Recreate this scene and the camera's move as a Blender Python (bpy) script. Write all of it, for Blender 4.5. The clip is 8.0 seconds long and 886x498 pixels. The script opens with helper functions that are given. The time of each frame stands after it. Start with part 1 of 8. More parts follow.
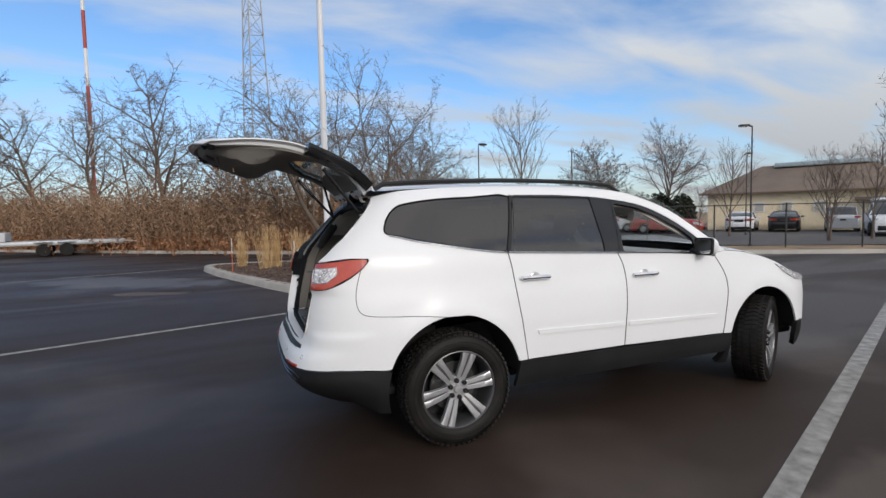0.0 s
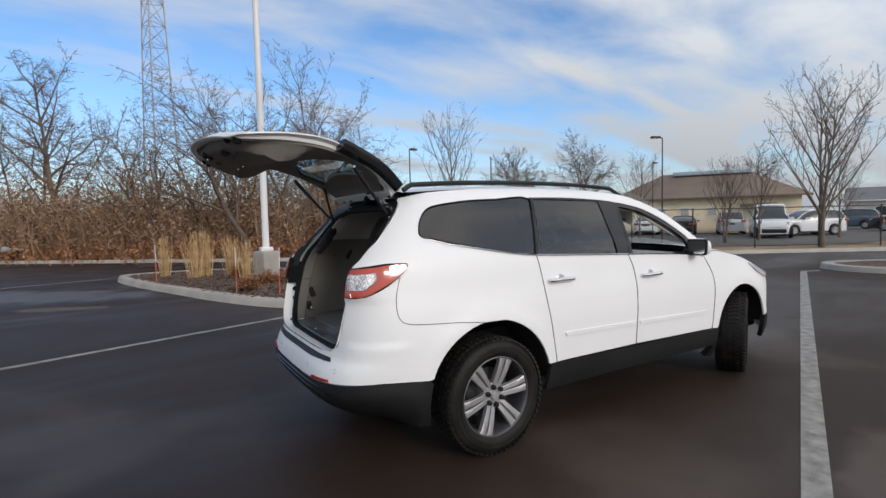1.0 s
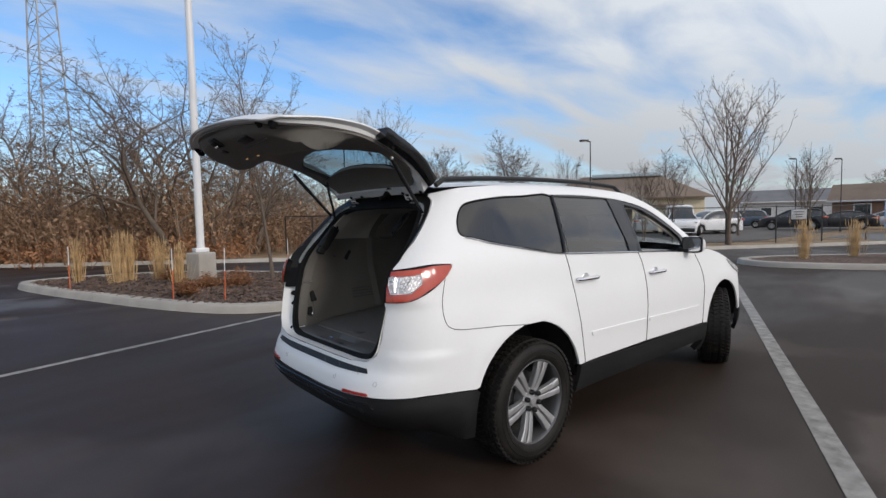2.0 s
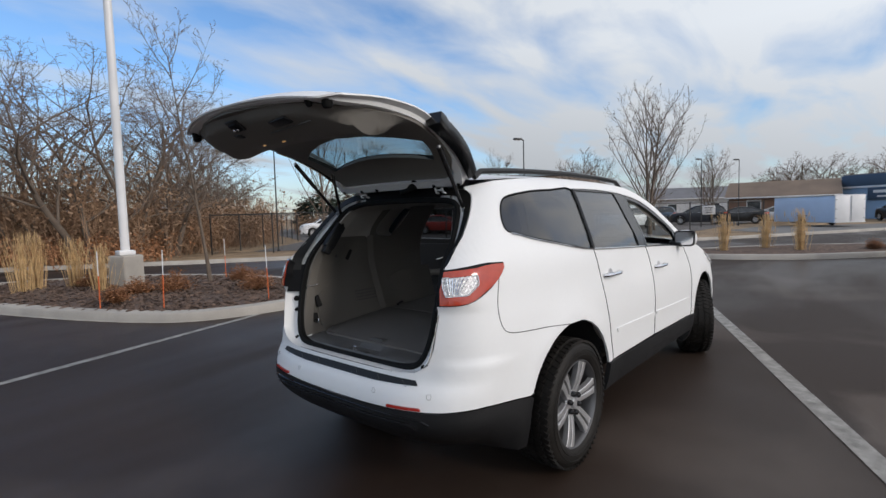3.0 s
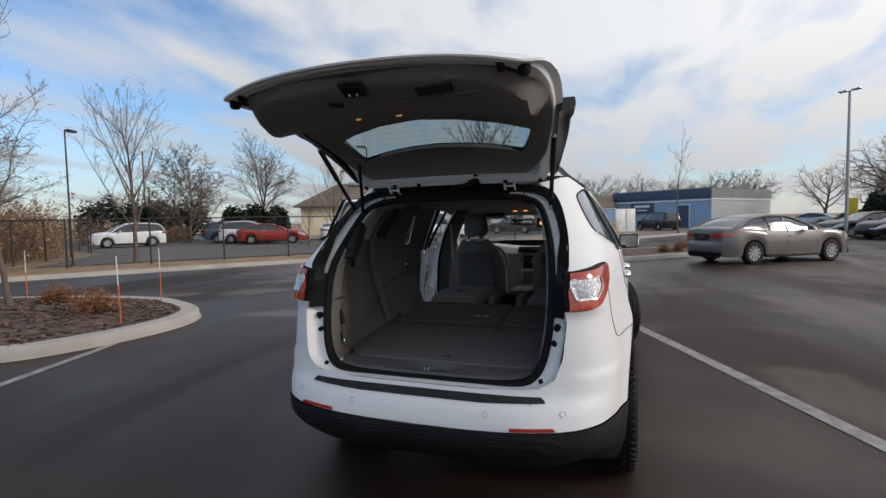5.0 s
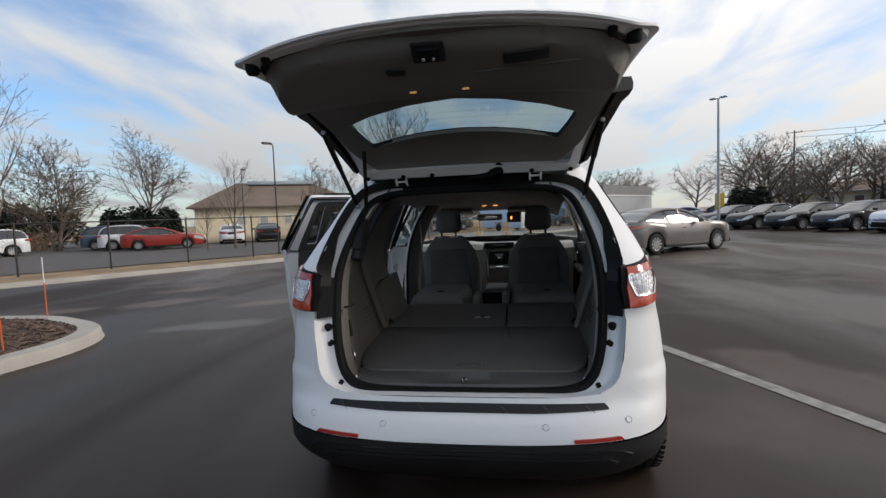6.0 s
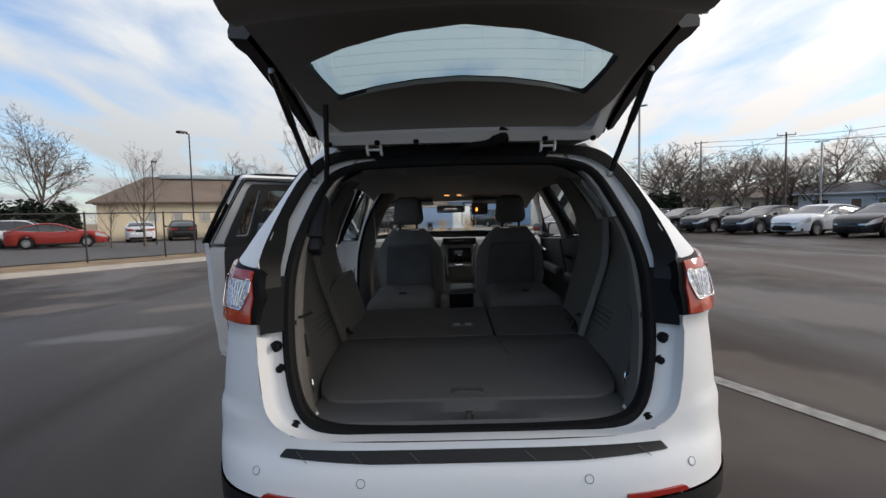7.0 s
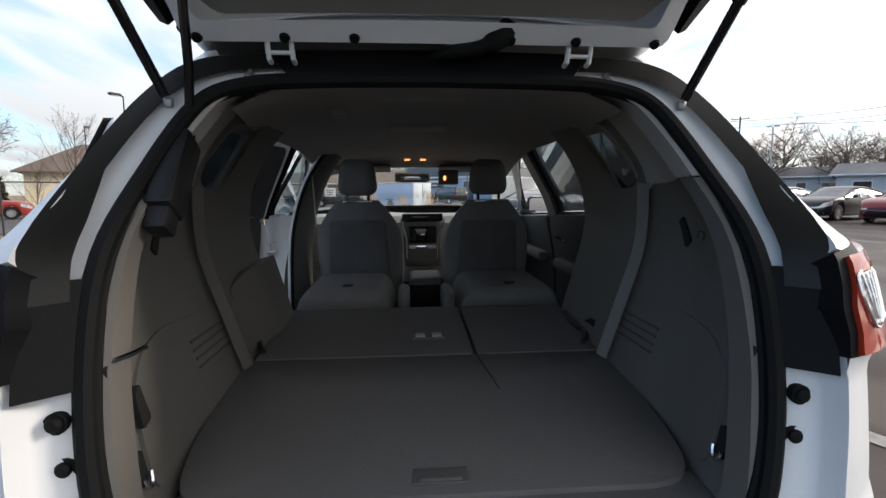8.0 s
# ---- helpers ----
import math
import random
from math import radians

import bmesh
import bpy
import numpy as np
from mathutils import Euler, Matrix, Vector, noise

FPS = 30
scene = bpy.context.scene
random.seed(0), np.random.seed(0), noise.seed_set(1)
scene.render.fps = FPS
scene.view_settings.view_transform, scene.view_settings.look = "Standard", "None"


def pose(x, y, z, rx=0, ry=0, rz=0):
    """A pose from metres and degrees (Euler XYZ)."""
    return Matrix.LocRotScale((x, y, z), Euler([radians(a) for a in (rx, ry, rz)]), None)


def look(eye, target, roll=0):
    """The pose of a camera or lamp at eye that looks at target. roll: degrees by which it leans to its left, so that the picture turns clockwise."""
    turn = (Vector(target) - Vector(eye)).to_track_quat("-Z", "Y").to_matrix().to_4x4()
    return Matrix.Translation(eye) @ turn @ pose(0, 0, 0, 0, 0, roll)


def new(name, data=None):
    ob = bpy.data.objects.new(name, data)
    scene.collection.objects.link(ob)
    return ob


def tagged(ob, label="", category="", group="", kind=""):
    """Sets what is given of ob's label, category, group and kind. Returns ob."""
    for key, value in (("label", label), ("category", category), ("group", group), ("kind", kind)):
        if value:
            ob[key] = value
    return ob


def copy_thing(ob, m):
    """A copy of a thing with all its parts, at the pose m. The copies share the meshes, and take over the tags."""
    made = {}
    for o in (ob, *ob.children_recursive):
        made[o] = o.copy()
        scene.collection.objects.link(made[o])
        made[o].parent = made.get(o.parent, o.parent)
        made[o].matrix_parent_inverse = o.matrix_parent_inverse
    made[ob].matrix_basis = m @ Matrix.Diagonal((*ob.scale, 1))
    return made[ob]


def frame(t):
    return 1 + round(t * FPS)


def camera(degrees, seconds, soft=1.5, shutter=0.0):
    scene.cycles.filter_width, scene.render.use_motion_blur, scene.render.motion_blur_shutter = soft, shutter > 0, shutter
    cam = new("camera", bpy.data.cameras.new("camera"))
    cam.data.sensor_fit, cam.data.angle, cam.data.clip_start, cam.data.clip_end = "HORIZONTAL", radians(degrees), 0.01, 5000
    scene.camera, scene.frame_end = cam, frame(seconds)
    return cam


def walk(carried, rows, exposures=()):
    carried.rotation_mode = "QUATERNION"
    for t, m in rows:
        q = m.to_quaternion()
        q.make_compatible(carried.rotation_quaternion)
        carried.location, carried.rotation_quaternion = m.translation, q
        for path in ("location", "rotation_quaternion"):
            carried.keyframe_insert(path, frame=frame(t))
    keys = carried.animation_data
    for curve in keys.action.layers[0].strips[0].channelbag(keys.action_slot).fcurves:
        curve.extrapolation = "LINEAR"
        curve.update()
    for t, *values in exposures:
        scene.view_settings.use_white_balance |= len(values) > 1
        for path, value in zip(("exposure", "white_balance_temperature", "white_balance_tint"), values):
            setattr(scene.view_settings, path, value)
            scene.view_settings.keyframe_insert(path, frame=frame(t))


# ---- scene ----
cam = camera(83.6, 8.0)
PATH = [
    (0, (-1.273, -3.888, 1.515), (-0.524, -2.038, 1.386), -1.2),
    (0.5, (-1.579, -3.699, 1.512), (-0.677, -1.919, 1.392), -1.2),
    (1, (-1.902, -3.439, 1.512), (-0.854, -1.739, 1.397), -1.3),
    (1.5, (-2.186, -3.213, 1.525), (-1.016, -1.596, 1.403), -1.1),
    (2, (-2.348, -2.863, 1.512), (-1.049, -1.346, 1.389), -1.2),
    (3.5, (-2.822, -1.901, 1.512), (-1.21, -0.724, 1.384), -1.6),
    (4, (-2.988, -1.535, 1.505), (-1.277, -0.503, 1.405), -1.5),
    (4.5, (-3.073, -1.232, 1.491), (-1.273, -0.367, 1.381), -1.2),
    (6, (-2.949, -0.24, 1.47), (-0.976, 0.058, 1.338), -2.2),
    (6.5, (-2.742, -0.072, 1.454), (-0.754, 0.089, 1.305), -2.6),
    (7, (-2.398, 0.069, 1.396), (-0.402, 0.079, 1.258), -1.4),
    (7.5, (-2.027, 0.094, 1.361), (-0.037, -0.001, 1.182), -1.3),
    (8, (-1.62, 0.067, 1.346), (0.361, -0.082, 1.116), -0.4),
]
walk(cam, [(t, look(eye, target, roll)) for t, eye, target, roll in PATH], exposures=[(0, -0.05, 6250, 10), (3.5, -0.04, 6250, 10), (4.5, -0.05, 6350, 10), (6, 0.06, 6500, 10), (6.5, 0.15, 6500, 10), (7.5, 0.28, 6500, 10), (8, 0.66, 6500, 10)])

# ---- world and sun ----
SUN_AZ, SUN_EL = -85.0, 24.0
world = bpy.data.worlds.new("world")
scene.world = world
world.use_nodes = True
wt = world.node_tree
wt.nodes.clear()


def wn(kind, operation=""):
    n = wt.nodes.new(kind)
    if operation:
        n.operation = operation
    return n


sky = wn("ShaderNodeTexSky")
sky.sky_type, sky.sun_disc = "NISHITA", False
sky.sun_elevation, sky.sun_rotation = radians(SUN_EL), radians(90 - SUN_AZ)
sky.air_density, sky.dust_density, sky.ozone_density = 1.0, 0.3, 4.0
geo = wn("ShaderNodeTexCoord")
sep = wn("ShaderNodeSeparateXYZ")
wt.links.new(geo.outputs["Generated"], sep.inputs[0])
# clouds lie on a flat layer overhead: direction / (height + a little)
up = wn("ShaderNodeMath", operation="MAXIMUM")
wt.links.new(sep.outputs["Z"], up.inputs[0])
up.inputs[1].default_value = 0.0
lift = wn("ShaderNodeMath", operation="ADD")
wt.links.new(up.outputs[0], lift.inputs[0])
lift.inputs[1].default_value = 0.16
flat = wn("ShaderNodeVectorMath", operation="DIVIDE")
wt.links.new(geo.outputs["Generated"], flat.inputs[0])
wt.links.new(lift.outputs[0], flat.inputs[1])
mapn = wn("ShaderNodeMapping")
wt.links.new(flat.outputs[0], mapn.inputs["Vector"])
mapn.inputs["Rotation"].default_value = (0, 0, radians(-32))
mapn.inputs["Scale"].default_value = (0.55, 1.15, 0.0)
mapn.inputs["Location"].default_value = (0.35, 0.2, 0.0)
cl = wn("ShaderNodeTexNoise")
cl.inputs["Scale"].default_value, cl.inputs["Detail"].default_value = 2.3, 9.0
cl.inputs["Roughness"].default_value, cl.inputs["Distortion"].default_value = 0.50, 0.35
wt.links.new(mapn.outputs[0], cl.inputs["Vector"])
# clear blue to the north, thickening cloud elsewhere
north = wn("ShaderNodeVectorMath", "DOT_PRODUCT")
wt.links.new(geo.outputs["Generated"], north.inputs[0])
north.inputs[1].default_value = (math.cos(radians(106)), math.sin(radians(106)), 0.10)
veil = wn("ShaderNodeMapRange")
wt.links.new(north.outputs["Value"], veil.inputs["Value"])
veil.inputs["From Min"].default_value, veil.inputs["From Max"].default_value = 0.25, 0.95
veil.inputs["To Min"].default_value, veil.inputs["To Max"].default_value = 0.185, -0.075
thick = wn("ShaderNodeMath", "ADD")
wt.links.new(cl.outputs["Fac"], thick.inputs[0])
wt.links.new(veil.outputs[0], thick.inputs[1])
ramp = wn("ShaderNodeValToRGB")
ramp.color_ramp.elements[0].position, ramp.color_ramp.elements[1].position = 0.40, 0.74
wt.links.new(thick.outputs[0], ramp.inputs[0])
# haze near the horizon
hz = wn("ShaderNodeMapRange")
wt.links.new(sep.outputs["Z"], hz.inputs["Value"])
hz.inputs["From Min"].default_value, hz.inputs["From Max"].default_value = 0.0, 0.22
hz.inputs["To Min"].default_value, hz.inputs["To Max"].default_value = 0.66, 0.0
mx = wn("ShaderNodeMath", operation="MAXIMUM")
wt.links.new(ramp.outputs["Color"], mx.inputs[0])
wt.links.new(hz.outputs[0], mx.inputs[1])
# the cloud layer is brighter towards the sun
sundir = wn("ShaderNodeVectorMath", operation="DOT_PRODUCT")
wt.links.new(geo.outputs["Generated"], sundir.inputs[0])
sundir.inputs[1].default_value = (math.cos(radians(SUN_AZ)) * math.cos(radians(SUN_EL)), math.sin(radians(SUN_AZ)) * math.cos(radians(SUN_EL)), math.sin(radians(SUN_EL)))
glow = wn("ShaderNodeMapRange")
wt.links.new(sundir.outputs["Value"], glow.inputs["Value"])
glow.inputs["From Min"].default_value, glow.inputs["From Max"].default_value = -0.45, 1.0
glow.inputs["To Min"].default_value, glow.inputs["To Max"].default_value = 0.74, 1.15
bg1, bg2 = wn("ShaderNodeBackground"), wn("ShaderNodeBackground")
tone = wn("ShaderNodeHueSaturation")
tone.inputs["Saturation"].default_value, tone.inputs["Value"].default_value = 1.03, 1.13
wt.links.new(sky.outputs[0], tone.inputs["Color"])
wt.links.new(tone.outputs[0], bg1.inputs["Color"])
bg1.inputs["Strength"].default_value = 0.15
warm = wn("ShaderNodeMapRange")
wt.links.new(sundir.outputs["Value"], warm.inputs["Value"])
warm.inputs["From Min"].default_value, warm.inputs["From Max"].default_value = 0.15, 0.95
warmth = wn("ShaderNodeMixRGB")
wt.links.new(warm.outputs[0], warmth.inputs[0])
warmth.inputs[1].default_value, warmth.inputs[2].default_value = (0.895, 0.925, 0.955, 1), (1.0, 0.93, 0.87, 1)
wt.links.new(warmth.outputs[0], bg2.inputs["Color"])
# the low haze is duller than the cloud overhead
dull = wn("ShaderNodeMapRange")
wt.links.new(sep.outputs["Z"], dull.inputs["Value"])
dull.inputs["From Min"].default_value, dull.inputs["From Max"].default_value = 0.02, 0.30
dull.inputs["To Min"].default_value, dull.inputs["To Max"].default_value = 0.66, 1.04
sheen = wn("ShaderNodeMath", "MULTIPLY")
wt.links.new(glow.outputs[0], sheen.inputs[0])
wt.links.new(dull.outputs[0], sheen.inputs[1])
wt.links.new(sheen.outputs[0], bg2.inputs["Strength"])
mix = wn("ShaderNodeMixShader")
wt.links.new(mx.outputs[0], mix.inputs[0])
wt.links.new(bg1.outputs[0], mix.inputs[1])
wt.links.new(bg2.outputs[0], mix.inputs[2])
wout = wn("ShaderNodeOutputWorld")
wt.links.new(mix.outputs[0], wout.inputs["Surface"])

sun_data = bpy.data.lights.new("sun", "SUN")
sun_data.energy, sun_data.angle, sun_data.color = 1.6, radians(13.0), (1.0, 0.91, 0.81)
sun = new("sun", sun_data)
sun.matrix_world = look((60 * math.cos(radians(SUN_AZ)), 60 * math.sin(radians(SUN_AZ)), 60 * math.tan(radians(SUN_EL))), (0, 0, 0))

# ---- builders ----
def part(name, bm, material, parent=None, label="", sharp=38, clean=False):
    """Link a bmesh as one mesh object under a thing or a part."""
    me = bpy.data.meshes.new(name)
    if clean:
        bmesh.ops.remove_doubles(bm, verts=bm.verts, dist=1e-5)
    bm.to_mesh(me)
    bm.free()
    me.materials.append(material)
    if len(me.polygons):
        me.polygons.foreach_set("use_smooth", [True] * len(me.polygons))
        me.set_sharp_from_angle(angle=radians(sharp))
    ob = new(name, me)
    if parent:
        ob.parent = parent
    if label:
        ob["label"] = label
    return ob


def raw(name, verts, faces, material, parent=None, label="", smooth=True):
    me = bpy.data.meshes.new(name)
    me.from_pydata(verts, [], faces)
    me.materials.append(material)
    if smooth and len(me.polygons):
        me.polygons.foreach_set("use_smooth", [True] * len(me.polygons))
    ob = new(name, me)
    if parent:
        ob.parent = parent
    if label:
        ob["label"] = label
    return ob


def thing(name, label, category, group="", kind="", at=None):
    ob = new(name)
    ob.empty_display_size = 0.1
    if at is not None:
        ob.matrix_basis = at
    return tagged(ob, label, category, group, kind)


def box(bm, c, s, bevel=0.0, seg=2, rot=None):
    """A bevelled block with its centre c and size s added to bm."""
    m = Matrix.Translation(c) @ (rot.to_4x4() if rot else Matrix()) @ Matrix.Diagonal((*s, 1))
    made = bmesh.ops.create_cube(bm, size=1, matrix=m)["verts"]
    if bevel:
        edges = list({e for v in made for e in v.link_edges})
        bmesh.ops.bevel(bm, geom=edges, offset=bevel, segments=seg, profile=0.5, affect="EDGES", clamp_overlap=True)
    return bm


def block(c, s, bevel=0.0, seg=2, rot=None):
    return box(bmesh.new(), c, s, bevel, seg, rot)


def sweep(bm, pts, radius, sides=8, closed=False, cap=True, flat=1.0):
    """A tube along pts; radius is a number or one for each point."""
    pts = [Vector(p) for p in pts]
    n = len(pts)
    rads = radius if isinstance(radius, (list, tuple)) else [radius] * n
    rings, ref = [], None
    for i, p in enumerate(pts):
        a, b = (pts[i - 1], pts[(i + 1) % n]) if closed else (pts[max(i - 1, 0)], pts[min(i + 1, n - 1)])
        d = (b - a).normalized()
        if ref is None:
            ref = Vector((0, 0, 1)) if abs(d.z) < 0.9 else Vector((1, 0, 0))
        side = (ref - d * ref.dot(d)).normalized()
        ref = side
        other = d.cross(side)
        rings.append([bm.verts.new(p + (side * math.cos(t) + other * math.sin(t) * flat) * rads[i]) for t in [2 * math.pi * k / sides for k in range(sides)]])
    for i in range(n if closed else n - 1):
        r, q = rings[i], rings[(i + 1) % n]
        for k in range(sides):
            bm.faces.new((r[k], r[(k + 1) % sides], q[(k + 1) % sides], q[k]))
    if cap and not closed:
        bm.faces.new(rings[0][::-1])
        bm.faces.new(rings[-1])
    return bm


def tube(pts, radius, sides=8, closed=False, flat=1.0):
    return sweep(bmesh.new(), pts, radius, sides, closed, True, flat)


def skin(rings, close_ring=False, caps=False, bm=None):
    """Quads between rows of points."""
    bm = bm or bmesh.new()
    rows = [[bm.verts.new(p) for p in r] for r in rings]
    m = len(rows[0])
    for a, b in zip(rows, rows[1:]):
        for k in range(m if close_ring else m - 1):
            bm.faces.new((a[k], a[(k + 1) % m], b[(k + 1) % m], b[k]))
    if caps:
        bm.faces.new(rows[0][::-1])
        bm.faces.new(rows[-1])
    return bm


def lathe(profile, seg=32, bm=None, axis="Y"):
    """Turn (radius, along) pairs round an axis."""
    bm = bm or bmesh.new()
    rows = []
    for r, h in profile:
        ring = []
        for k in range(seg):
            t = 2 * math.pi * k / seg
            c, s = r * math.cos(t), r * math.sin(t)
            ring.append(bm.verts.new((c, h, s) if axis == "Y" else (c, s, h) if axis == "Z" else (h, c, s)))
        rows.append(ring)
    for a, b in zip(rows, rows[1:]):
        for k in range(seg):
            bm.faces.new((a[k], a[(k + 1) % seg], b[(k + 1) % seg], b[k]))
    return bm


def spline(pts, n=6, closed=False):
    """A smooth curve through control points."""
    pts = [np.array(p, float) for p in pts]
    m, out = len(pts), []
    for i in range(m if closed else m - 1):
        if closed:
            a, b, c, d = pts[i - 1], pts[i], pts[(i + 1) % m], pts[(i + 2) % m]
        else:
            a, b, c, d = pts[max(i - 1, 0)], pts[i], pts[i + 1], pts[min(i + 2, m - 1)]
        for k in range(n):
            t = k / n
            out.append(0.5 * (2 * b + (c - a) * t + (2 * a - 5 * b + 4 * c - d) * t * t + (3 * b - a - 3 * c + d) * t ** 3))
    if not closed:
        out.append(pts[-1])
    return [tuple(float(v) for v in p) for p in out]


def rounded(corners, r, n=4):
    """A closed outline with rounded corners."""
    out, m = [], len(corners)
    for i in range(m):
        a, b, c = (np.array(corners[j % m], float) for j in (i - 1, i, i + 1))
        da, dc = a - b, c - b
        la, lc = np.linalg.norm(da), np.linalg.norm(dc)
        k = min(r, la * 0.45, lc * 0.45)
        p, q = b + da / la * k, b + dc / lc * k
        for j in range(n + 1):
            t = j / n
            out.append(tuple(float(v) for v in (1 - t) ** 2 * p + 2 * t * (1 - t) * b + t * t * q))
    return out


def within(c, loop):
    """Whether a point lies inside an outline."""
    odd = False
    for (x0, y0), (x1, y1) in zip(loop, loop[1:] + loop[:1]):
        if (y0 > c.z) != (y1 > c.z) and c.x < (x1 - x0) * (c.z - y0) / (y1 - y0) + x0:
            odd = not odd
    return odd


def panel(outer, surface, out_from, holes=(), step=(0.07, 0.07), flange=0.016, both=False):
    """A sheet with this outline and these holes in the plane of two parameters, laid on surface(u, v), its rims turned inward."""
    bm = bmesh.new()
    for loop in (outer, *holes):
        vs = [bm.verts.new((p[0], 0, p[1])) for p in loop]
        for a, b in zip(vs, vs[1:] + vs[:1]):
            bm.edges.new((a, b))
    bmesh.ops.triangle_fill(bm, use_beauty=True, use_dissolve=False, edges=bm.edges[:], normal=(0, -1, 0))
    if holes:
        bm.faces.ensure_lookup_table()
        bmesh.ops.delete(bm, geom=[f for f in bm.faces if any(within(f.calc_center_median(), h) for h in holes)], context="FACES_ONLY")
    us, ws = [p[0] for p in outer], [p[1] for p in outer]
    for lo, hi, st, nor in ((min(us), max(us), step[0], (1, 0, 0)), (min(ws), max(ws), step[1], (0, 0, 1))):
        k = max(1, round((hi - lo) / st))
        for i in range(1, k):
            at = lo + (hi - lo) * i / k
            bmesh.ops.bisect_plane(bm, geom=bm.verts[:] + bm.edges[:] + bm.faces[:], dist=1e-6, plane_co=(nor[0] * at, 0, nor[2] * at), plane_no=nor)
    for v in bm.verts:
        v.co = surface(v.co.x, v.co.z)
    bm.normal_update()
    o = Vector(out_from)
    if sum(f.normal.dot(f.calc_center_median() - o) * f.calc_area() for f in bm.faces) < 0:
        bmesh.ops.reverse_faces(bm, faces=bm.faces[:])
    bm.normal_update()
    if flange:
        nor = {v: v.normal.copy() for v in bm.verts}
        rim = [e for e in bm.edges if len(e.link_faces) == 1]
        ext = bmesh.ops.extrude_edge_only(bm, edges=rim)["geom"]
        fresh = [g for g in ext if isinstance(g, bmesh.types.BMVert)]
        for v in fresh:
            for e in v.link_edges:
                w = e.other_vert(v)
                if w in nor:
                    v.co = v.co - nor[w] * flange
                    break
    return bm


def ring_between(a, b, steps=1, bow=0.0):
    """A strip between two rows of points."""
    rows = []
    for i in range(steps + 1):
        t = i / steps
        rows.append([tuple(p[k] * (1 - t) + q[k] * t for k in range(3)) for p, q in zip(a, b)])
    return skin(rows)


def smooth_tab(tab):
    """A smooth function through (place, value) pairs."""
    xs, ys = np.array([a for a, _ in tab], float), np.array([b for _, b in tab], float)
    d = np.diff(ys) / np.diff(xs)
    m = np.zeros(len(xs))
    for i in range(1, len(xs) - 1):
        m[i] = 0 if d[i - 1] * d[i] <= 0 else 2 / (1 / d[i - 1] + 1 / d[i])
    m[0], m[-1] = d[0], d[-1]

    def f(v):
        v = min(max(v, xs[0]), xs[-1])
        i = min(int(np.searchsorted(xs, v, side="right")) - 1, len(xs) - 2)
        h = xs[i + 1] - xs[i]
        t = (v - xs[i]) / h
        return float((1 + 2 * t) * (1 - t) ** 2 * ys[i] + t * (1 - t) ** 2 * h * m[i] + t * t * (3 - 2 * t) * ys[i + 1] + t * t * (t - 1) * h * m[i + 1])

    return f


# ---- materials ----
def mat(name, base, rough=0.5, metal=0.0, vary=0.12, scale=6.0, grain=60.0, bump=0.0, tint=None, coat=0.0, spec=0.5, random_piece=0.0, coord="Object", rvary=0.12):
    """A surface with colour variation at two scales, uneven gloss and fine relief."""
    m = bpy.data.materials.new(name)
    m.use_nodes = True
    t = m.node_tree
    b = t.nodes["Principled BSDF"]
    b.inputs["Roughness"].default_value, b.inputs["Metallic"].default_value = rough, metal
    b.inputs["Specular IOR Level"].default_value = spec
    b.inputs["Coat Weight"].default_value, b.inputs["Coat Roughness"].default_value = coat, 0.14
    tc = t.nodes.new("ShaderNodeTexCoord")
    n1, n2 = t.nodes.new("ShaderNodeTexNoise"), t.nodes.new("ShaderNodeTexNoise")
    for n, s in ((n1, scale), (n2, grain)):
        n.inputs["Scale"].default_value, n.inputs["Detail"].default_value = s, 5.0
        t.links.new(tc.outputs[coord], n.inputs["Vector"])
    add = t.nodes.new("ShaderNodeMath")
    add.operation = "MULTIPLY_ADD"
    t.links.new(n2.outputs["Fac"], add.inputs[0])
    add.inputs[1].default_value = 0.5
    t.links.new(n1.outputs["Fac"], add.inputs[2])
    rmp = t.nodes.new("ShaderNodeValToRGB")
    t.links.new(add.outputs[0], rmp.inputs[0])
    lo = [max(0, c * (1 - vary)) for c in base]
    hi = [min(1, c * (1 + vary)) for c in (tint or base)]
    rmp.color_ramp.elements[0].position, rmp.color_ramp.elements[1].position = 0.5, 1.0
    rmp.color_ramp.elements[0].color, rmp.color_ramp.elements[1].color = (*lo, 1), (*hi, 1)
    last = rmp.outputs["Color"]
    if random_piece:
        oi, hs, mr = t.nodes.new("ShaderNodeObjectInfo"), t.nodes.new("ShaderNodeHueSaturation"), t.nodes.new("ShaderNodeMapRange")
        mr.inputs["To Min"].default_value, mr.inputs["To Max"].default_value = 1 - random_piece, 1 + random_piece
        t.links.new(oi.outputs["Random"], mr.inputs["Value"])
        t.links.new(mr.outputs[0], hs.inputs["Value"])
        t.links.new(last, hs.inputs["Color"])
        last = hs.outputs["Color"]
    t.links.new(last, b.inputs["Base Color"])
    rr = t.nodes.new("ShaderNodeMapRange")
    t.links.new(n1.outputs["Fac"], rr.inputs["Value"])
    rr.inputs["To Min"].default_value, rr.inputs["To Max"].default_value = max(0.02, rough - rvary), min(1, rough + rvary)
    t.links.new(rr.outputs[0], b.inputs["Roughness"])
    if bump:
        bp = t.nodes.new("ShaderNodeBump")
        bp.inputs["Strength"].default_value, bp.inputs["Distance"].default_value = bump, 0.01
        t.links.new(n2.outputs["Fac"], bp.inputs["Height"])
        t.links.new(bp.outputs[0], b.inputs["Normal"])
    return m


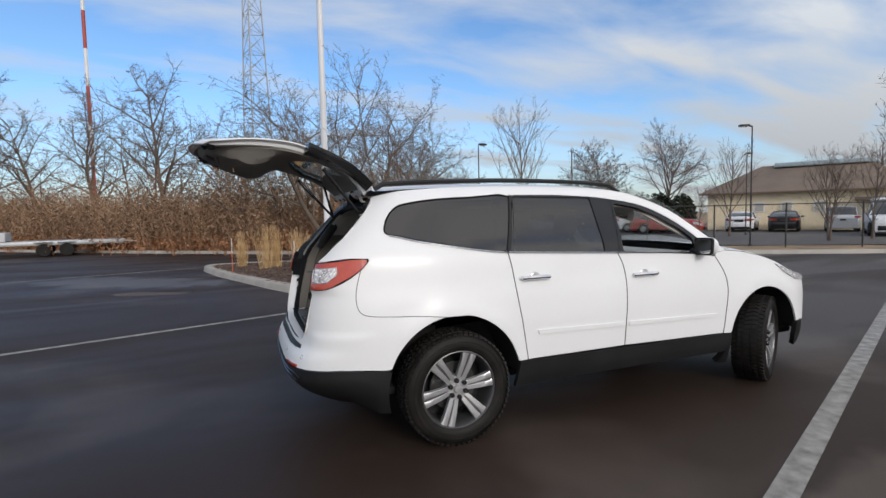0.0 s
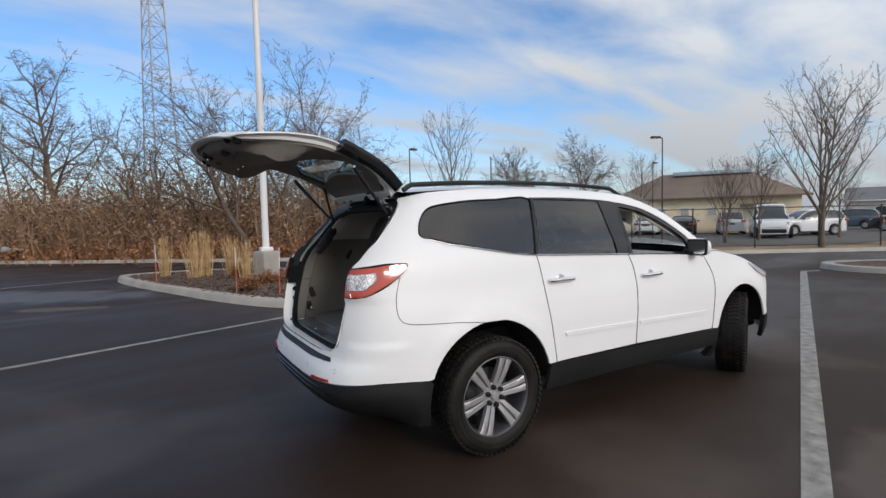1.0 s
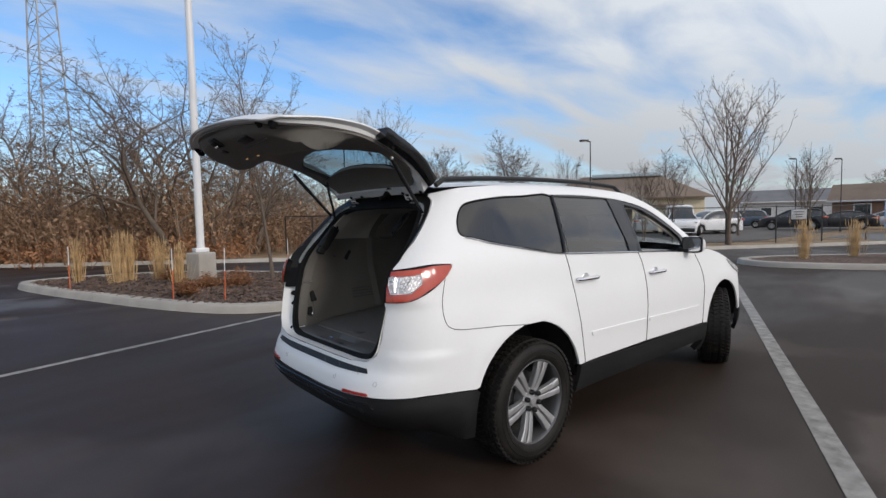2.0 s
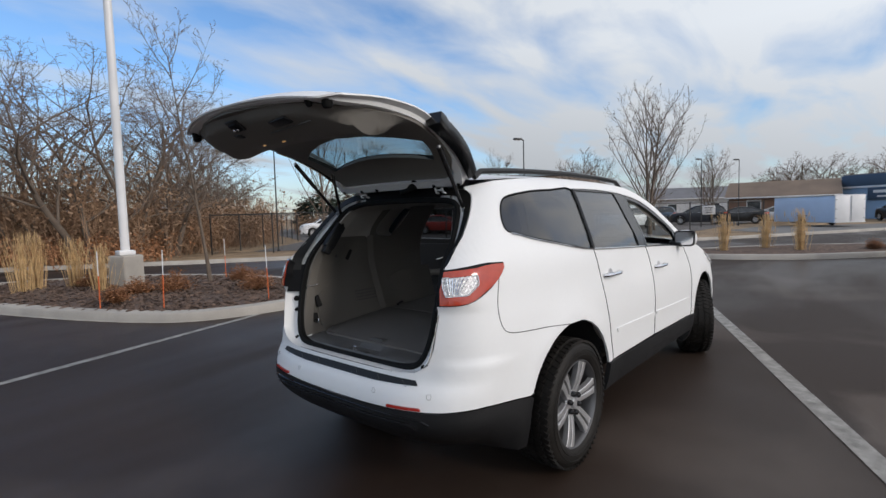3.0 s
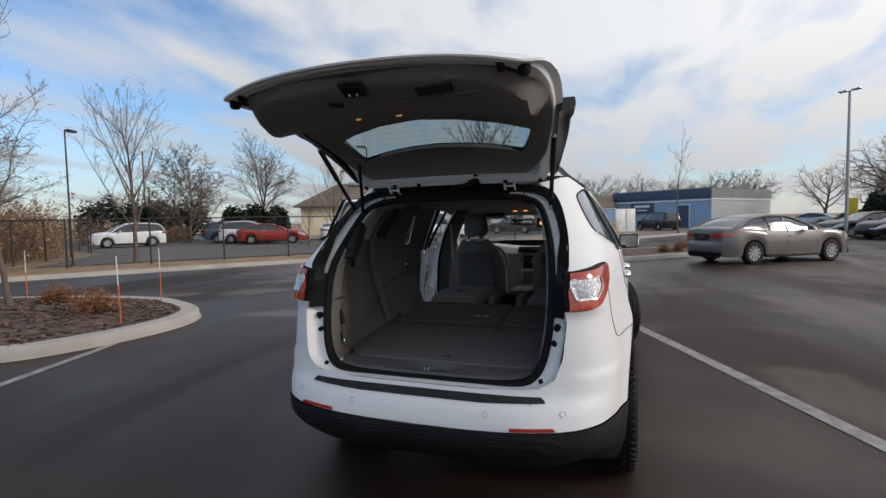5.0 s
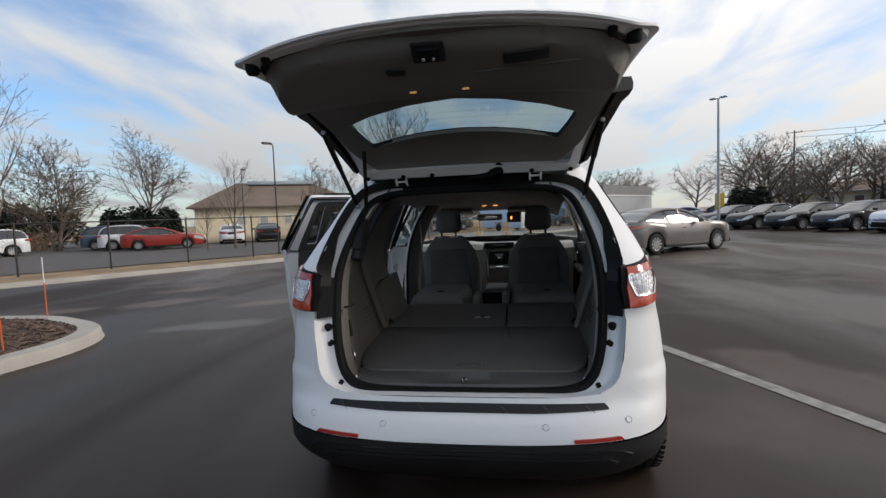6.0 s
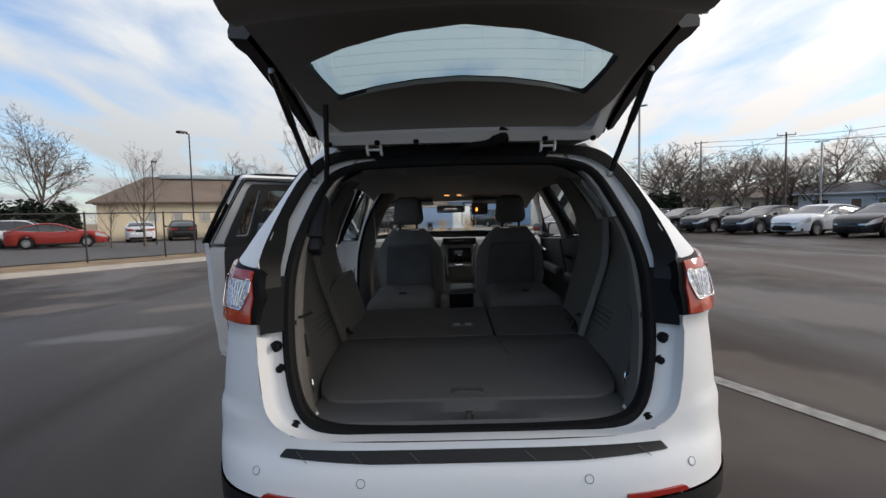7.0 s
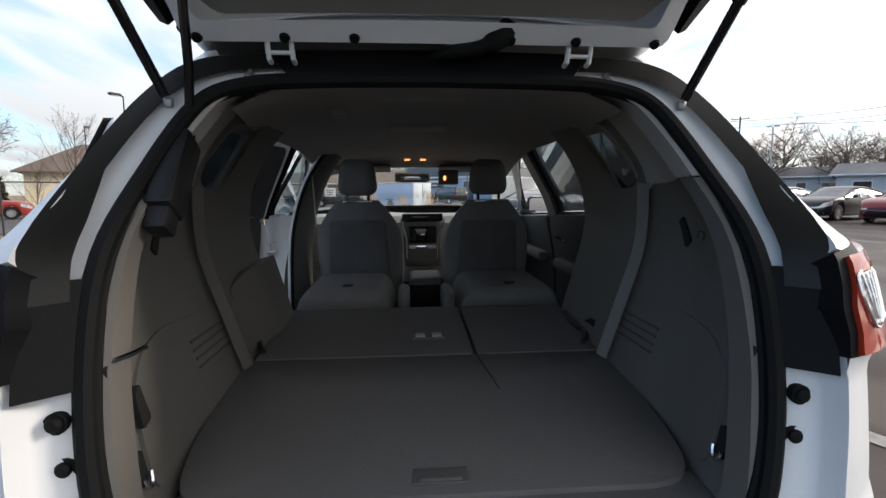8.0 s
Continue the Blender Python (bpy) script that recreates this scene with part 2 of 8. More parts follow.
def glass(name, through_colour, gloss=0.9, ior=1.5, rough=0.0):
    """A thin pane: light goes straight through, tinted, and glances off more at flat angles."""
    m = bpy.data.materials.new(name)
    m.use_nodes = True
    t = m.node_tree
    t.nodes.clear()
    tr, gl, mx_, fr, pw, ma, out = (t.nodes.new(k) for k in ("ShaderNodeBsdfTransparent", "ShaderNodeBsdfGlossy", "ShaderNodeMixShader", "ShaderNodeLayerWeight", "ShaderNodeMath", "ShaderNodeMath", "ShaderNodeOutputMaterial"))
    tr.inputs["Color"].default_value = (*through_colour, 1)
    gl.inputs["Roughness"].default_value = rough
    gl.inputs["Color"].default_value = (gloss, gloss, gloss, 1)
    fr.inputs["Blend"].default_value = 0.5
    pw.operation, ma.operation = "POWER", "MULTIPLY_ADD"
    t.links.new(fr.outputs["Facing"], pw.inputs[0])
    pw.inputs[1].default_value = 4.0
    t.links.new(pw.outputs[0], ma.inputs[0])
    base = ((ior - 1) / (ior + 1)) ** 2 * 1.6
    ma.inputs[1].default_value, ma.inputs[2].default_value = 1 - base, base
    t.links.new(ma.outputs[0], mx_.inputs[0])
    t.links.new(tr.outputs[0], mx_.inputs[1])
    t.links.new(gl.outputs[0], mx_.inputs[2])
    t.links.new(mx_.outputs[0], out.inputs["Surface"])
    return m


def glowing(name, colour, strength):
    m = bpy.data.materials.new(name)
    m.use_nodes = True
    b = m.node_tree.nodes["Principled BSDF"]
    b.inputs["Base Color"].default_value = (*colour, 1)
    b.inputs["Emission Color"].default_value = (*colour, 1)
    b.inputs["Emission Strength"].default_value = strength
    return m


def asphalt_mat():
    """Dark damp asphalt: fine stones, dry light patches and damp glossy ones, faint tyre-worn streaks, painted sun-side
    glare.
    """
    m = bpy.data.materials.new("damp asphalt")
    m.use_nodes = True
    t = m.node_tree
    b = t.nodes["Principled BSDF"]
    tc = t.nodes.new("ShaderNodeTexCoord")

    def noi(s, det=4.0, dist=0.0, stretch=None):
        n = t.nodes.new("ShaderNodeTexNoise")
        n.inputs["Scale"].default_value, n.inputs["Detail"].default_value, n.inputs["Distortion"].default_value = s, det, dist
        if stretch:
            mp = t.nodes.new("ShaderNodeMapping")
            mp.inputs["Scale"].default_value, mp.inputs["Rotation"].default_value = stretch, (0, 0, radians(-20))
            t.links.new(tc.outputs["Object"], mp.inputs["Vector"])
            t.links.new(mp.outputs[0], n.inputs["Vector"])
        else:
            t.links.new(tc.outputs["Object"], n.inputs["Vector"])
        return n

    def rampn(src, p0, p1, c0, c1):
        r = t.nodes.new("ShaderNodeValToRGB")
        r.color_ramp.elements[0].position, r.color_ramp.elements[1].position = p0, p1
        r.color_ramp.elements[0].color, r.color_ramp.elements[1].color = c0, c1
        t.links.new(src, r.inputs[0])
        return r

    stones, blot, damp, worn = noi(160, 2), noi(0.35, 5, 0.4), noi(0.22, 4, 0.8, (0.5, 1.5, 1)), noi(1.3, 6, 0.3)
    base = rampn(stones.outputs["Fac"], 0.35, 0.75, (0.0160, 0.0096, 0.0064, 1), (0.047, 0.0288, 0.0202, 1))
    dry = rampn(blot.outputs["Fac"], 0.56, 0.66, (0, 0, 0, 1), (1, 1, 1, 1))
    mixc = t.nodes.new("ShaderNodeMixRGB")
    mixc.blend_type = "MIX"
    t.links.new(base.outputs[0], mixc.inputs[1])
    light = rampn(stones.outputs["Fac"], 0.3, 0.8, (0.058, 0.044, 0.036, 1), (0.125, 0.098, 0.082, 1))
    t.links.new(light.outputs[0], mixc.inputs[2])
    dm = t.nodes.new("ShaderNodeMath")
    dm.operation = "MULTIPLY"
    t.links.new(dry.outputs[0], dm.inputs[0])
    t.links.new(worn.outputs["Fac"], dm.inputs[1])

    def patch(cx, cy, rx, ry, turn, ragged=0.9):
        """A soft ragged patch mask round one place."""
        mp, ln, ad = t.nodes.new("ShaderNodeMapping"), t.nodes.new("ShaderNodeVectorMath"), t.nodes.new("ShaderNodeMath")
        mp.vector_type = "TEXTURE"
        mp.inputs["Location"].default_value, mp.inputs["Scale"].default_value, mp.inputs["Rotation"].default_value = (cx, cy, 0), (rx, ry, 1), (0, 0, radians(turn))
        t.links.new(tc.outputs["Object"], mp.inputs["Vector"])
        ln.operation, ad.operation = "LENGTH", "MULTIPLY_ADD"
        t.links.new(mp.outputs[0], ln.inputs[0])
        t.links.new(worn.outputs["Fac"], ad.inputs[0])
        ad.inputs[1].default_value = ragged
        t.links.new(ln.outputs["Value"], ad.inputs[2])
        return rampn(ad.outputs[0], 0.80, 1.75, (1, 1, 1, 1), (0, 0, 0, 1)).outputs[0]

    def most(outs):
        last_ = outs[0]
        for o in outs[1:]:
            m_ = t.nodes.new("ShaderNodeMath")
            m_.operation = "MAXIMUM"
            t.links.new(last_, m_.inputs[0])
            t.links.new(o, m_.inputs[1])
            last_ = m_.outputs[0]
        return last_

    wet = most([patch(3.7, 4.2, 1.4, 0.65, -65), patch(-4.2, 11.0, 6.5, 2.0, -36), patch(-8.5, 12.5, 3.0, 0.8, -10), patch(-9.0, 5.0, 2.5, 0.8, 10)])
    tan_ = most([patch(5.7, 6.6, 2.0, 0.9, -50), patch(5.6, 4.4, 1.7, 0.6, -62), patch(7.4, 7.3, 1.5, 0.7, -45), patch(4.9, 7.9, 1.2, 0.6, -50), patch(-3.2, 8.3, 1.8, 0.5, -25), patch(-6.5, 8.8, 1.5, 0.45, -20)])
    # first patch paints sun-side glare into the colour; the second is dry lot
    dry_and_glare = t.nodes.new("ShaderNodeMath")
    dry_and_glare.operation = "MULTIPLY"
    t.links.new(most([patch(10.0, -8.6, 18.0, 7.0, 20), patch(12.0, 9.5, 9.0, 5.0, 30)]), dry_and_glare.inputs[0])
    dry_and_glare.inputs[1].default_value = 0.95
    # two lighter areas on the ground to the right of the car
    pale_near = t.nodes.new("ShaderNodeMath")
    pale_near.operation = "MULTIPLY"
    t.links.new(most([patch(5.0, -4.6, 5.5, 2.4, 20), patch(1.6, -2.7, 2.2, 1.0, 25)]), pale_near.inputs[0])
    pale_near.inputs[1].default_value = 0.85
    t.links.new(most([dm.outputs[0], dry_and_glare.outputs[0], pale_near.outputs[0]]), mixc.inputs[0])
    mixd = t.nodes.new("ShaderNodeMixRGB")
    t.links.new(tan_, mixd.inputs[0])
    t.links.new(mixc.outputs[0], mixd.inputs[1])
    mixd.inputs[2].default_value = (0.100, 0.074, 0.058, 1)
    t.links.new(mixd.outputs[0], b.inputs["Base Color"])
    rg = rampn(damp.outputs["Fac"], 0.42, 0.62, (0.44, 0.44, 0.44, 1), (0.70, 0.70, 0.70, 1))
    mixr = t.nodes.new("ShaderNodeMixRGB")
    t.links.new(wet, mixr.inputs[0])
    t.links.new(rg.outputs[0], mixr.inputs[1])
    mixr.inputs[2].default_value = (0.58, 0.58, 0.58, 1)
    t.links.new(mixr.outputs[0], b.inputs["Roughness"])
    sp = t.nodes.new("ShaderNodeMath")
    sp.operation = "MULTIPLY_ADD"
    t.links.new(wet, sp.inputs[0])
    sp.inputs[1].default_value, sp.inputs[2].default_value = 1.5, 0.29
    t.links.new(sp.outputs[0], b.inputs["Specular IOR Level"])
    bp = t.nodes.new("ShaderNodeBump")
    bp.inputs["Distance"].default_value = 0.006
    flat_ = t.nodes.new("ShaderNodeMath")
    flat_.operation = "MULTIPLY_ADD"
    t.links.new(wet, flat_.inputs[0])
    flat_.inputs[1].default_value, flat_.inputs[2].default_value = -0.33, 0.35
    t.links.new(flat_.outputs[0], bp.inputs["Strength"])
    t.links.new(stones.outputs["Fac"], bp.inputs["Height"])
    t.links.new(bp.outputs[0], b.inputs["Normal"])
    return m


ASPHALT = asphalt_mat()
WHITE = mat("white car paint", (0.77, 0.775, 0.78), 0.42, 0, 0.015, 1.5, 40, coat=0.14, rvary=0.03)
BLACK_PLASTIC = mat("black plastic", (0.011, 0.011, 0.012), 0.50, 0, 0.25, 4, 300, bump=0.15, spec=0.35)
GLOSS_BLACK = mat("gloss black trim", (0.010, 0.010, 0.011), 0.16, 0, 0.2, 4, 80, rvary=0.05)
DEEP_BLACK = mat("deep black plastic", (0.006, 0.006, 0.007), 0.6, 0, 0.2, 4, 300, bump=0.08, spec=0.15)
RUBBER = mat("black rubber", (0.007, 0.007, 0.007), 0.7, 0, 0.3, 8, 200, bump=0.1, spec=0.18)
TYRE = mat("tyre rubber", (0.006, 0.0055, 0.005), 0.6, 0, 0.35, 9, 120, bump=0.3, tint=(0.014, 0.012, 0.0105), spec=0.25)
ALLOY = mat("machined alloy", (0.52, 0.52, 0.53), 0.34, 0.65, 0.08, 8, 200)
ALLOY_DARK = mat("painted grey alloy", (0.15, 0.15, 0.155), 0.38, 0.7, 0.1, 8, 200)
CHROME = mat("chrome", (0.78, 0.78, 0.79), 0.10, 1.0, 0.03, 5, 60, rvary=0.04)
STEEL = mat("dark steel", (0.10, 0.10, 0.10), 0.45, 0.8, 0.2, 10, 90)
LINER = mat("matt black liner", (0.012, 0.012, 0.012), 0.9, 0, 0.3, 6, 90)
TRIM_GREY = mat("grey moulded trim", (0.140, 0.128, 0.112), 0.60, 0, 0.06, 3, 420, bump=0.18)
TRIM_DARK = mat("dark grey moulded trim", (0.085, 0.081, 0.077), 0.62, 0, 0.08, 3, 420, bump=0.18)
DOOR_DARK = mat("charcoal moulded trim", (0.045, 0.044, 0.044), 0.6, 0, 0.1, 3, 420, bump=0.18)
SILL_GREY = mat("dark grey moulded sill", (0.098, 0.096, 0.094), 0.55, 0, 0.08, 3, 420, bump=0.2)
GATE_TRIM = mat("warm grey moulded trim", (0.160, 0.149, 0.134), 0.62, 0, 0.08, 3, 420, bump=0.18)
PILLAR_BLACK = mat("worn dark pillar plastic", (0.0085, 0.0075, 0.0062), 0.42, 0, 0.3, 5, 120, spec=0.3)
TRIM_LIGHT = mat("light grey moulded trim", (0.42, 0.395, 0.36), 0.62, 0, 0.05, 3, 420, bump=0.15)
CARPET = mat("grey cargo carpet", (0.160, 0.151, 0.143), 0.95, 0, 0.06, 2.5, 520, bump=0.6, spec=0.1)
HEADLINER = mat("grey woven headliner", (0.42, 0.40, 0.37), 0.95, 0, 0.05, 5, 500, bump=0.25, spec=0.1)
SEAT_GREY = mat("grey seat cloth", (0.225, 0.215, 0.205), 0.9, 0, 0.12, 7, 380, bump=0.45, spec=0.15)
SEAT_DARK = mat("dark seat cloth", (0.135, 0.132, 0.130), 0.92, 0, 0.15, 7, 380, bump=0.45, spec=0.15)
TINT_LIGHT = glass("grey tinted glass", (0.16, 0.17, 0.18), 0.9, 1.55)
TINT = glass("dark tinted glass", (0.036, 0.044, 0.052), 1.0, 1.62)
FRONT_TINT = glass("lightly tinted front door glass", (0.46, 0.53, 0.55), 0.9, 1.55)
CLEAR = glass("clear green glass", (0.86, 0.91, 0.90), 0.9, 1.5)
GATE_GLASS = glass("tinted tailgate glass", (0.36, 0.45, 0.48), 0.9, 1.5)
LAMP_RED = mat("red lamp lens", (0.42, 0.042, 0.016), 0.10, 0, 0.12, 30, 140, coat=0.9, rvary=0.04)
LAMP_CLEAR = mat("ribbed clear lamp lens", (0.62, 0.61, 0.62), 0.26, 0.45, 0.45, 90, 260, coat=0.3, bump=0.4, rvary=0.12)
REFLECTOR = mat("red reflector", (0.32, 0.018, 0.012), 0.2, 0, 0.12, 60, 200)
SEAM = mat("seam shadow black", (0.01, 0.01, 0.01), 0.8, 0, 0.1)
SCREEN = mat("dark glass screen", (0.006, 0.006, 0.007), 0.08, 0, 0.1, rvary=0.03)
PAINT_LINE = mat("worn white road paint", (0.19, 0.185, 0.172), 0.85, 0, 0.3, 9, 180, bump=0.35, tint=(0.29, 0.28, 0.265))
CONCRETE = mat("concrete kerb", (0.36, 0.335, 0.30), 0.88, 0, 0.16, 2.0, 90, bump=0.35)
MULCH = mat("dark bark mulch", (0.070, 0.046, 0.036), 0.95, 0, 0.5, 10, 90, bump=0.8, tint=(0.12, 0.08, 0.06))
DRY_GRASS = mat("dry winter grass", (0.20, 0.135, 0.075), 0.95, 0, 0.35, 0.8, 30, bump=0.8, tint=(0.27, 0.19, 0.11))
BARK = mat("grey brown bark", (0.135, 0.105, 0.082), 0.95, 0, 0.3, 3, 50, bump=0.6)
TWIG = mat("thin bare twigs", (0.150, 0.112, 0.088), 0.95, 0, 0.3, 1.5, 20)
BRUSH_BROWN = mat("brown winter brush", (0.205, 0.126, 0.076), 0.95, 0, 0.45, 0.5, 9, tint=(0.31, 0.198, 0.122))
EVERGREEN = mat("dark evergreen leaves", (0.030, 0.042, 0.026), 0.9, 0, 0.5, 2, 14)
STRAW = mat("tall straw grass", (0.46, 0.30, 0.14), 0.9, 0, 0.25, 5, 40, tint=(0.62, 0.43, 0.22))
RUST_BUSH = mat("rust brown dry leaves", (0.25, 0.105, 0.050), 0.9, 0, 0.4, 8, 60, tint=(0.34, 0.17, 0.08))
WHITE_METAL = mat("white painted steel", (0.72, 0.72, 0.73), 0.4, 0, 0.05, 2, 60)
GALV = mat("galvanised steel", (0.36, 0.37, 0.38), 0.45, 0.6, 0.12, 4, 60)
DARK_METAL = mat("dark painted steel", (0.035, 0.034, 0.034), 0.5, 0.2, 0.2, 4, 60)
# ---- ground, road, kerbs, islands ----
gm = bmesh.new()
for r0 in range(1):
    ringv = [gm.verts.new((900 * math.cos(k * math.pi / 24), 900 * math.sin(k * math.pi / 24), -0.03)) for k in range(48)]
    gm.faces.new(ringv)
tagged(part("ground", gm, DRY_GRASS), "flat dry brown winter grass ground reaching the horizon", "ground", kind="structure")

FAR_KERB = spline([(-70, 90), (-40, 58), (-20, 38.5), (-7.4, 26.2), (3, 17.3), (9, 12.7), (14.9, 8.3), (20, 5.0), (26, 1.2), (40, -6.5), (80, -28)], 8)


def flat_poly(name, pts, z, material, label, category):
    bm = bmesh.new()
    vs = [bm.verts.new((x, y, z)) for x, y in pts]
    es = [bm.edges.new((a, b)) for a, b in zip(vs, vs[1:] + vs[:1])]
    bmesh.ops.triangle_fill(bm, use_beauty=True, edges=es, normal=(0, 0, 1))
    for f in bm.faces:
        if f.normal.z < 0:
            f.normal_flip()
    return tagged(part(name, bm, material), label, category, kind="structure")


flat_poly("pavement", [*[(p[0], p[1]) for p in FAR_KERB], (80, -120), (-120, -120), (-120, 90)], 0.0, ASPHALT, "dark damp asphalt car park with dry lighter patches", "pavement")
# the fenced lot behind the far kerb, and the street beyond the planted strip
flat_poly("lot", [(9.2, 19.8), (17.5, 12.5), (27, 6.2), (60, 6), (62, 40), (36, 62), (24, 44), (19.4, 33), (16.2, 25.9)], -0.005, mat("grey worn asphalt", (0.10, 0.092, 0.086), 0.85, 0, 0.25, 0.5, 60, bump=0.3), "grey worn asphalt of a fenced car park", "pavement")
flat_poly("road", [(26, -1.5), (33, 4.5), (39, 4.0), (60, -20), (90, -60), (80, -62), (50, -24)], -0.008, mat("grey street asphalt", (0.15, 0.145, 0.14), 0.85, 0, 0.15, 0.5, 60, bump=0.3), "grey asphalt street behind the car park", "road")


def kerb_bm(line, width=0.16, height=0.13, closed=False, gutter=0.18):
    """A concrete kerb with a rounded top edge and a flat gutter apron on its right side."""
    pts = [Vector((p[0], p[1])) for p in line]
    n = len(pts)
    prof = [(-gutter, 0.004), (-0.02, 0.012), (0.0, height - 0.025), (0.025, height), (width, height), (width + 0.01, -0.02)]
    rows = []
    for i, p in enumerate(pts):
        a, b = (pts[i - 1], pts[(i + 1) % n]) if closed else (pts[max(i - 1, 0)], pts[min(i + 1, n - 1)])
        t = (b - a).normalized()
        nor = Vector((-t.y, t.x))
        rows.append([(p.x + nor.x * d, p.y + nor.y * d, h) for d, h in prof])
    if closed:
        rows.append(rows[0])
    return skin(rows)


kerbs = thing("kerb", "pale concrete kerb along the far edge of the car park", "kerb", kind="structure")
cut = [FAR_KERB[i:i + 9] for i in range(0, len(FAR_KERB) - 1, 8)]
for seg_ in cut:
    part("kerb_stone", kerb_bm(seg_), CONCRETE, kerbs)


def island(name, outline, label, mulch_label):
    isl = thing(name, label, "traffic island", kind="structure")
    ring = spline(outline, 7, closed=True)
    bm = kerb_bm(ring, 0.26, 0.14, True, 0.035)
    part("kerb", bm, CONCRETE, isl, "pale concrete kerb round the bed")
    pts = [Vector((p[0], p[1])) for p in ring]
    c = sum(pts, Vector((0, 0))) / len(pts)
    rows = []
    for k in range(9):
        t = 1 - k / 8
        rows.append([])
        for p in pts:
            q = c + (p - c) * (t if k < 8 else 0.02) * 0.985
            h = 0.09 + 0.14 * (1 - t ** 2.2) + 0.03 * noise.noise((q.x * 1.7, q.y * 1.7, 0.0))
            rows[-1].append((q.x, q.y, h))
    rows = [r + [r[0]] for r in rows]
    part("mulch_bed", skin(rows), MULCH, isl, mulch_label)
    return isl, ring


# outlines run so that the bed lies on the left of the line
_, NEAR_RING = island("island", [(0.2, 5.75), (0.95, 5.25), (2.15, 5.1), (3.0, 5.45), (3.5, 6.2), (3.85, 7.4), (3.5, 9.6), (2.2, 12.2), (0.2, 13.7), (-1.7, 14.0), (-2.4, 13.4), (-2.0, 11.4), (-1.3, 9.3), (-0.55, 7.2)], "planted traffic island with a pale concrete kerb", "dark shredded bark mulch")
island("island", [(13.25, 1.9), (13.5, 0.2), (14.3, -1.2), (16.0, -2.9), (18.5, -5.0), (20.0, -5.2), (20.2, -3.4), (18.6, -0.6), (16.4, 1.6), (14.4, 2.7)], "planted strip with pale concrete kerb beside a parked sedan", "brown bark mulch with dry leaves")

# chips of bark on the near bed
rng = random.Random(4)
vs_, fs_ = [], []
for k in range(2600):
    a, t = rng.uniform(0, 2 * math.pi), math.sqrt(rng.random()) * 0.93
    p = NEAR_RING[int(a / (2 * math.pi) * len(NEAR_RING)) % len(NEAR_RING)]
    cx_, cy_ = 0.9, 8.9
    x, y = cx_ + (p[0] - cx_) * t, cy_ + (p[1] - cy_) * t
    h = 0.10 + 0.14 * (1 - t ** 2.2)
    r, w, th = rng.uniform(0.03, 0.09), rng.uniform(0.008, 0.022), rng.uniform(0, math.pi)
    c, s, tl = math.cos(th), math.sin(th), rng.uniform(-0.02, 0.02)
    i = len(vs_)
    vs_ += [(x - c * r + s * w, y - s * r - c * w, h + tl), (x + c * r + s * w, y + s * r - c * w, h - tl), (x + c * r * 0.8 - s * w, y + s * r * 0.8 + c * w, h - tl + 0.012), (x - c * r * 0.9 - s * w, y - s * r * 0.9 + c * w, h + tl + 0.012), (x, y, h + 0.03)]
    fs_ += [(i, i + 1, i + 4), (i + 1, i + 2, i + 4), (i + 2, i + 3, i + 4), (i + 3, i, i + 4)]
tagged(raw("mulch_chips", vs_, fs_, MULCH, smooth=False), "loose shredded bark chips on the planted island", "mulch", kind="stuff")


def stripe(a, b, w, label, z=0.005):
    a, b = Vector(a), Vector(b)
    d = (b - a)
    n = Vector((-d.y, d.x)).normalized() * w / 2
    k = max(2, int(d.length / 0.5))
    rg_ = random.Random(int(a.x * 10))
    rows = []
    for i in range(k + 1):
        p = a + d * i / k
        j = rg_.uniform(-0.004, 0.004)
        rows.append([(p.x - n.x * (1 + j), p.y - n.y * (1 + j), z), (p.x + n.x * (1 + j), p.y + n.y * (1 + j), z)])
    tagged(part("parking_line", skin(rows), PAINT_LINE), label, "road marking", "painted parking lines", kind="structure")


stripe((-3.0, -4.0), (12.55, 2.46), 0.14, "worn white painted parking line beside the white car")
stripe((-9.0, 1.75), (1.35, 5.12), 0.11, "thin white painted parking line running to the island")
stripe((-16.0, 9.6), (-2.6, 14.3), 0.12, "thin white painted line on damp asphalt")
stripe((5.0, -13.66), (22.0, -7.37), 0.12, "white painted line before the row of parked cars")
stripe((12.55, 2.46), (13.05, 2.3), 0.14, "short white return of a painted parking line")
# ---- the white car ----
# x runs forward from the rear axle, y to the car's left, z up from the ground
suv = thing("suv_car", "white seven-seat sport utility car with open tailgate and open rear door", "car")
HALF = smooth_tab([(0.20, 0.86), (0.30, 0.915), (0.42, 0.945), (0.55, 0.953), (0.75, 0.953), (0.93, 0.937), (1.08, 0.908), (1.20, 0.887), (1.27, 0.868), (1.45, 0.775), (1.65, 0.665), (1.70, 0.625), (1.74, 0.56)])
TAPER = smooth_tab([(-1.0, 0.855), (-0.8, 0.893), (-0.6, 0.930), (-0.3, 0.972), (0.0, 0.998), (1.0, 1.003), (2.2, 1.005), (2.8, 1.0), (3.3, 0.985), (3.6, 0.965), (4.1, 0.93)])
TAIL = smooth_tab([(0.20, -0.93), (0.30, -1.0), (0.40, -1.03), (0.55, -1.035), (0.62, -1.02), (0.66, -1.0), (0.70, -0.972), (0.78, -0.955), (0.90, -0.948), (1.07, -0.905), (1.23, -0.865), (1.50, -0.68), (1.70, -0.47), (1.76, -0.40)])
CURL, ARC = 0.55, 1.30
POW_Z = smooth_tab([(0.2, 4.0), (0.9, 4.5), (1.03, 5.5), (1.10, 8.0), (1.22, 8.0), (1.30, 5.0), (1.45, 3.8), (1.75, 3.2)])
WHEEL_R, BASE, TRACK = 0.376, 3.02, 0.845


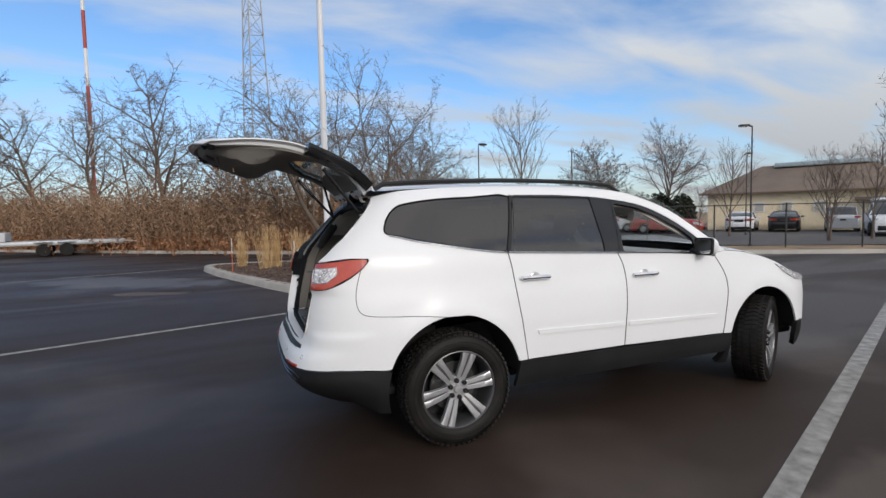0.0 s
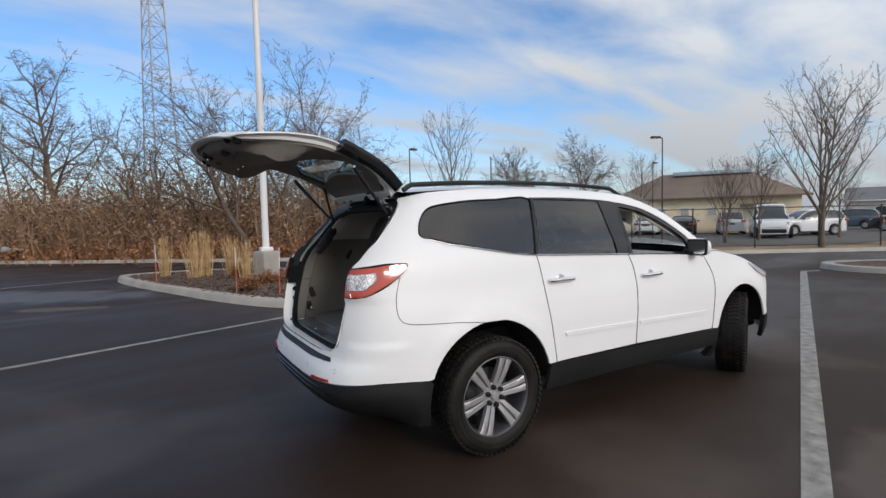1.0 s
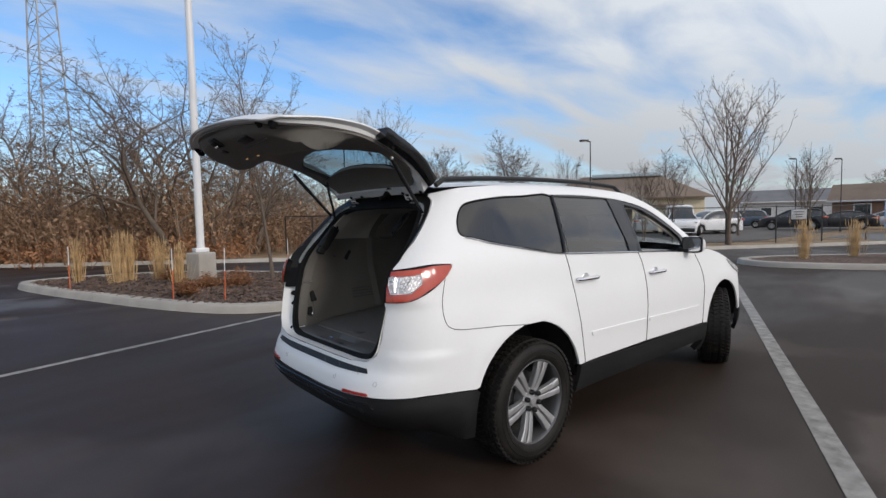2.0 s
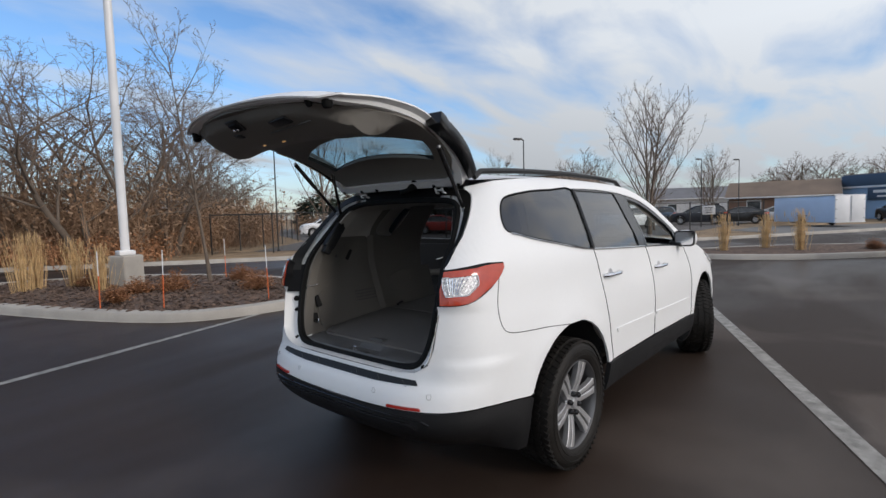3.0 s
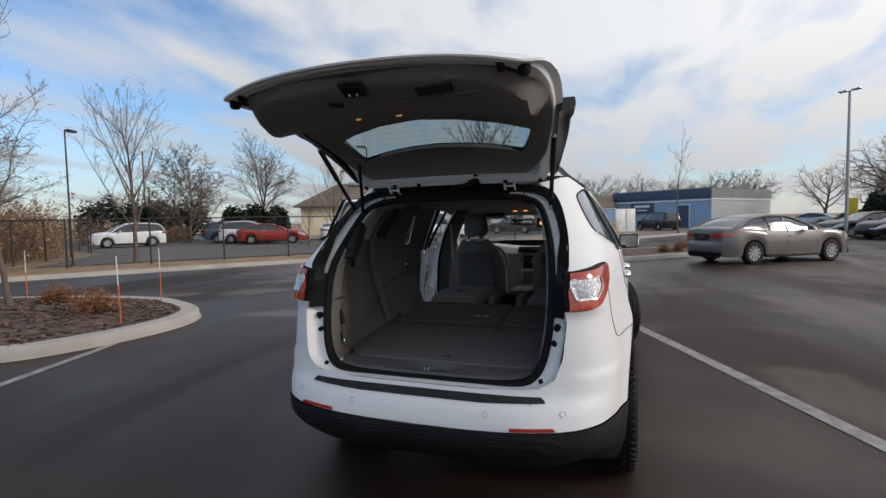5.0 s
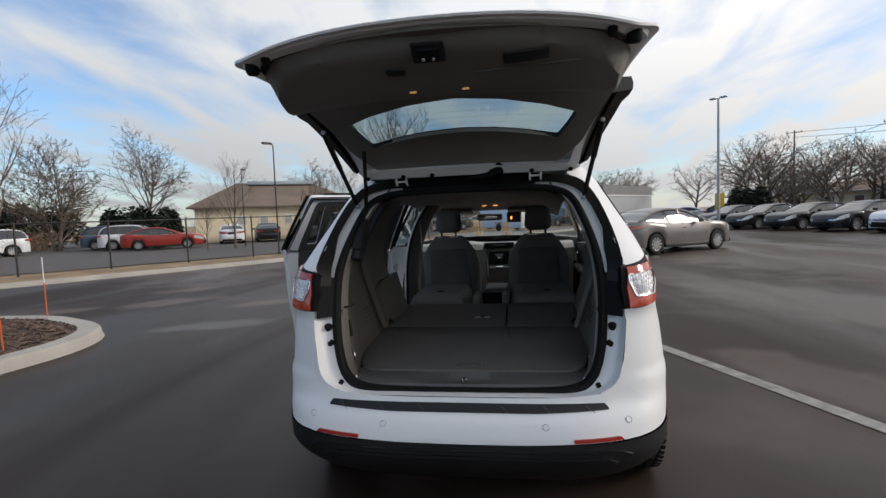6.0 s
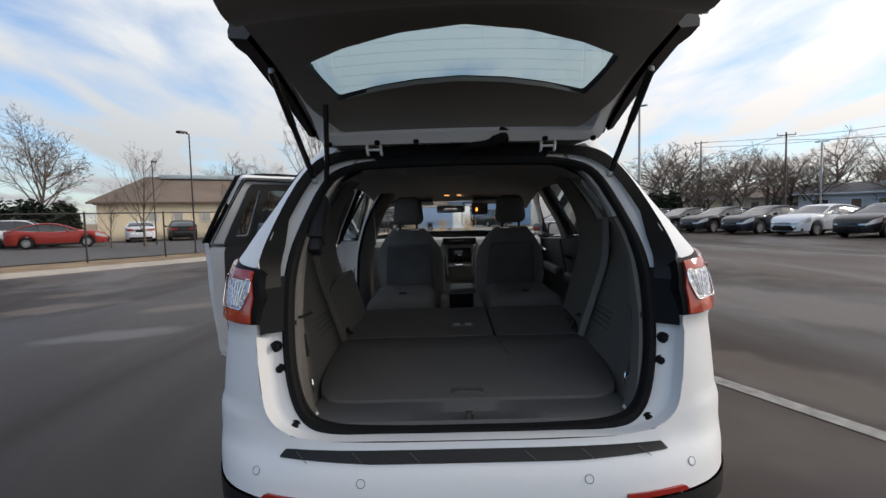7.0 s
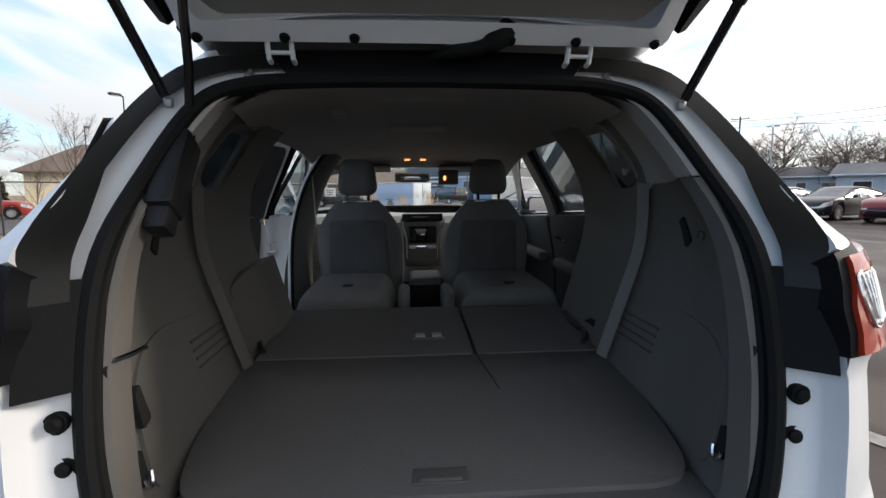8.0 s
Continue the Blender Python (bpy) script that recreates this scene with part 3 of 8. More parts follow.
def body(u, z, off=0.0):
    """The right flank and its rounded rear and front corners: u is x along the flank."""
    xa = TAIL(z) + CURL
    if u < xa:
        f = min((xa - u) / ARC, 1.0) * math.pi / 2
        c, s = max(math.cos(f), 0.0), math.sin(f)
        n = POW_Z(z)
        r = (c ** n + s ** n) ** (-1 / n)
        x = xa - CURL * s * r
        y = HALF(z) * TAPER(x) * c * r
        nx, ny = -s, c
    else:
        x, y, nx, ny = u, HALF(z) * TAPER(u), 0.0, 1.0
        if u > 3.3:
            nose = 4.07 - 0.35 * max(0.0, z - 0.75)
            q = min((u - 3.3) / (nose - 3.3), 1.0)
            y *= (1 - q ** 2.15) ** (1 / 2.15)
            nx = q
    for wx in (0.0, BASE - 0.04):
        d = math.hypot(x - wx, z - 0.40)
        if z < 1.1:
            y += 0.014 * math.exp(-((d - 0.49) / 0.075) ** 2) * (1 if abs(x - wx) < 0.62 else 0)
    return x + nx * off * 0.7, -(y + ny * off), z


def right(u, z):
    return Vector(body(u, z))


def left(u, z):
    x, y, z = body(u, z)
    return Vector((x, -y, z))


def arch(cx, a0, a1, r=0.468, zc=0.405, n=18):
    return [(cx + r * math.cos(radians(a0 + (a1 - a0) * k / n)), zc + r * math.sin(radians(a0 + (a1 - a0) * k / n))) for k in range(n + 1)]


MID = (1.3, 0, 0.9)
REAR_EDGE = spline([(0.535, 0.515), (0.505, 0.74), (0.475, 0.94), (0.455, 1.13), (0.435, 1.258)], 4)
MID_EDGE = spline([(1.39, 0.515), (1.41, 0.73), (1.43, 0.99), (1.42, 1.12), (1.38, 1.212)], 4)
FRONT_EDGE = spline([(2.435, 0.495), (2.47, 0.68), (2.50, 0.87), (2.475, 1.01), (2.40, 1.135)], 4)
DOOR_TOP = spline([(0.58, 1.668), (0.95, 1.668), (1.29, 1.652), (1.48, 1.632), (1.72, 1.592), (1.92, 1.520), (2.10, 1.415), (2.24, 1.300), (2.36, 1.165)], 4)
ROOF_EDGE = spline([(2.52, 1.185), (2.32, 1.335), (2.05, 1.535), (1.70, 1.672), (1.41, 1.714), (1.10, 1.731), (0.60, 1.737), (0.14, 1.727), (-0.10, 1.718), (-0.40, 1.700)], 4)


def at_x(x, z):
    """The flank's parameter where it reaches this x at this height."""
    lo, hi = TAIL(z) + CURL - ARC, TAIL(z) + CURL
    if x >= hi:
        return x, z
    for _ in range(30):
        mid = (lo + hi) / 2
        lo, hi = (mid, hi) if body(mid, z)[0] < x else (lo, mid)
    return lo, z


def at_y(y, z):
    """The flank's parameter where its rounded rear reaches this half width."""
    lo, hi = TAIL(z) + CURL - ARC, TAIL(z) + CURL
    for _ in range(30):
        mid = (lo + hi) / 2
        lo, hi = (mid, hi) if -body(mid, z)[1] < y else (lo, mid)
    return lo, z


D_EDGE = spline([at_x(-0.425, 1.665), at_x(-0.51, 1.545), at_x(-0.64, 1.41), at_x(-0.72, 1.345), at_y(0.668, 1.285), at_y(0.668, 1.245)], 4)
LAMP_TOP = spline([at_y(0.652, 1.238), at_x(-0.74, 1.257), at_x(-0.65, 1.266), at_x(-0.54, 1.262)], 4)
LAMP_LOW = spline([at_x(-0.535, 1.250), at_x(-0.58, 1.200), at_x(-0.67, 1.135), at_x(-0.77, 1.088), at_x(-0.83, 1.072), at_y(0.660, 1.068)], 4)
SEAM_LINE = spline([at_x(-0.595, 1.185), at_x(-0.63, 1.06), at_x(-0.625, 0.955), at_x(-0.57, 0.908), (-0.43, 0.893), (-0.25, 0.885), (-0.07, 0.868)], 4)
Q_WIN = spline([(-0.512, 1.432), (-0.500, 1.500), (-0.445, 1.572), (-0.345, 1.609), (-0.05, 1.638), (0.25, 1.652), (0.562, 1.657), (0.500, 1.45), (0.424, 1.272), (0.20, 1.294), (-0.10, 1.346), (-0.36, 1.393), (-0.475, 1.407)], 3, closed=True)


def shrink(loop, d):
    c = np.mean(np.array(loop), axis=0)
    return [tuple(float(v) for v in (np.array(p) - c) * (1 - d / max(np.linalg.norm(np.array(p) - c), 0.05)) + c) for p in loop]


QUARTER = [*REAR_EDGE, *DOOR_TOP, *ROOF_EDGE, *D_EDGE, *LAMP_TOP[1:], *LAMP_LOW[:4], *SEAM_LINE, *arch(0.006, 84, 14)[1:], (0.470, 0.515)]
BUMPER = [*SEAM_LINE[::-1], *LAMP_LOW[5:], at_y(0.668, 1.02), at_y(0.660, 0.95), at_y(0.650, 0.86), at_y(0.618, 0.775), at_y(0.55, 0.735), at_y(0.42, 0.724), at_y(0.22, 0.722), *[at_y(0.0, 0.722 - 0.167 * k / 8) for k in range(9)], at_y(0.25, 0.557), at_y(0.50, 0.565), at_x(-0.90, 0.575), at_x(-0.75, 0.578), (-0.462, 0.560), *arch(0.006, 160, 100)[0:-1]]
REAR_DOOR = [*REAR_EDGE, *MID_EDGE[::-1]]
REAR_DOOR = [(a + (0.004 if i < len(REAR_EDGE) else -0.004), b) for i, (a, b) in enumerate(REAR_DOOR)]
FRONT_DOOR = [*[(a + 0.004, b) for a, b in MID_EDGE], (1.9, 1.196), (2.2, 1.168), *[(a - 0.004, b) for a, b in FRONT_EDGE[::-1]]]
FENDER = [*FRONT_EDGE, (2.42, 1.165), *spline([(2.50, 1.182), (2.71, 1.165), (2.99, 1.105), (3.20, 1.03), (3.36, 0.945)], 3), (3.52, 0.90), (3.62, 0.86), (3.60, 0.52), (3.405, 0.50), *arch(2.965, 10, 168, 0.445)[1:], (2.515, 0.49)]
NOSE = [(3.62, 0.52), (3.64, 0.86), (3.85, 0.80), (4.00, 0.78), (4.069, 0.75), (4.069, 0.35), (3.8, 0.30), (3.47, 0.30), (3.42, 0.49)]

for side, mapper in (("right", right), ("left", left)):
    part("body_side", panel(QUARTER, mapper, MID, [Q_WIN], (0.035, 0.035)), WHITE, suv, "white painted rear quarter with roof rail line")
    if side == "right":
        part("door", panel(REAR_DOOR, mapper, MID, (), (0.09, 0.06)), WHITE, suv, "white closed rear door")
    part("door", panel(FRONT_DOOR, mapper, MID, (), (0.09, 0.06)), WHITE, suv, "white closed front door")
    part("fender", panel(FENDER, mapper, MID, (), (0.06, 0.06)), WHITE, suv, "white front wing")
    part("quarter_glass", panel(shrink(Q_WIN, 0.004), lambda u, z, m=mapper: m(u, z) + Vector((0, 0.004 if side == "right" else -0.004, 0)), MID, (), (0.1, 0.1), 0), TINT, suv, "dark tinted rear quarter window")
    part("window_trim", tube([Vector(body(u, z, 0.001)) * 1 if side == "right" else Vector((body(u, z, 0.001)[0], -body(u, z, 0.001)[1], z)) for u, z in Q_WIN], 0.005, 5, True), RUBBER, suv, "black rubber window seal")


def flip_y(bm):
    bmesh.ops.scale(bm, vec=(1, -1, 1), verts=bm.verts)
    bmesh.ops.reverse_faces(bm, faces=bm.faces[:])
    return bm


def joined(*bms):
    out = bms[0]
    for b in bms[1:]:
        tmp = bpy.data.meshes.new("tmp")
        b.to_mesh(tmp)
        out.from_mesh(tmp)
        bpy.data.meshes.remove(tmp)
        b.free()
    return out


def both_halves(outline, mapper, st):
    bm = joined(panel(outline, mapper, MID, (), st, 0), flip_y(panel(outline, mapper, MID, (), st, 0)))
    bmesh.ops.remove_doubles(bm, verts=bm.verts, dist=0.002)
    return bm


def stepped(u, z):
    """The rear bumper with the moulded step that runs round its corner."""
    p = Vector(body(u, z))
    rise = 0.5 + 0.5 * math.tanh((0.792 - z) / 0.008)
    fall = min(1.0, max(0.0, (z - 0.58) / 0.17))
    fade = min(1.0, max(0.0, (-0.50 - p.x) / 0.22)) * min(1.0, max(0.0, (abs(p.y) - 0.64) / 0.06))
    return Vector(body(u, z, 0.011 * rise * fall * fade))


part("rear_bumper", both_halves(BUMPER, stepped, (0.05, 0.018)), WHITE, suv, "white painted rear bumper")
NOSE_P = panel(NOSE, right, MID, (), (0.06, 0.06), 0.012)
part("front_bumper", joined(NOSE_P, flip_y(panel(NOSE, right, MID, (), (0.06, 0.06), 0.012))), WHITE, suv, "white front bumper")


def wide(u, z):
    return Vector(body(u, z, 0.010))


def tucked(u, z):
    """The lower rear bumper, which tucks under towards the ground."""
    p = Vector(body(u, z, 0.006))
    k = 1 - 0.22 * max(0.0, (0.50 - z) / 0.24) ** 1.6 * min(1.0, max(0.0, (-0.55 - u) / 0.35))
    return Vector((p.x * (1 - (1 - k) * 1.1) if u < -0.5 else p.x, p.y * k, z))


LOWER = [*arch(0.002, 198, 163, 0.458), (-0.462, 0.556), at_x(-0.75, 0.573), at_x(-0.90, 0.570), at_y(0.50, 0.560), *[at_y(0.0, 0.550 - 0.19 * k / 8) for k in range(9)], at_y(0.50, 0.34), at_x(-0.75, 0.29), (-0.50, 0.27)]
part("rear_valance", both_halves(LOWER, tucked, (0.06, 0.04)), BLACK_PLASTIC, suv, "black plastic lower rear bumper")
SILL = [(0.468, 0.508), (2.435, 0.488), (2.52, 0.484), (2.52, 0.33), (0.44, 0.33)]
for m, sgn in ((wide, -1), (lambda u, z: Vector((wide(u, z).x, -wide(u, z).y, z)), 1)):
    part("sill_cladding", panel(SILL, m, MID, (), (0.12, 0.05), 0.03), BLACK_PLASTIC, suv, "black plastic side sill cladding")
    part("mud_flap", panel([*arch(2.965, 172, 205, 0.45), (2.44, 0.22), (2.50, 0.40)], m, MID, (), (0.06, 0.06), 0.05), BLACK_PLASTIC, suv, "black plastic mud flap")
    part("bumper_corner", panel([(3.40, 0.49), (3.50, 0.505), (3.49, 0.30), (3.44, 0.26), (3.40, 0.36)], m, MID, (), (0.06, 0.06), 0.04), BLACK_PLASTIC, suv, "black plastic lower front corner")
    # thin seam lines in the doors' moulding, door pulls
    mold = [(0.62, 0.712), (1.385, 0.694), (1.385, 0.664), (0.632, 0.680)]
    if sgn < 0:
        part("side_moulding", panel(rounded(mold, 0.01), lambda u, z: Vector(body(u, z, 0.008)), MID, (), (0.1, 0.05), 0.008), WHITE, suv, "white body side moulding")
    part("side_moulding", panel(rounded([(1.432, 0.693), (2.36, 0.668), (2.345, 0.640), (1.432, 0.663)], 0.01), (lambda u, z: Vector(body(u, z, 0.008))) if sgn < 0 else (lambda u, z: Vector((body(u, z, 0.008)[0], -body(u, z, 0.008)[1], z))), MID, (), (0.1, 0.05), 0.008), WHITE, suv, "white body side moulding")


def door_handle(u, z, sgn, parent):
    x, y, _ = body(u, z, 0.0)
    cup = lathe([(0.0, 0.0), (0.02, 0.0), (0.040, 0.002), (0.045, 0.006)], 18)
    bmesh.ops.scale(cup, vec=(1.0, 1, 0.75), verts=cup.verts)
    bmesh.ops.translate(cup, vec=(x, sgn * (-y) - sgn * (-0.001), z), verts=cup.verts)
    part("handle_cup", cup, ALLOY, parent)
    pts = [(x - 0.115, sgn * (-y + 0.004), z - 0.004), (x - 0.10, sgn * (-y + 0.030), z - 0.002), (x - 0.05, sgn * (-y + 0.040), z), (x + 0.05, sgn * (-y + 0.040), z), (x + 0.10, sgn * (-y + 0.030), z - 0.002), (x + 0.112, sgn * (-y + 0.004), z - 0.004)]
    part("handle", tube(spline(pts, 4), 0.015, 8), CHROME, parent, "chrome door handle")


door_handle(0.63, 1.082, -1, suv)
door_handle(1.62, 1.045, -1, suv)
door_handle(1.62, 1.045, 1, suv)
# dark shut lines between the panels
for sgn in (-1, 1):
    for line in ((REAR_EDGE if sgn < 0 else None), MID_EDGE, FRONT_EDGE, SEAM_LINE):
        if line:
            pts = [body(u, z, 0.0003) for u, z in line]
            part("shut_line", tube([(p[0], p[1] * -sgn, p[2]) for p in pts], 0.0034 if line is not SEAM_LINE else 0.0022, 5), SEAM, suv)
# bright strip under the side windows
for sgn in (-1, 1):
    belt = [(-0.47, 1.398), (-0.36, 1.384), (-0.10, 1.337), (0.20, 1.286), (0.43, 1.260)] + ([(0.9, 1.236), (1.38, 1.214)] if sgn < 0 else [])
    pts = [body(u, z, 0.004) for u, z in spline(belt, 5)]
    part("belt_strip", tube([(p[0], -p[1] if sgn > 0 else p[1], p[2]) for p in pts], 0.007, 6), CHROME, suv, "bright metal strip under the windows")
    pts = [body(u, z, 0.004) for u, z in spline([(1.385, 1.214), (1.9, 1.190), (2.33, 1.158)], 5)]
    part("belt_strip", tube([(p[0], -p[1] if sgn > 0 else p[1], p[2]) for p in pts], 0.007, 6), CHROME, suv, "bright metal strip under the windows")

# window frames and glass of the side doors
for m_, dy in ((right, -0.001), (left, 0.001)):
    part("window_divider", tube([m_(u, z) + Vector((0, dy, 0)) for u, z in spline([(0.434, 1.266), (0.510, 1.46), (0.572, 1.662)], 5)], 0.011, 6), GLOSS_BLACK, suv, "thin black strip between the side windows")
R_FRAME = [*[(0.445, 1.256), (0.59, 1.662)], *DOOR_TOP[1:9], (1.485, 1.628), (1.40, 1.206)]
R_GLASS = rounded([(0.462, 1.262), (0.600, 1.656), (1.290, 1.644), (1.275, 1.226)], 0.02)
F_FRAME = [(1.405, 1.206), (1.49, 1.626), *DOOR_TOP[13:], (2.33, 1.162)]
F_GLASS = rounded([(1.445, 1.216), (1.475, 1.42), (1.50, 1.600), (1.72, 1.560), (1.90, 1.490), (2.08, 1.385), (2.19, 1.295), (2.20, 1.180)], 0.03)


def inset(m, d):
    return lambda u, z: m(u, z) + Vector((0, d if m is right else -d, 0))


part("window_frame", panel(R_FRAME, inset(right, 0.006), MID, [R_GLASS], (0.1, 0.1), 0.02), GLOSS_BLACK, suv, "black rear door window frame")
part("door_glass", panel(R_GLASS, inset(right, 0.014), MID, (), (0.1, 0.1), 0), TINT, suv, "dark tinted rear door window")
for m in (right, left):
    part("window_frame", panel(F_FRAME, inset(m, 0.006), MID, [F_GLASS], (0.1, 0.1), 0.02), GLOSS_BLACK, suv, "black front door window frame")
    if m is left:
        part("door_glass", panel(F_GLASS, inset(m, 0.014), MID, (), (0.1, 0.1), 0), FRONT_TINT, suv, "lightly tinted front door window")

# roof, windscreen, bonnet
EDGE = smooth_tab(sorted([(a, b) for a, b in ROOF_EDGE]))
rows = []
for i in range(25):
    x = -0.42 + (1.74 + 0.42) * i / 24
    ze = EDGE(x)
    e = HALF(ze) * TAPER(x) * (1.0 if x > 0 else 1 - 0.10 * (x / 0.42) ** 2)
    rows.append([(x - 0.03 * (1 - (t * t)) * (1 if i == 0 else 0), e * t, ze + 0.045 * (1 - abs(t) ** 2.6)) for t in [k / 12 - 1 for k in range(25)]])
part("roof", skin(rows), WHITE, suv, "white roof panel")
for sgn in (-1, 1):
    pts = [(x, sgn * (HALF(EDGE(x)) * TAPER(x) - 0.045), EDGE(x) + 0.047) for x in [-0.36 + 0.1 * k for k in range(20)]]
    pts = [(-0.42, pts[0][1], pts[0][2] - 0.035)] + pts + [(1.66, pts[-1][1], pts[-1][2] - 0.055)]
    part("roof_rail", tube(pts, 0.017, 8), BLACK_PLASTIC, suv, "black roof rail")
rows = []
for i in range(13):
    t = i / 12
    x0 = 1.74 + (2.62 - 1.74) * t
    zc = EDGE(x0) + 0.045 * (1 - t) + 0.01
    e = HALF(EDGE(x0)) * TAPER(x0) - 0.012
    rows.append([(x0 + 0.16 * t * (1 - q * q), e * q, zc - 0.002) for q in [k / 10 - 1 for k in range(21)]])
part("windscreen", skin(rows), CLEAR, suv, "clear windscreen")
rows = []
for i in range(13):
    t = i / 12
    x0 = 2.55 + (3.62 - 2.55) * t
    ze = float(np.interp(x0, [2.5, 2.71, 2.99, 3.2, 3.36, 3.62], [1.184, 1.168, 1.108, 1.033, 0.96, 0.87])) + 0.004
    e = abs(body(x0, ze)[1]) - 0.004
    rows.append([(x0 + 0.40 * t * (1 - q * q), e * q, ze + 0.05 * (1 - abs(q) ** 3)) for q in [k / 8 - 1 for k in range(17)]])
part("bonnet", skin(rows), WHITE, suv, "white bonnet")
part("cowl", block((2.58, 0, 1.13), (0.25, 1.6, 0.04), 0.01), BLACK_PLASTIC, suv, "black plastic cowl")
part("grille", block((3.99, 0, 0.66), (0.06, 0.9, 0.26), 0.03), GLOSS_BLACK, suv, "black front grille")
for sgn in (-1, 1):
    hl = panel(rounded([(3.12, 1.045), (3.34, 0.96), (3.58, 0.90), (3.62, 0.86), (3.40, 0.885), (3.25, 0.95)], 0.02), lambda u, z: Vector(body(u, z, 0.012)), MID, (), (0.06, 0.06), 0.02)
    part("headlight", hl if sgn < 0 else flip_y(hl), LAMP_CLEAR, suv, "clear headlight lens")
    # door mirror
    mir = bmesh.new()
    bmesh.ops.create_uvsphere(mir, u_segments=20, v_segments=12, radius=1.0)
    for v in mir.verts:
        v.co = Vector((v.co.x * (0.075 if v.co.x > 0 else 0.03), math.copysign(abs(v.co.y) ** 0.8, v.co.y) * 0.096, math.copysign(abs(v.co.z) ** 0.75, v.co.z) * 0.076))
    bmesh.ops.translate(mir, vec=(2.215, sgn * 0.970, 1.232), verts=mir.verts)
    mirror = part("mirror_housing", mir, WHITE, suv, "white door mirror housing")
    part("mirror_glass", panel(rounded([(-0.088, -0.058), (-0.088, 0.058), (0.088, 0.062), (0.080, -0.054)], 0.03), lambda u, v, s=sgn: Vector((2.176, s * (0.970 + u * 0.88), 1.232 + v)), (3, 0, 1.2), (), (0.2, 0.2), 0.006), CHROME, mirror, "mirror glass")
    part("mirror_back", panel(rounded([(-0.100, -0.070), (-0.100, 0.070), (0.100, 0.072), (0.092, -0.066)], 0.03), lambda u, v, s=sgn: Vector((2.180, s * (0.970 + u * 0.88), 1.232 + v)), (3, 0, 1.2), (), (0.2, 0.2), 0.02), BLACK_PLASTIC, mirror, "black mirror surround")
    part("mirror_arm", block((2.22, sgn * 0.895, 1.185), (0.09, 0.12, 0.05), 0.015), BLACK_PLASTIC, suv, "black mirror arm")

# dark inner shell under the skin: floor pan, wheel tubs, bulkheads
inner = bmesh.new()
box(inner, (1.60, 0, 0.36), (4.1, 1.46, 0.06), 0.02)
box(inner, (3.25, 0, 0.66), (1.1, 1.20, 0.62), 0.05)
part("underbody", inner, LINER, suv, "black underbody")
for wx in (0.0, BASE - 0.04):
    for sgn in (-1, 1):
        rows = []
        for k in range(15):
            a = radians(2 + 176 * k / 14)
            rows.append([(wx + 0.487 * math.cos(a), sgn * y, 0.405 + 0.487 * math.sin(a)) for y in (0.915, 0.80, 0.60)] + [(wx, sgn * 0.60, 0.45)])
        part("wheel_liner", skin(rows), LINER, suv, "black wheel arch liner")


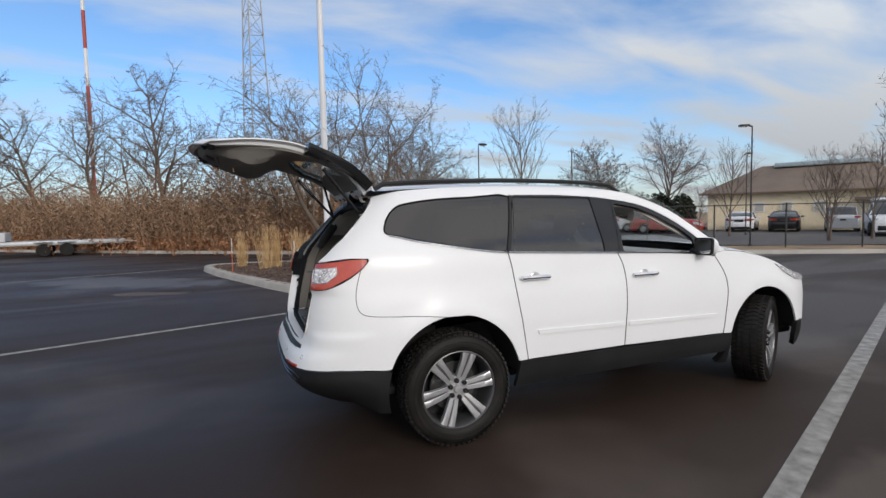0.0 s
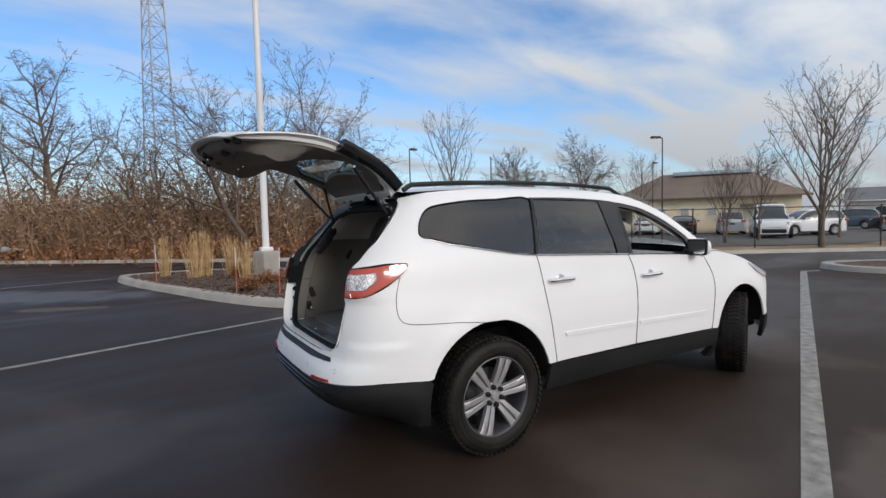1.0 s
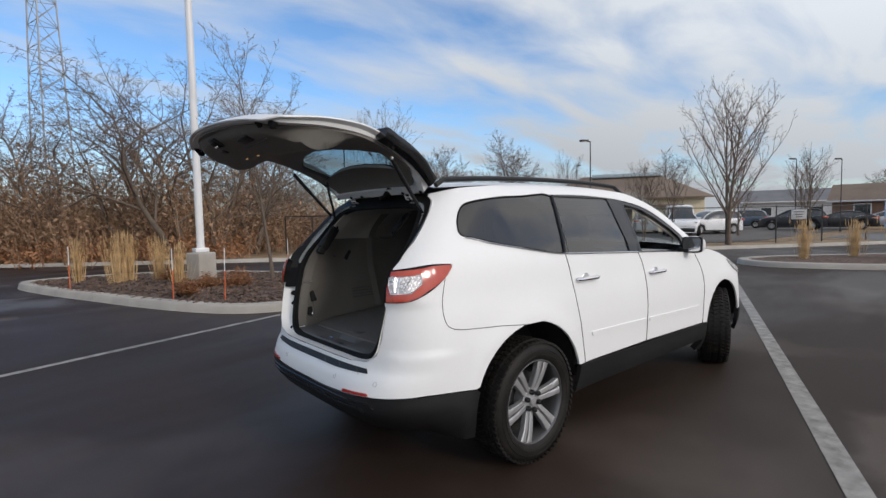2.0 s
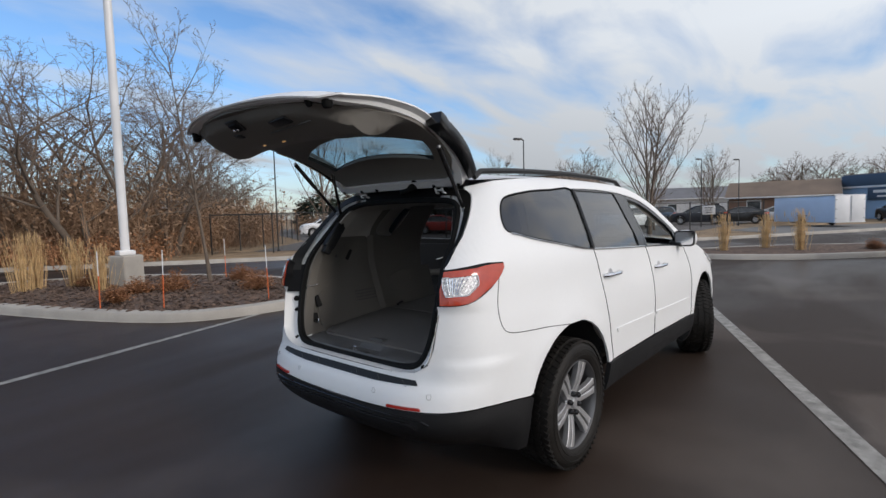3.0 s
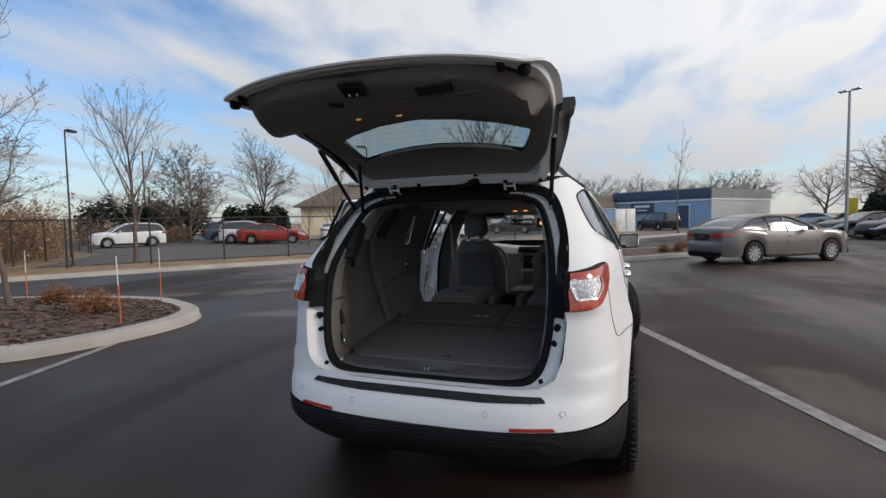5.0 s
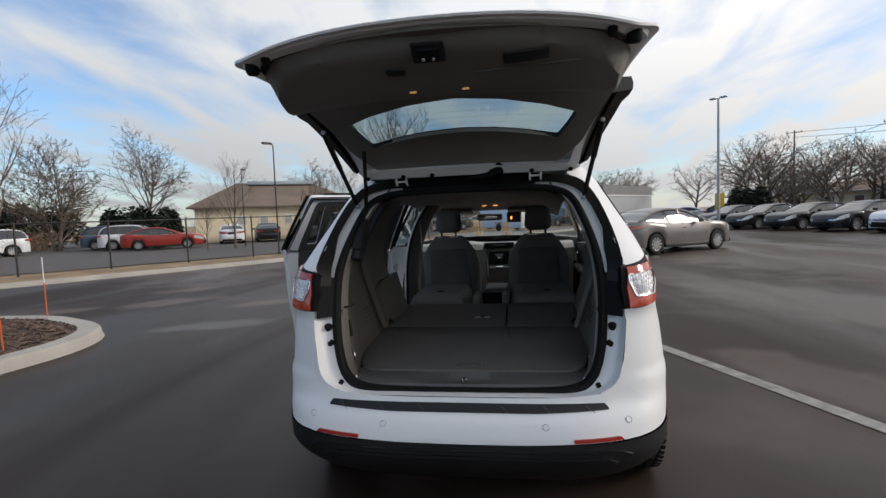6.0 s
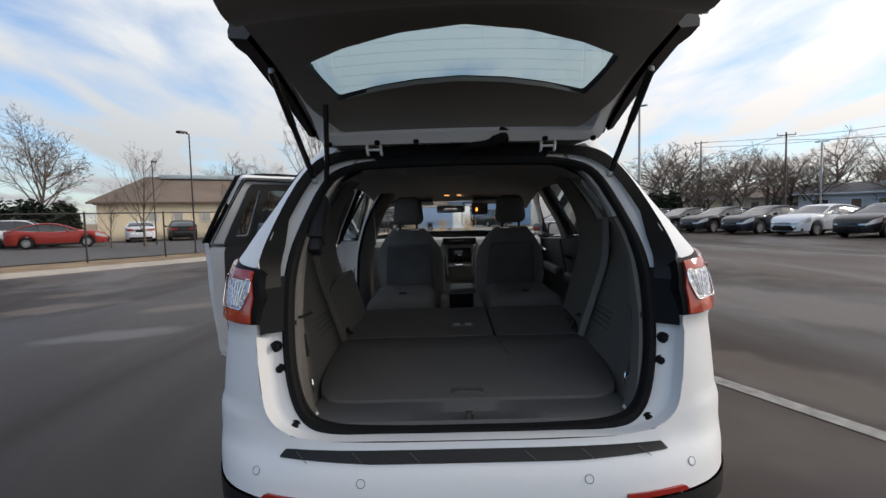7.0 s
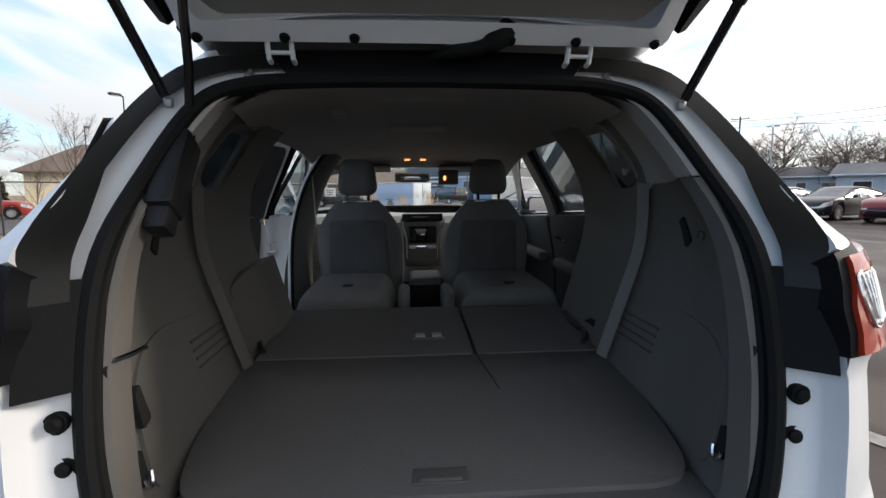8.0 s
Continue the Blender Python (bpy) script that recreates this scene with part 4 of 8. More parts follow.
# ---- wheels ----
def wheel_bms():
    R = WHEEL_R
    tyre = lathe([(0.256, -0.104), (0.262, -0.116), (0.285, -0.127), (0.312, -0.130), (R - 0.038, -0.123), (R - 0.020, -0.110), (R - 0.008, -0.094), (R - 0.006, -0.06), (R - 0.004, 0.0), (R - 0.006, 0.06), (R - 0.008, 0.094), (R - 0.020, 0.110), (R - 0.038, 0.123), (0.312, 0.130), (0.262, 0.116), (0.256, 0.104)], 72)
    # tread blocks in rows across the tyre and on its shoulders
    for k in range(60):
        a = 2 * math.pi * k / 60
        for (y, w, l, r, sh) in ((-0.100, 0.036, 0.026, R - 0.008, 0.5), (0.100, 0.036, 0.026, R - 0.008, 0.5), (-0.052, 0.034, 0.028, R - 0.002, 0.0), (0.052, 0.034, 0.028, R - 0.002, 0.0), (0.0, 0.040, 0.028, R - 0.001, 0.25)):
            th = a + sh * 2 * math.pi / 60
            rot = Matrix.Rotation(-th, 3, "Y") @ Matrix.Rotation(0.35 * (1 if y >= 0 else -1), 3, "X")
            c = Vector((r * math.cos(th), y, r * math.sin(th)))
            m = Matrix.Translation(c) @ rot.to_4x4() @ Matrix.Diagonal((0.014, w, l, 1))
            bmesh.ops.create_cube(tyre, size=1, matrix=m)
    # raised rings moulded in the sidewall
    for r, y in ((0.292, -0.1285), (0.322, -0.1285)):
        sweep(tyre, [(r * math.cos(2 * math.pi * k / 48), y, r * math.sin(2 * math.pi * k / 48)) for k in range(48)], 0.0022, 4, closed=True)
    rim = lathe([(0.262, -0.104), (0.261, -0.113), (0.254, -0.115), (0.249, -0.108), (0.243, -0.088), (0.236, -0.03), (0.232, 0.10), (0.258, 0.112)], 60)
    spokes, webs = [], []
    for k in range(6):
        a = 2 * math.pi * k / 6 - radians(10)
        turn = Matrix.Rotation(a, 3, "Y")
        bm = bmesh.new()
        for sg in (-1, 1):
            rows = []
            for i in range(9):
                t = i / 8
                r = 0.060 + (0.252 - 0.060) * t
                w = 0.0135 + 0.0065 * t + 0.006 * max(0.0, (t - 0.85) / 0.15)
                h = -0.080 - 0.026 * math.sin(t * math.pi * 0.55)
                cy = sg * (0.0175 + 0.0125 * t)
                rows.append([(r, h + 0.034, cy - w), (r, h + 0.003, cy - w), (r, h, cy - w * 0.8), (r, h, cy + w * 0.8), (r, h + 0.003, cy + w), (r, h + 0.034, cy + w)])
            skin(rows, bm=bm)
        bmesh.ops.rotate(bm, cent=(0, 0, 0), matrix=turn, verts=bm.verts)
        spokes.append(bm)
        rows = []
        for i in range(7):
            t = i / 6
            r = 0.058 + 0.190 * t
            h = -0.071 - 0.026 * math.sin(t * math.pi * 0.55)
            w = 0.020 + 0.018 * t
            rows.append([(r, h + 0.030, -w), (r, h, -w * 0.9), (r, h, w * 0.9), (r, h + 0.030, w)])
        web = skin(rows)
        bmesh.ops.rotate(web, cent=(0, 0, 0), matrix=turn, verts=web.verts)
        webs.append(web)
    hub = lathe([(0.0, -0.098), (0.024, -0.097), (0.029, -0.091), (0.032, -0.082), (0.050, -0.080), (0.074, -0.081), (0.082, -0.072), (0.084, 0.0)], 30)
    nuts = []
    for k in range(6):
        a = 2 * math.pi * k / 6 + radians(20)
        bm = lathe([(0.0, -0.110), (0.011, -0.108), (0.0165, -0.100), (0.0165, -0.08), (0.021, -0.078)], 10)
        bmesh.ops.translate(bm, vec=(0.058 * math.cos(a), 0, -0.058 * math.sin(a)), verts=bm.verts)
        nuts.append(bm)
    disc = lathe([(0.0, -0.005), (0.165, -0.005), (0.165, 0.02), (0.0, 0.02)], 32)
    back = lathe([(0.0, 0.06), (0.235, 0.06)], 32)
    return tyre, rim, spokes, webs, hub, nuts, disc, back


def flip(bm):
    bmesh.ops.recalc_face_normals(bm, faces=bm.faces)
    return bm


def wheel(parent, m):
    tyre, rim, spokes, webs, hub, nuts, disc, back = wheel_bms()
    w = part("wheel", flip(rim), ALLOY_DARK, parent, "six-spoke alloy wheel")
    w.matrix_basis = m
    part("tyre", flip(tyre), TYRE, w, "black treaded tyre")
    for s, web in zip(spokes, webs):
        part("spoke", flip(s), ALLOY, w, "machined double-barred spoke")
        part("spoke_web", flip(web), ALLOY_DARK, w)
    part("hub", flip(hub), ALLOY, w)
    for n in nuts:
        part("lug_nut", flip(n), GLOSS_BLACK, w)
    part("brake_disc", flip(disc), STEEL, w)
    part("wheel_back", flip(back), LINER, w)
    return w


wheel(suv, pose(0.010, -TRACK, WHEEL_R))
wheel(suv, pose(0, TRACK, WHEEL_R, 0, 0, 180))
wheel(suv, pose(BASE - 0.02, -TRACK + 0.01, WHEEL_R, 0, 0, 26))
wheel(suv, pose(BASE - 0.02, TRACK - 0.01, WHEEL_R, 0, 0, 180 + 26))

# ---- rear lamps, reflectors, bumper pad ----
LAMP = [*LAMP_TOP, *LAMP_LOW[1:], at_y(0.650, 1.15)]
LENS = shrink(LAMP, 0.012)
INNER_LENS = rounded([at_y(0.668, 1.206), at_y(0.790, 1.216), at_y(0.800, 1.170), at_y(0.782, 1.122), at_y(0.698, 1.116), at_y(0.675, 1.165)], 0.010)
for sgn in (-1, 1):
    def lay(off):
        return (lambda u, z: Vector(body(u, z, off))) if sgn < 0 else (lambda u, z: Vector((body(u, z, off)[0], -body(u, z, off)[1], z)))
    lamp = part("tail_lamp", panel(LAMP, lay(0.002), MID, (), (0.05, 0.04), 0.05), DEEP_BLACK, suv, "wraparound tail lamp with black edge")
    part("red_lens", panel(LENS, lay(0.014), MID, [INNER_LENS], (0.04, 0.04), 0.012), LAMP_RED, lamp, "red lamp lens")
    part("clear_lens", panel(shrink(INNER_LENS, 0.004), lay(0.012), MID, (), (0.03, 0.03), 0.01), LAMP_CLEAR, lamp, "ribbed clear lamp lens")
    for k in range(7):
        part("lens_rib", tube([lay(0.0135)(*at_y(0.690 + 0.0135 * k + 0.06 * (1.206 - z) / 0.09 * (0.5 - k / 7), z)) for z in (1.128, 1.155, 1.18, 1.202)], 0.0018, 5), CHROME, lamp, "bright rib behind the lens")
    part("lens_rim", tube([lay(0.018)(u, z) for u, z in INNER_LENS], 0.0026, 6, True), CHROME, lamp)
    part("reflector", panel(rounded([at_y(0.43, 0.583), at_y(0.61, 0.589), at_y(0.622, 0.576), at_y(0.43, 0.569)], 0.005), lay(0.016), MID, (), (0.05, 0.05), 0.02), REFLECTOR, suv, "red rear reflector strip")
    for u, z in (at_y(0.655, 0.64), at_y(0.33, 0.625)):
        c = lay(0.001)(u, z)
        d = (lay(0.001)(u + 0.004, z) - lay(0.001)(u - 0.004, z)).cross(lay(0.001)(u, z + 0.004) - lay(0.001)(u, z - 0.004)).normalized()
        d = -d if d.x > 0 else d
        bm = lathe([(0.0, 0.0008), (0.0105, 0.0008), (0.0115, -0.0006), (0.0125, 0.0008), (0.0135, -0.001)], 16, axis="Z")
        bmesh.ops.transform(bm, matrix=Matrix.Translation(c) @ d.to_track_quat("Z", "Y").to_matrix().to_4x4(), verts=bm.verts)
        sensor = part("parking_sensor", bm, WHITE, suv, "round white parking sensor")
        side_ = d.cross(Vector((0, 0, 1))).normalized()
        rise_ = side_.cross(d)
        part("sensor_ring", tube([c + d * 0.001 + (side_ * math.cos(a) + rise_ * math.sin(a)) * 0.0125 for a in [k * math.pi / 8 for k in range(16)]], 0.0007, 4, True), SEAM, sensor, "dark ring round the sensor")
PAD = rounded([(-0.585, 0.682), (-0.565, 0.704), (0.565, 0.704), (0.585, 0.682), (0.30, 0.672), (-0.30, 0.672)], 0.006)


def rear_face(y, z, off=0.0):
    """The rear of the bumper, by y and z."""
    p = Vector(body(*at_y(abs(y), z))) if abs(y) > 0.002 else Vector(body(*at_y(0.0, z)))
    return Vector((p.x - off, y, z))


part("bumper_pad", panel(PAD, lambda y, z: rear_face(y, z, 0.006), MID, (), (0.06, 0.02), 0.01), BLACK_PLASTIC, suv, "scratched black bumper step pad")
for k in range(-3, 4):
    if k:
        part("pad_groove", tube([rear_face(0.17 * k + 0.020, 0.698, 0.0075), rear_face(0.17 * k - 0.015, 0.672, 0.0065)], 0.0012, 4), TRIM_DARK, suv)
# moulded lips across the lower bumper
for z, y1, r in ((0.530, 0.66, 0.006), (0.502, 0.60, 0.008)):
    lip = [rear_face(y1 * q, z - 0.022 * max(0, (abs(q) - 0.9) / 0.1) ** 2, -0.004) for q in [j / 16 - 1 for j in range(33)]]
    part("valance_lip", tube([tucked(*at_y(abs(p.y), p.z)) * 1 if p.y < 0 else Vector((tucked(*at_y(abs(p.y), p.z)).x, p.y, p.z)) for p in lip], r, 6), GLOSS_BLACK, suv, "glossy moulded lip of the lower bumper")
# ---- trees and brush ----
def limb_mesh(seed, height, levels=4, trunk_r=0.16, fork=0.28, up=0.6, spread=0.75, counts=(11, 7, 6, 4), wave=1.0, lean=0.0, stems=1, droop=0.0, shrink=(0.55, 0.5, 0.5, 0.5), finest=0.0045, crown=None):
    """Bare winter tree: vertices and faces of the thick wood and of the thin twigs."""
    rg = random.Random(seed)
    thick, thin = ([], []), ([], [])

    def room(c, d):
        """How far it is from c along d to the outline of the crown (centre height, half height, half width)."""
        k = Vector((crown[2], crown[2], crown[1]))
        o = Vector((c.x / k.x, c.y / k.y, (c.z - crown[0]) / k.z))
        e = Vector((d.x / k.x, d.y / k.y, d.z / k.z))
        a, b, q = e.dot(e), o.dot(e), o.dot(o) - 1
        return 0.0 if q > 0 and b > 0 else (-b + math.sqrt(max(b * b - a * q, 0.0))) / a

    def grow(p, d, length, r, level):
        segs = (9, 6, 4, 2, 1)[level]
        sides = (8, 6, 4, 3, 3)[level]
        vs, fs = thick if level < 2 else thin
        pts, q, e = [p.copy()], p.copy(), d.copy()
        wob = (0.06, 0.10, 0.13, 0.17, 0.2)[level] * wave
        for k in range(segs):
            e = e + Vector((rg.gauss(0, wob), rg.gauss(0, wob), rg.gauss(0, wob * 0.7) + (0.05 * up if level else 0) - droop * level * 0.03))
            e.normalize()
            q = q + e * length / segs
            pts.append(q.copy())
        base = len(vs)
        tip = 0.10 if level < 3 else 0.3
        ref = Vector((1, 0, 0)) if abs(d.x) < 0.8 else Vector((0, 1, 0))
        for k, c in enumerate(pts):
            f = (pts[min(k + 1, segs)] - pts[max(k - 1, 0)]).normalized()
            s = (ref - f * ref.dot(f)).normalized()
            o = f.cross(s)
            rad = max(finest, r) * (1 - (1 - tip) * (k / segs) ** 0.9) * (1.35 if level == 0 and k == 0 else 1)
            for j in range(sides):
                a = 2 * math.pi * j / sides
                v = c + (s * math.cos(a) + o * math.sin(a)) * rad
                vs.append((v.x, v.y, v.z))
        for k in range(segs):
            for j in range(sides):
                a, b = base + k * sides + j, base + k * sides + (j + 1) % sides
                fs.append((a, b, b + sides, a + sides))
        if level >= levels:
            return
        n = counts[level]
        for i in range(n):
            f = (fork + (1 - fork) * (i + rg.random() * 0.8) / n) if level == 0 else 0.15 + 0.85 * (i + rg.random()) / n
            f = min(f, 0.98)
            k = min(int(f * segs), segs - 1)
            c = pts[k].lerp(pts[k + 1], f * segs - k)
            main = (pts[k + 1] - pts[k]).normalized()
            a = rg.uniform(0, 2 * math.pi) if level else i * 2.4 + rg.uniform(-0.5, 0.5)
            side = Vector((math.cos(a), math.sin(a), 0))
            side = (side - main * side.dot(main))
            if side.length < 0.05:
                side = Vector((0, 0, 1))
            side.normalize()
            sp = spread * rg.uniform(0.7, 1.25)
            nd = (main * (1 - 0.35 * sp) + side * sp + Vector((0, 0, up * 0.35 if level < 2 else 0.05))).normalized()
            ln = length * shrink[level] * rg.uniform(0.65, 1.15) * ((1.12 - 0.55 * f) if level == 0 else (1.1 - 0.5 * f))
            if crown:
                far = room(c, nd)
                ln = far * rg.uniform(0.72, 1.0) if level == 0 else min(ln, max(far * 1.02, 0.12))
            grow(c, nd, ln, r * (0.42 if level == 0 else 0.50) * (1.0 - 0.45 * f), level + 1)

    for s in range(stems):
        a = s * 2 * math.pi / max(stems, 1) + 0.4
        tilt = 0.0 if stems == 1 else 0.22
        grow(Vector((0.12 * math.cos(a), 0.12 * math.sin(a), -0.05)) if stems > 1 else Vector((0, 0, -0.05)), Vector((tilt * math.cos(a) + lean, tilt * math.sin(a), 1)).normalized(), height, trunk_r, 0)
    return thick, thin


def tree(name, label, at, group="", scale=1.0, turn=0.0, **kw):
    (tv, tf), (wv, wf) = limb_mesh(**kw)
    ob = thing(name, label, "tree", group, at=pose(at[0], at[1], at[2] if len(at) > 2 else -0.02, 0, 0, turn))
    ob.scale = (scale,) * 3
    raw("trunk", tv, tf, BARK, ob, "grey brown trunk and limbs")
    raw("crown", wv, wf, TWIG, ob, "bare leafless twigs")
    return ob


OAK = dict(finest=0.010, height=9.0, trunk_r=0.20, fork=0.20, up=0.40, spread=0.85, counts=(18, 9, 7, 3), shrink=(0.56, 0.46, 0.46, 0.5))
PEAR = dict(finest=0.007, height=5.6, trunk_r=0.10, fork=0.18, up=0.85, spread=0.70, wave=0.5, counts=(16, 7, 4, 2), shrink=(0.86, 0.42, 0.42, 0.5), crown=(4.0, 3.9, 2.7))
YOUNG = dict(height=4.8, trunk_r=0.045, fork=0.30, up=0.8, spread=0.65, counts=(15, 7, 5, 2), shrink=(0.42, 0.42, 0.42, 0.5))
WILD = dict(finest=0.008, height=6.4, trunk_r=0.15, fork=0.22, up=0.45, spread=0.95, wave=1.7, counts=(8, 7, 6, 3), shrink=(0.88, 0.55, 0.46, 0.5))
FAR = dict(levels=3, trunk_r=0.24, fork=0.30, spread=0.95, wave=1.3, counts=(11, 8, 8, 0), shrink=(0.82, 0.55, 0.52, 0.5), finest=0.012)
ROUND = dict(finest=0.010, height=4.8, trunk_r=0.17, fork=0.40, up=0.55, spread=0.85, counts=(17, 10, 7, 3), shrink=(0.85, 0.50, 0.42, 0.5), crown=(5.5, 3.9, 3.6))

oak_1 = tree("oak_tree", "tall bare oak tree rising out of brown brush", (-5.4, 31.0), seed=11, scale=1.08, **OAK)
oak_2 = tree("oak_tree", "tall bare oak tree with spreading crown over brush", (-10.2, 36.5), seed=12, **OAK)
wild_1 = tree("scrub_tree", "tangled bare scrub tree beside the far kerb", (2.6, 19.6), seed=13, lean=-0.10, stems=2, **WILD)
wild_2 = tree("scrub_tree", "tangled bare multi-stemmed tree beside the far kerb", (4.4, 20.6), seed=14, lean=0.08, stems=2, **WILD)
pear_1 = tree("pear_tree", "bare upright tree beside the fenced lot", (12.3, 18.4), seed=15, stems=1, **PEAR)
pear_2 = tree("pear_tree", "bare upright forked tree by the fence", (23.6, 6.3), seed=16, scale=1.06, stems=2, **PEAR)
tree("young_tree", "slim young bare tree planted in the island", (2.18, 8.62, 0.2), seed=17, **YOUNG)
tree("young_tree", "slim bare young tree before the blue building", (40.5, -5.3), seed=18, scale=1.55, **{**YOUNG, "counts": (9, 4, 3, 2)})
tree("round_tree", "large rounded bare tree behind the fenced lot", (34.4, 30.4), seed=19, scale=1.12, **ROUND)
tree("round_tree", "brown rounded bare tree beside a larger one", (28.7, 33.0), seed=20, scale=1.3, stems=3, **{**ROUND, "counts": (11, 9, 7, 3), "finest": 0.012, "height": 3.6, "fork": 0.10, "trunk_r": 0.10, "crown": (3.4, 3.1, 2.6)})


far_1 = tree("street_tree", "bare spreading street tree behind parked cars", (62.0, -22.0), seed=41, height=4.6, up=0.35, crown=(4.4, 2.9, 3.7), **FAR)
far_2 = tree("street_tree", "bare spreading street tree beside the road", (58.0, -30.0), seed=42, height=4.0, up=0.25, stems=2, crown=(3.9, 2.6, 4.2), **FAR)
far_3 = tree("street_tree", "bare rounded tree beside the road", (66.0, -38.0), seed=43, height=5.4, up=0.55, crown=(4.8, 3.3, 3.2), **FAR)


def again(src, x, y, s, turn, label):
    ob = copy_thing(src, pose(x, y, -0.02, 0, 0, turn))
    ob.scale = (s, s, s)
    ob["label"] = label
    return ob


for src, x, y, s, turn in [
    (oak_1, -14.5, 39, 0.95, 80), (oak_2, -18.5, 41, 1.05, 200), (oak_2, -2.0, 36, 0.8, 130), (far_1, -24, 48, 1.1, 20), (wild_1, -1.2, 24.8, 0.82, 70),
    (wild_2, 1.2, 22.0, 0.78, 150), (wild_1, 6.4, 21.5, 0.85, 250), (wild_2, 8.0, 26, 1.0, 40), (wild_2, -7.0, 33, 1.0, 300), (wild_1, 3.5, 27, 1.1, 10),
]:
    again(src, x, y, s, turn, "tangled bare winter tree in the brush strip")
for src, x, y, s, turn in [
    (pear_1, 26.1, 17.4, 0.78, 60), (pear_1, 25.0, 18.6, 0.45, 90), (pear_2, 24.9, 11.2, 0.62, 20), (pear_1, 27.8, 10.9, 0.68, 120), (pear_1, 45, 8.0, 0.9, 20), (far_1, 42, 50, 0.8, 60), (far_3, 40, 55, 0.9, 100),
    (pear_1, 33.5, 9.2, 0.7, 200), (pear_2, 52, 10.0, 0.85, 10), (far_3, 57, 25.5, 1.2, 30), (far_1, 53, 28.0, 1.0, 80), (far_1, 30, 62, 0.9, 50), (far_2, 20, 50, 1.0, 0), (far_2, 14, 46, 1.0, 90), (far_1, 24, 58, 1.1, 190), (far_3, 18, 58, 1.2, 45), (far_1, 34, 70, 1.3, 130), (far_2, 28, 72, 1.4, 250), (far_1, 11, 50, 1.1, 310), (wild_1, 9.5, 27.5, 0.8, 120), (wild_2, 12.0, 30.5, 0.9, 210),
]:
    again(src, x, y, s, turn, "bare winter tree standing beyond the fence")
rg2 = random.Random(8)
# trees along the street behind the row of parked cars, and far ones round the horizon
for k in range(27):
    a = radians(-23 - k * 1.68 + rg2.uniform(-0.7, 0.7))
    d = rg2.uniform(54, 78)
    again((far_1, far_2, far_3, far_2)[k % 4], d * math.cos(a), d * math.sin(a), rg2.uniform(1.05, 1.4), rg2.uniform(0, 360), "bare street tree behind the row of parked cars")
for k in range(10):
    a = radians(-13 + k * 2.1 + rg2.uniform(-0.6, 0.6))
    d = rg2.uniform(80, 98)
    again((far_2, far_1, far_3)[k % 3], d * math.cos(a), d * math.sin(a), rg2.uniform(1.05, 1.3), rg2.uniform(0, 360), "bare tree behind the blue shop")
for k in range(16):
    a = radians(10 + k * 7.1 + rg2.uniform(-2, 2))
    d = rg2.uniform(95, 150)
    again((far_1, far_3, far_2, far_3)[k % 4], d * math.cos(a), d * math.sin(a), rg2.uniform(0.7, 1.1), rg2.uniform(0, 360), "distant bare tree on the horizon")


def thicket(name, label, spots, seed, height, n, material, leafy=0.6, width=1.2):
    """Many thin crooked stems with dry leaf flecks."""
    rg = random.Random(seed)
    vs, fs = [], []
    for k in range(n):
        cx, cy, cz, sp, hs = spots[rg.randrange(len(spots))]
        x, y = cx + rg.gauss(0, sp * 0.5), cy + rg.gauss(0, sp * 0.5)
        h = height * hs * rg.uniform(0.35, 1.1)
        dx, dy = rg.gauss(0, 0.5) * h, rg.gauss(0, 0.5) * h
        r = 0.010 * width
        i = len(vs)
        mx_, my_, mz_ = x + dx * 0.35 + rg.gauss(0, 0.08), y + dy * 0.35 + rg.gauss(0, 0.08), cz + h * 0.55
        for (px, py, pz, rr) in ((x, y, cz, r), (mx_, my_, mz_, r * 0.8), (x + dx, y + dy, cz + h, r * 0.3)):
            vs += [(px + rr, py, pz), (px - rr * 0.5, py + rr * 0.87, pz), (px - rr * 0.5, py - rr * 0.87, pz)]
        for s in (0, 3):
            for j in range(3):
                fs.append((i + s + j, i + s + (j + 1) % 3, i + s + 3 + (j + 1) % 3, i + s + 3 + j))
        if rg.random() < leafy:
            for q in range(12):
                t = rg.uniform(0.3, 1)
                lx, ly, lz = x + dx * t + rg.gauss(0, 0.12), y + dy * t + rg.gauss(0, 0.12), cz + h * t + rg.gauss(0, 0.08)
                a, s = rg.uniform(0, 6.28), rg.uniform(0.035, 0.085) * width
                ux, uy, uz = math.cos(a) * s, math.sin(a) * s, rg.uniform(-1, 1) * s
                i = len(vs)
                vs += [(lx, ly, lz), (lx + ux, ly + uy, lz + uz), (lx + ux - uy * 0.5, ly + uy + ux * 0.5, lz + uz + s * 0.5), (lx - uy * 0.5, ly + ux * 0.5, lz + s * 0.4)]
                fs.append((i, i + 1, i + 2, i + 3))
    return tagged(raw(name, vs, fs, material, smooth=False), label, "brush", kind="stuff")


spots = []
for k in range(90):
    t = k / 89
    x = -46 + 50 * t + rg2.uniform(-1, 1)
    y0 = float(np.interp(x, [p[0] for p in FAR_KERB], [p[1] for p in FAR_KERB]))
    for row in range(3):
        spots.append((x + rg2.uniform(-1, 1) + row, y0 + 3.4 + row * 2.6 + rg2.uniform(-0.8, 0.8), 0.0, 2.2, rg2.uniform(0.7, 1.15)))
thicket("brush_stems", "dense brown leafless brush along the far kerb", spots, 31, 4.1, 12500, BRUSH_BROWN, 0.95, 1.5)
rear_spots = [(28.0 + rg2.uniform(-3, 3), 37.5 + rg2.uniform(-2, 2), 0.0, 1.6, rg2.uniform(0.6, 1.1)) for k in range(14)]
thicket("brush_thicket", "brown leafless thicket behind the fenced lot", rear_spots, 33, 2.0, 700, BRUSH_BROWN, 0.7, 1.6)
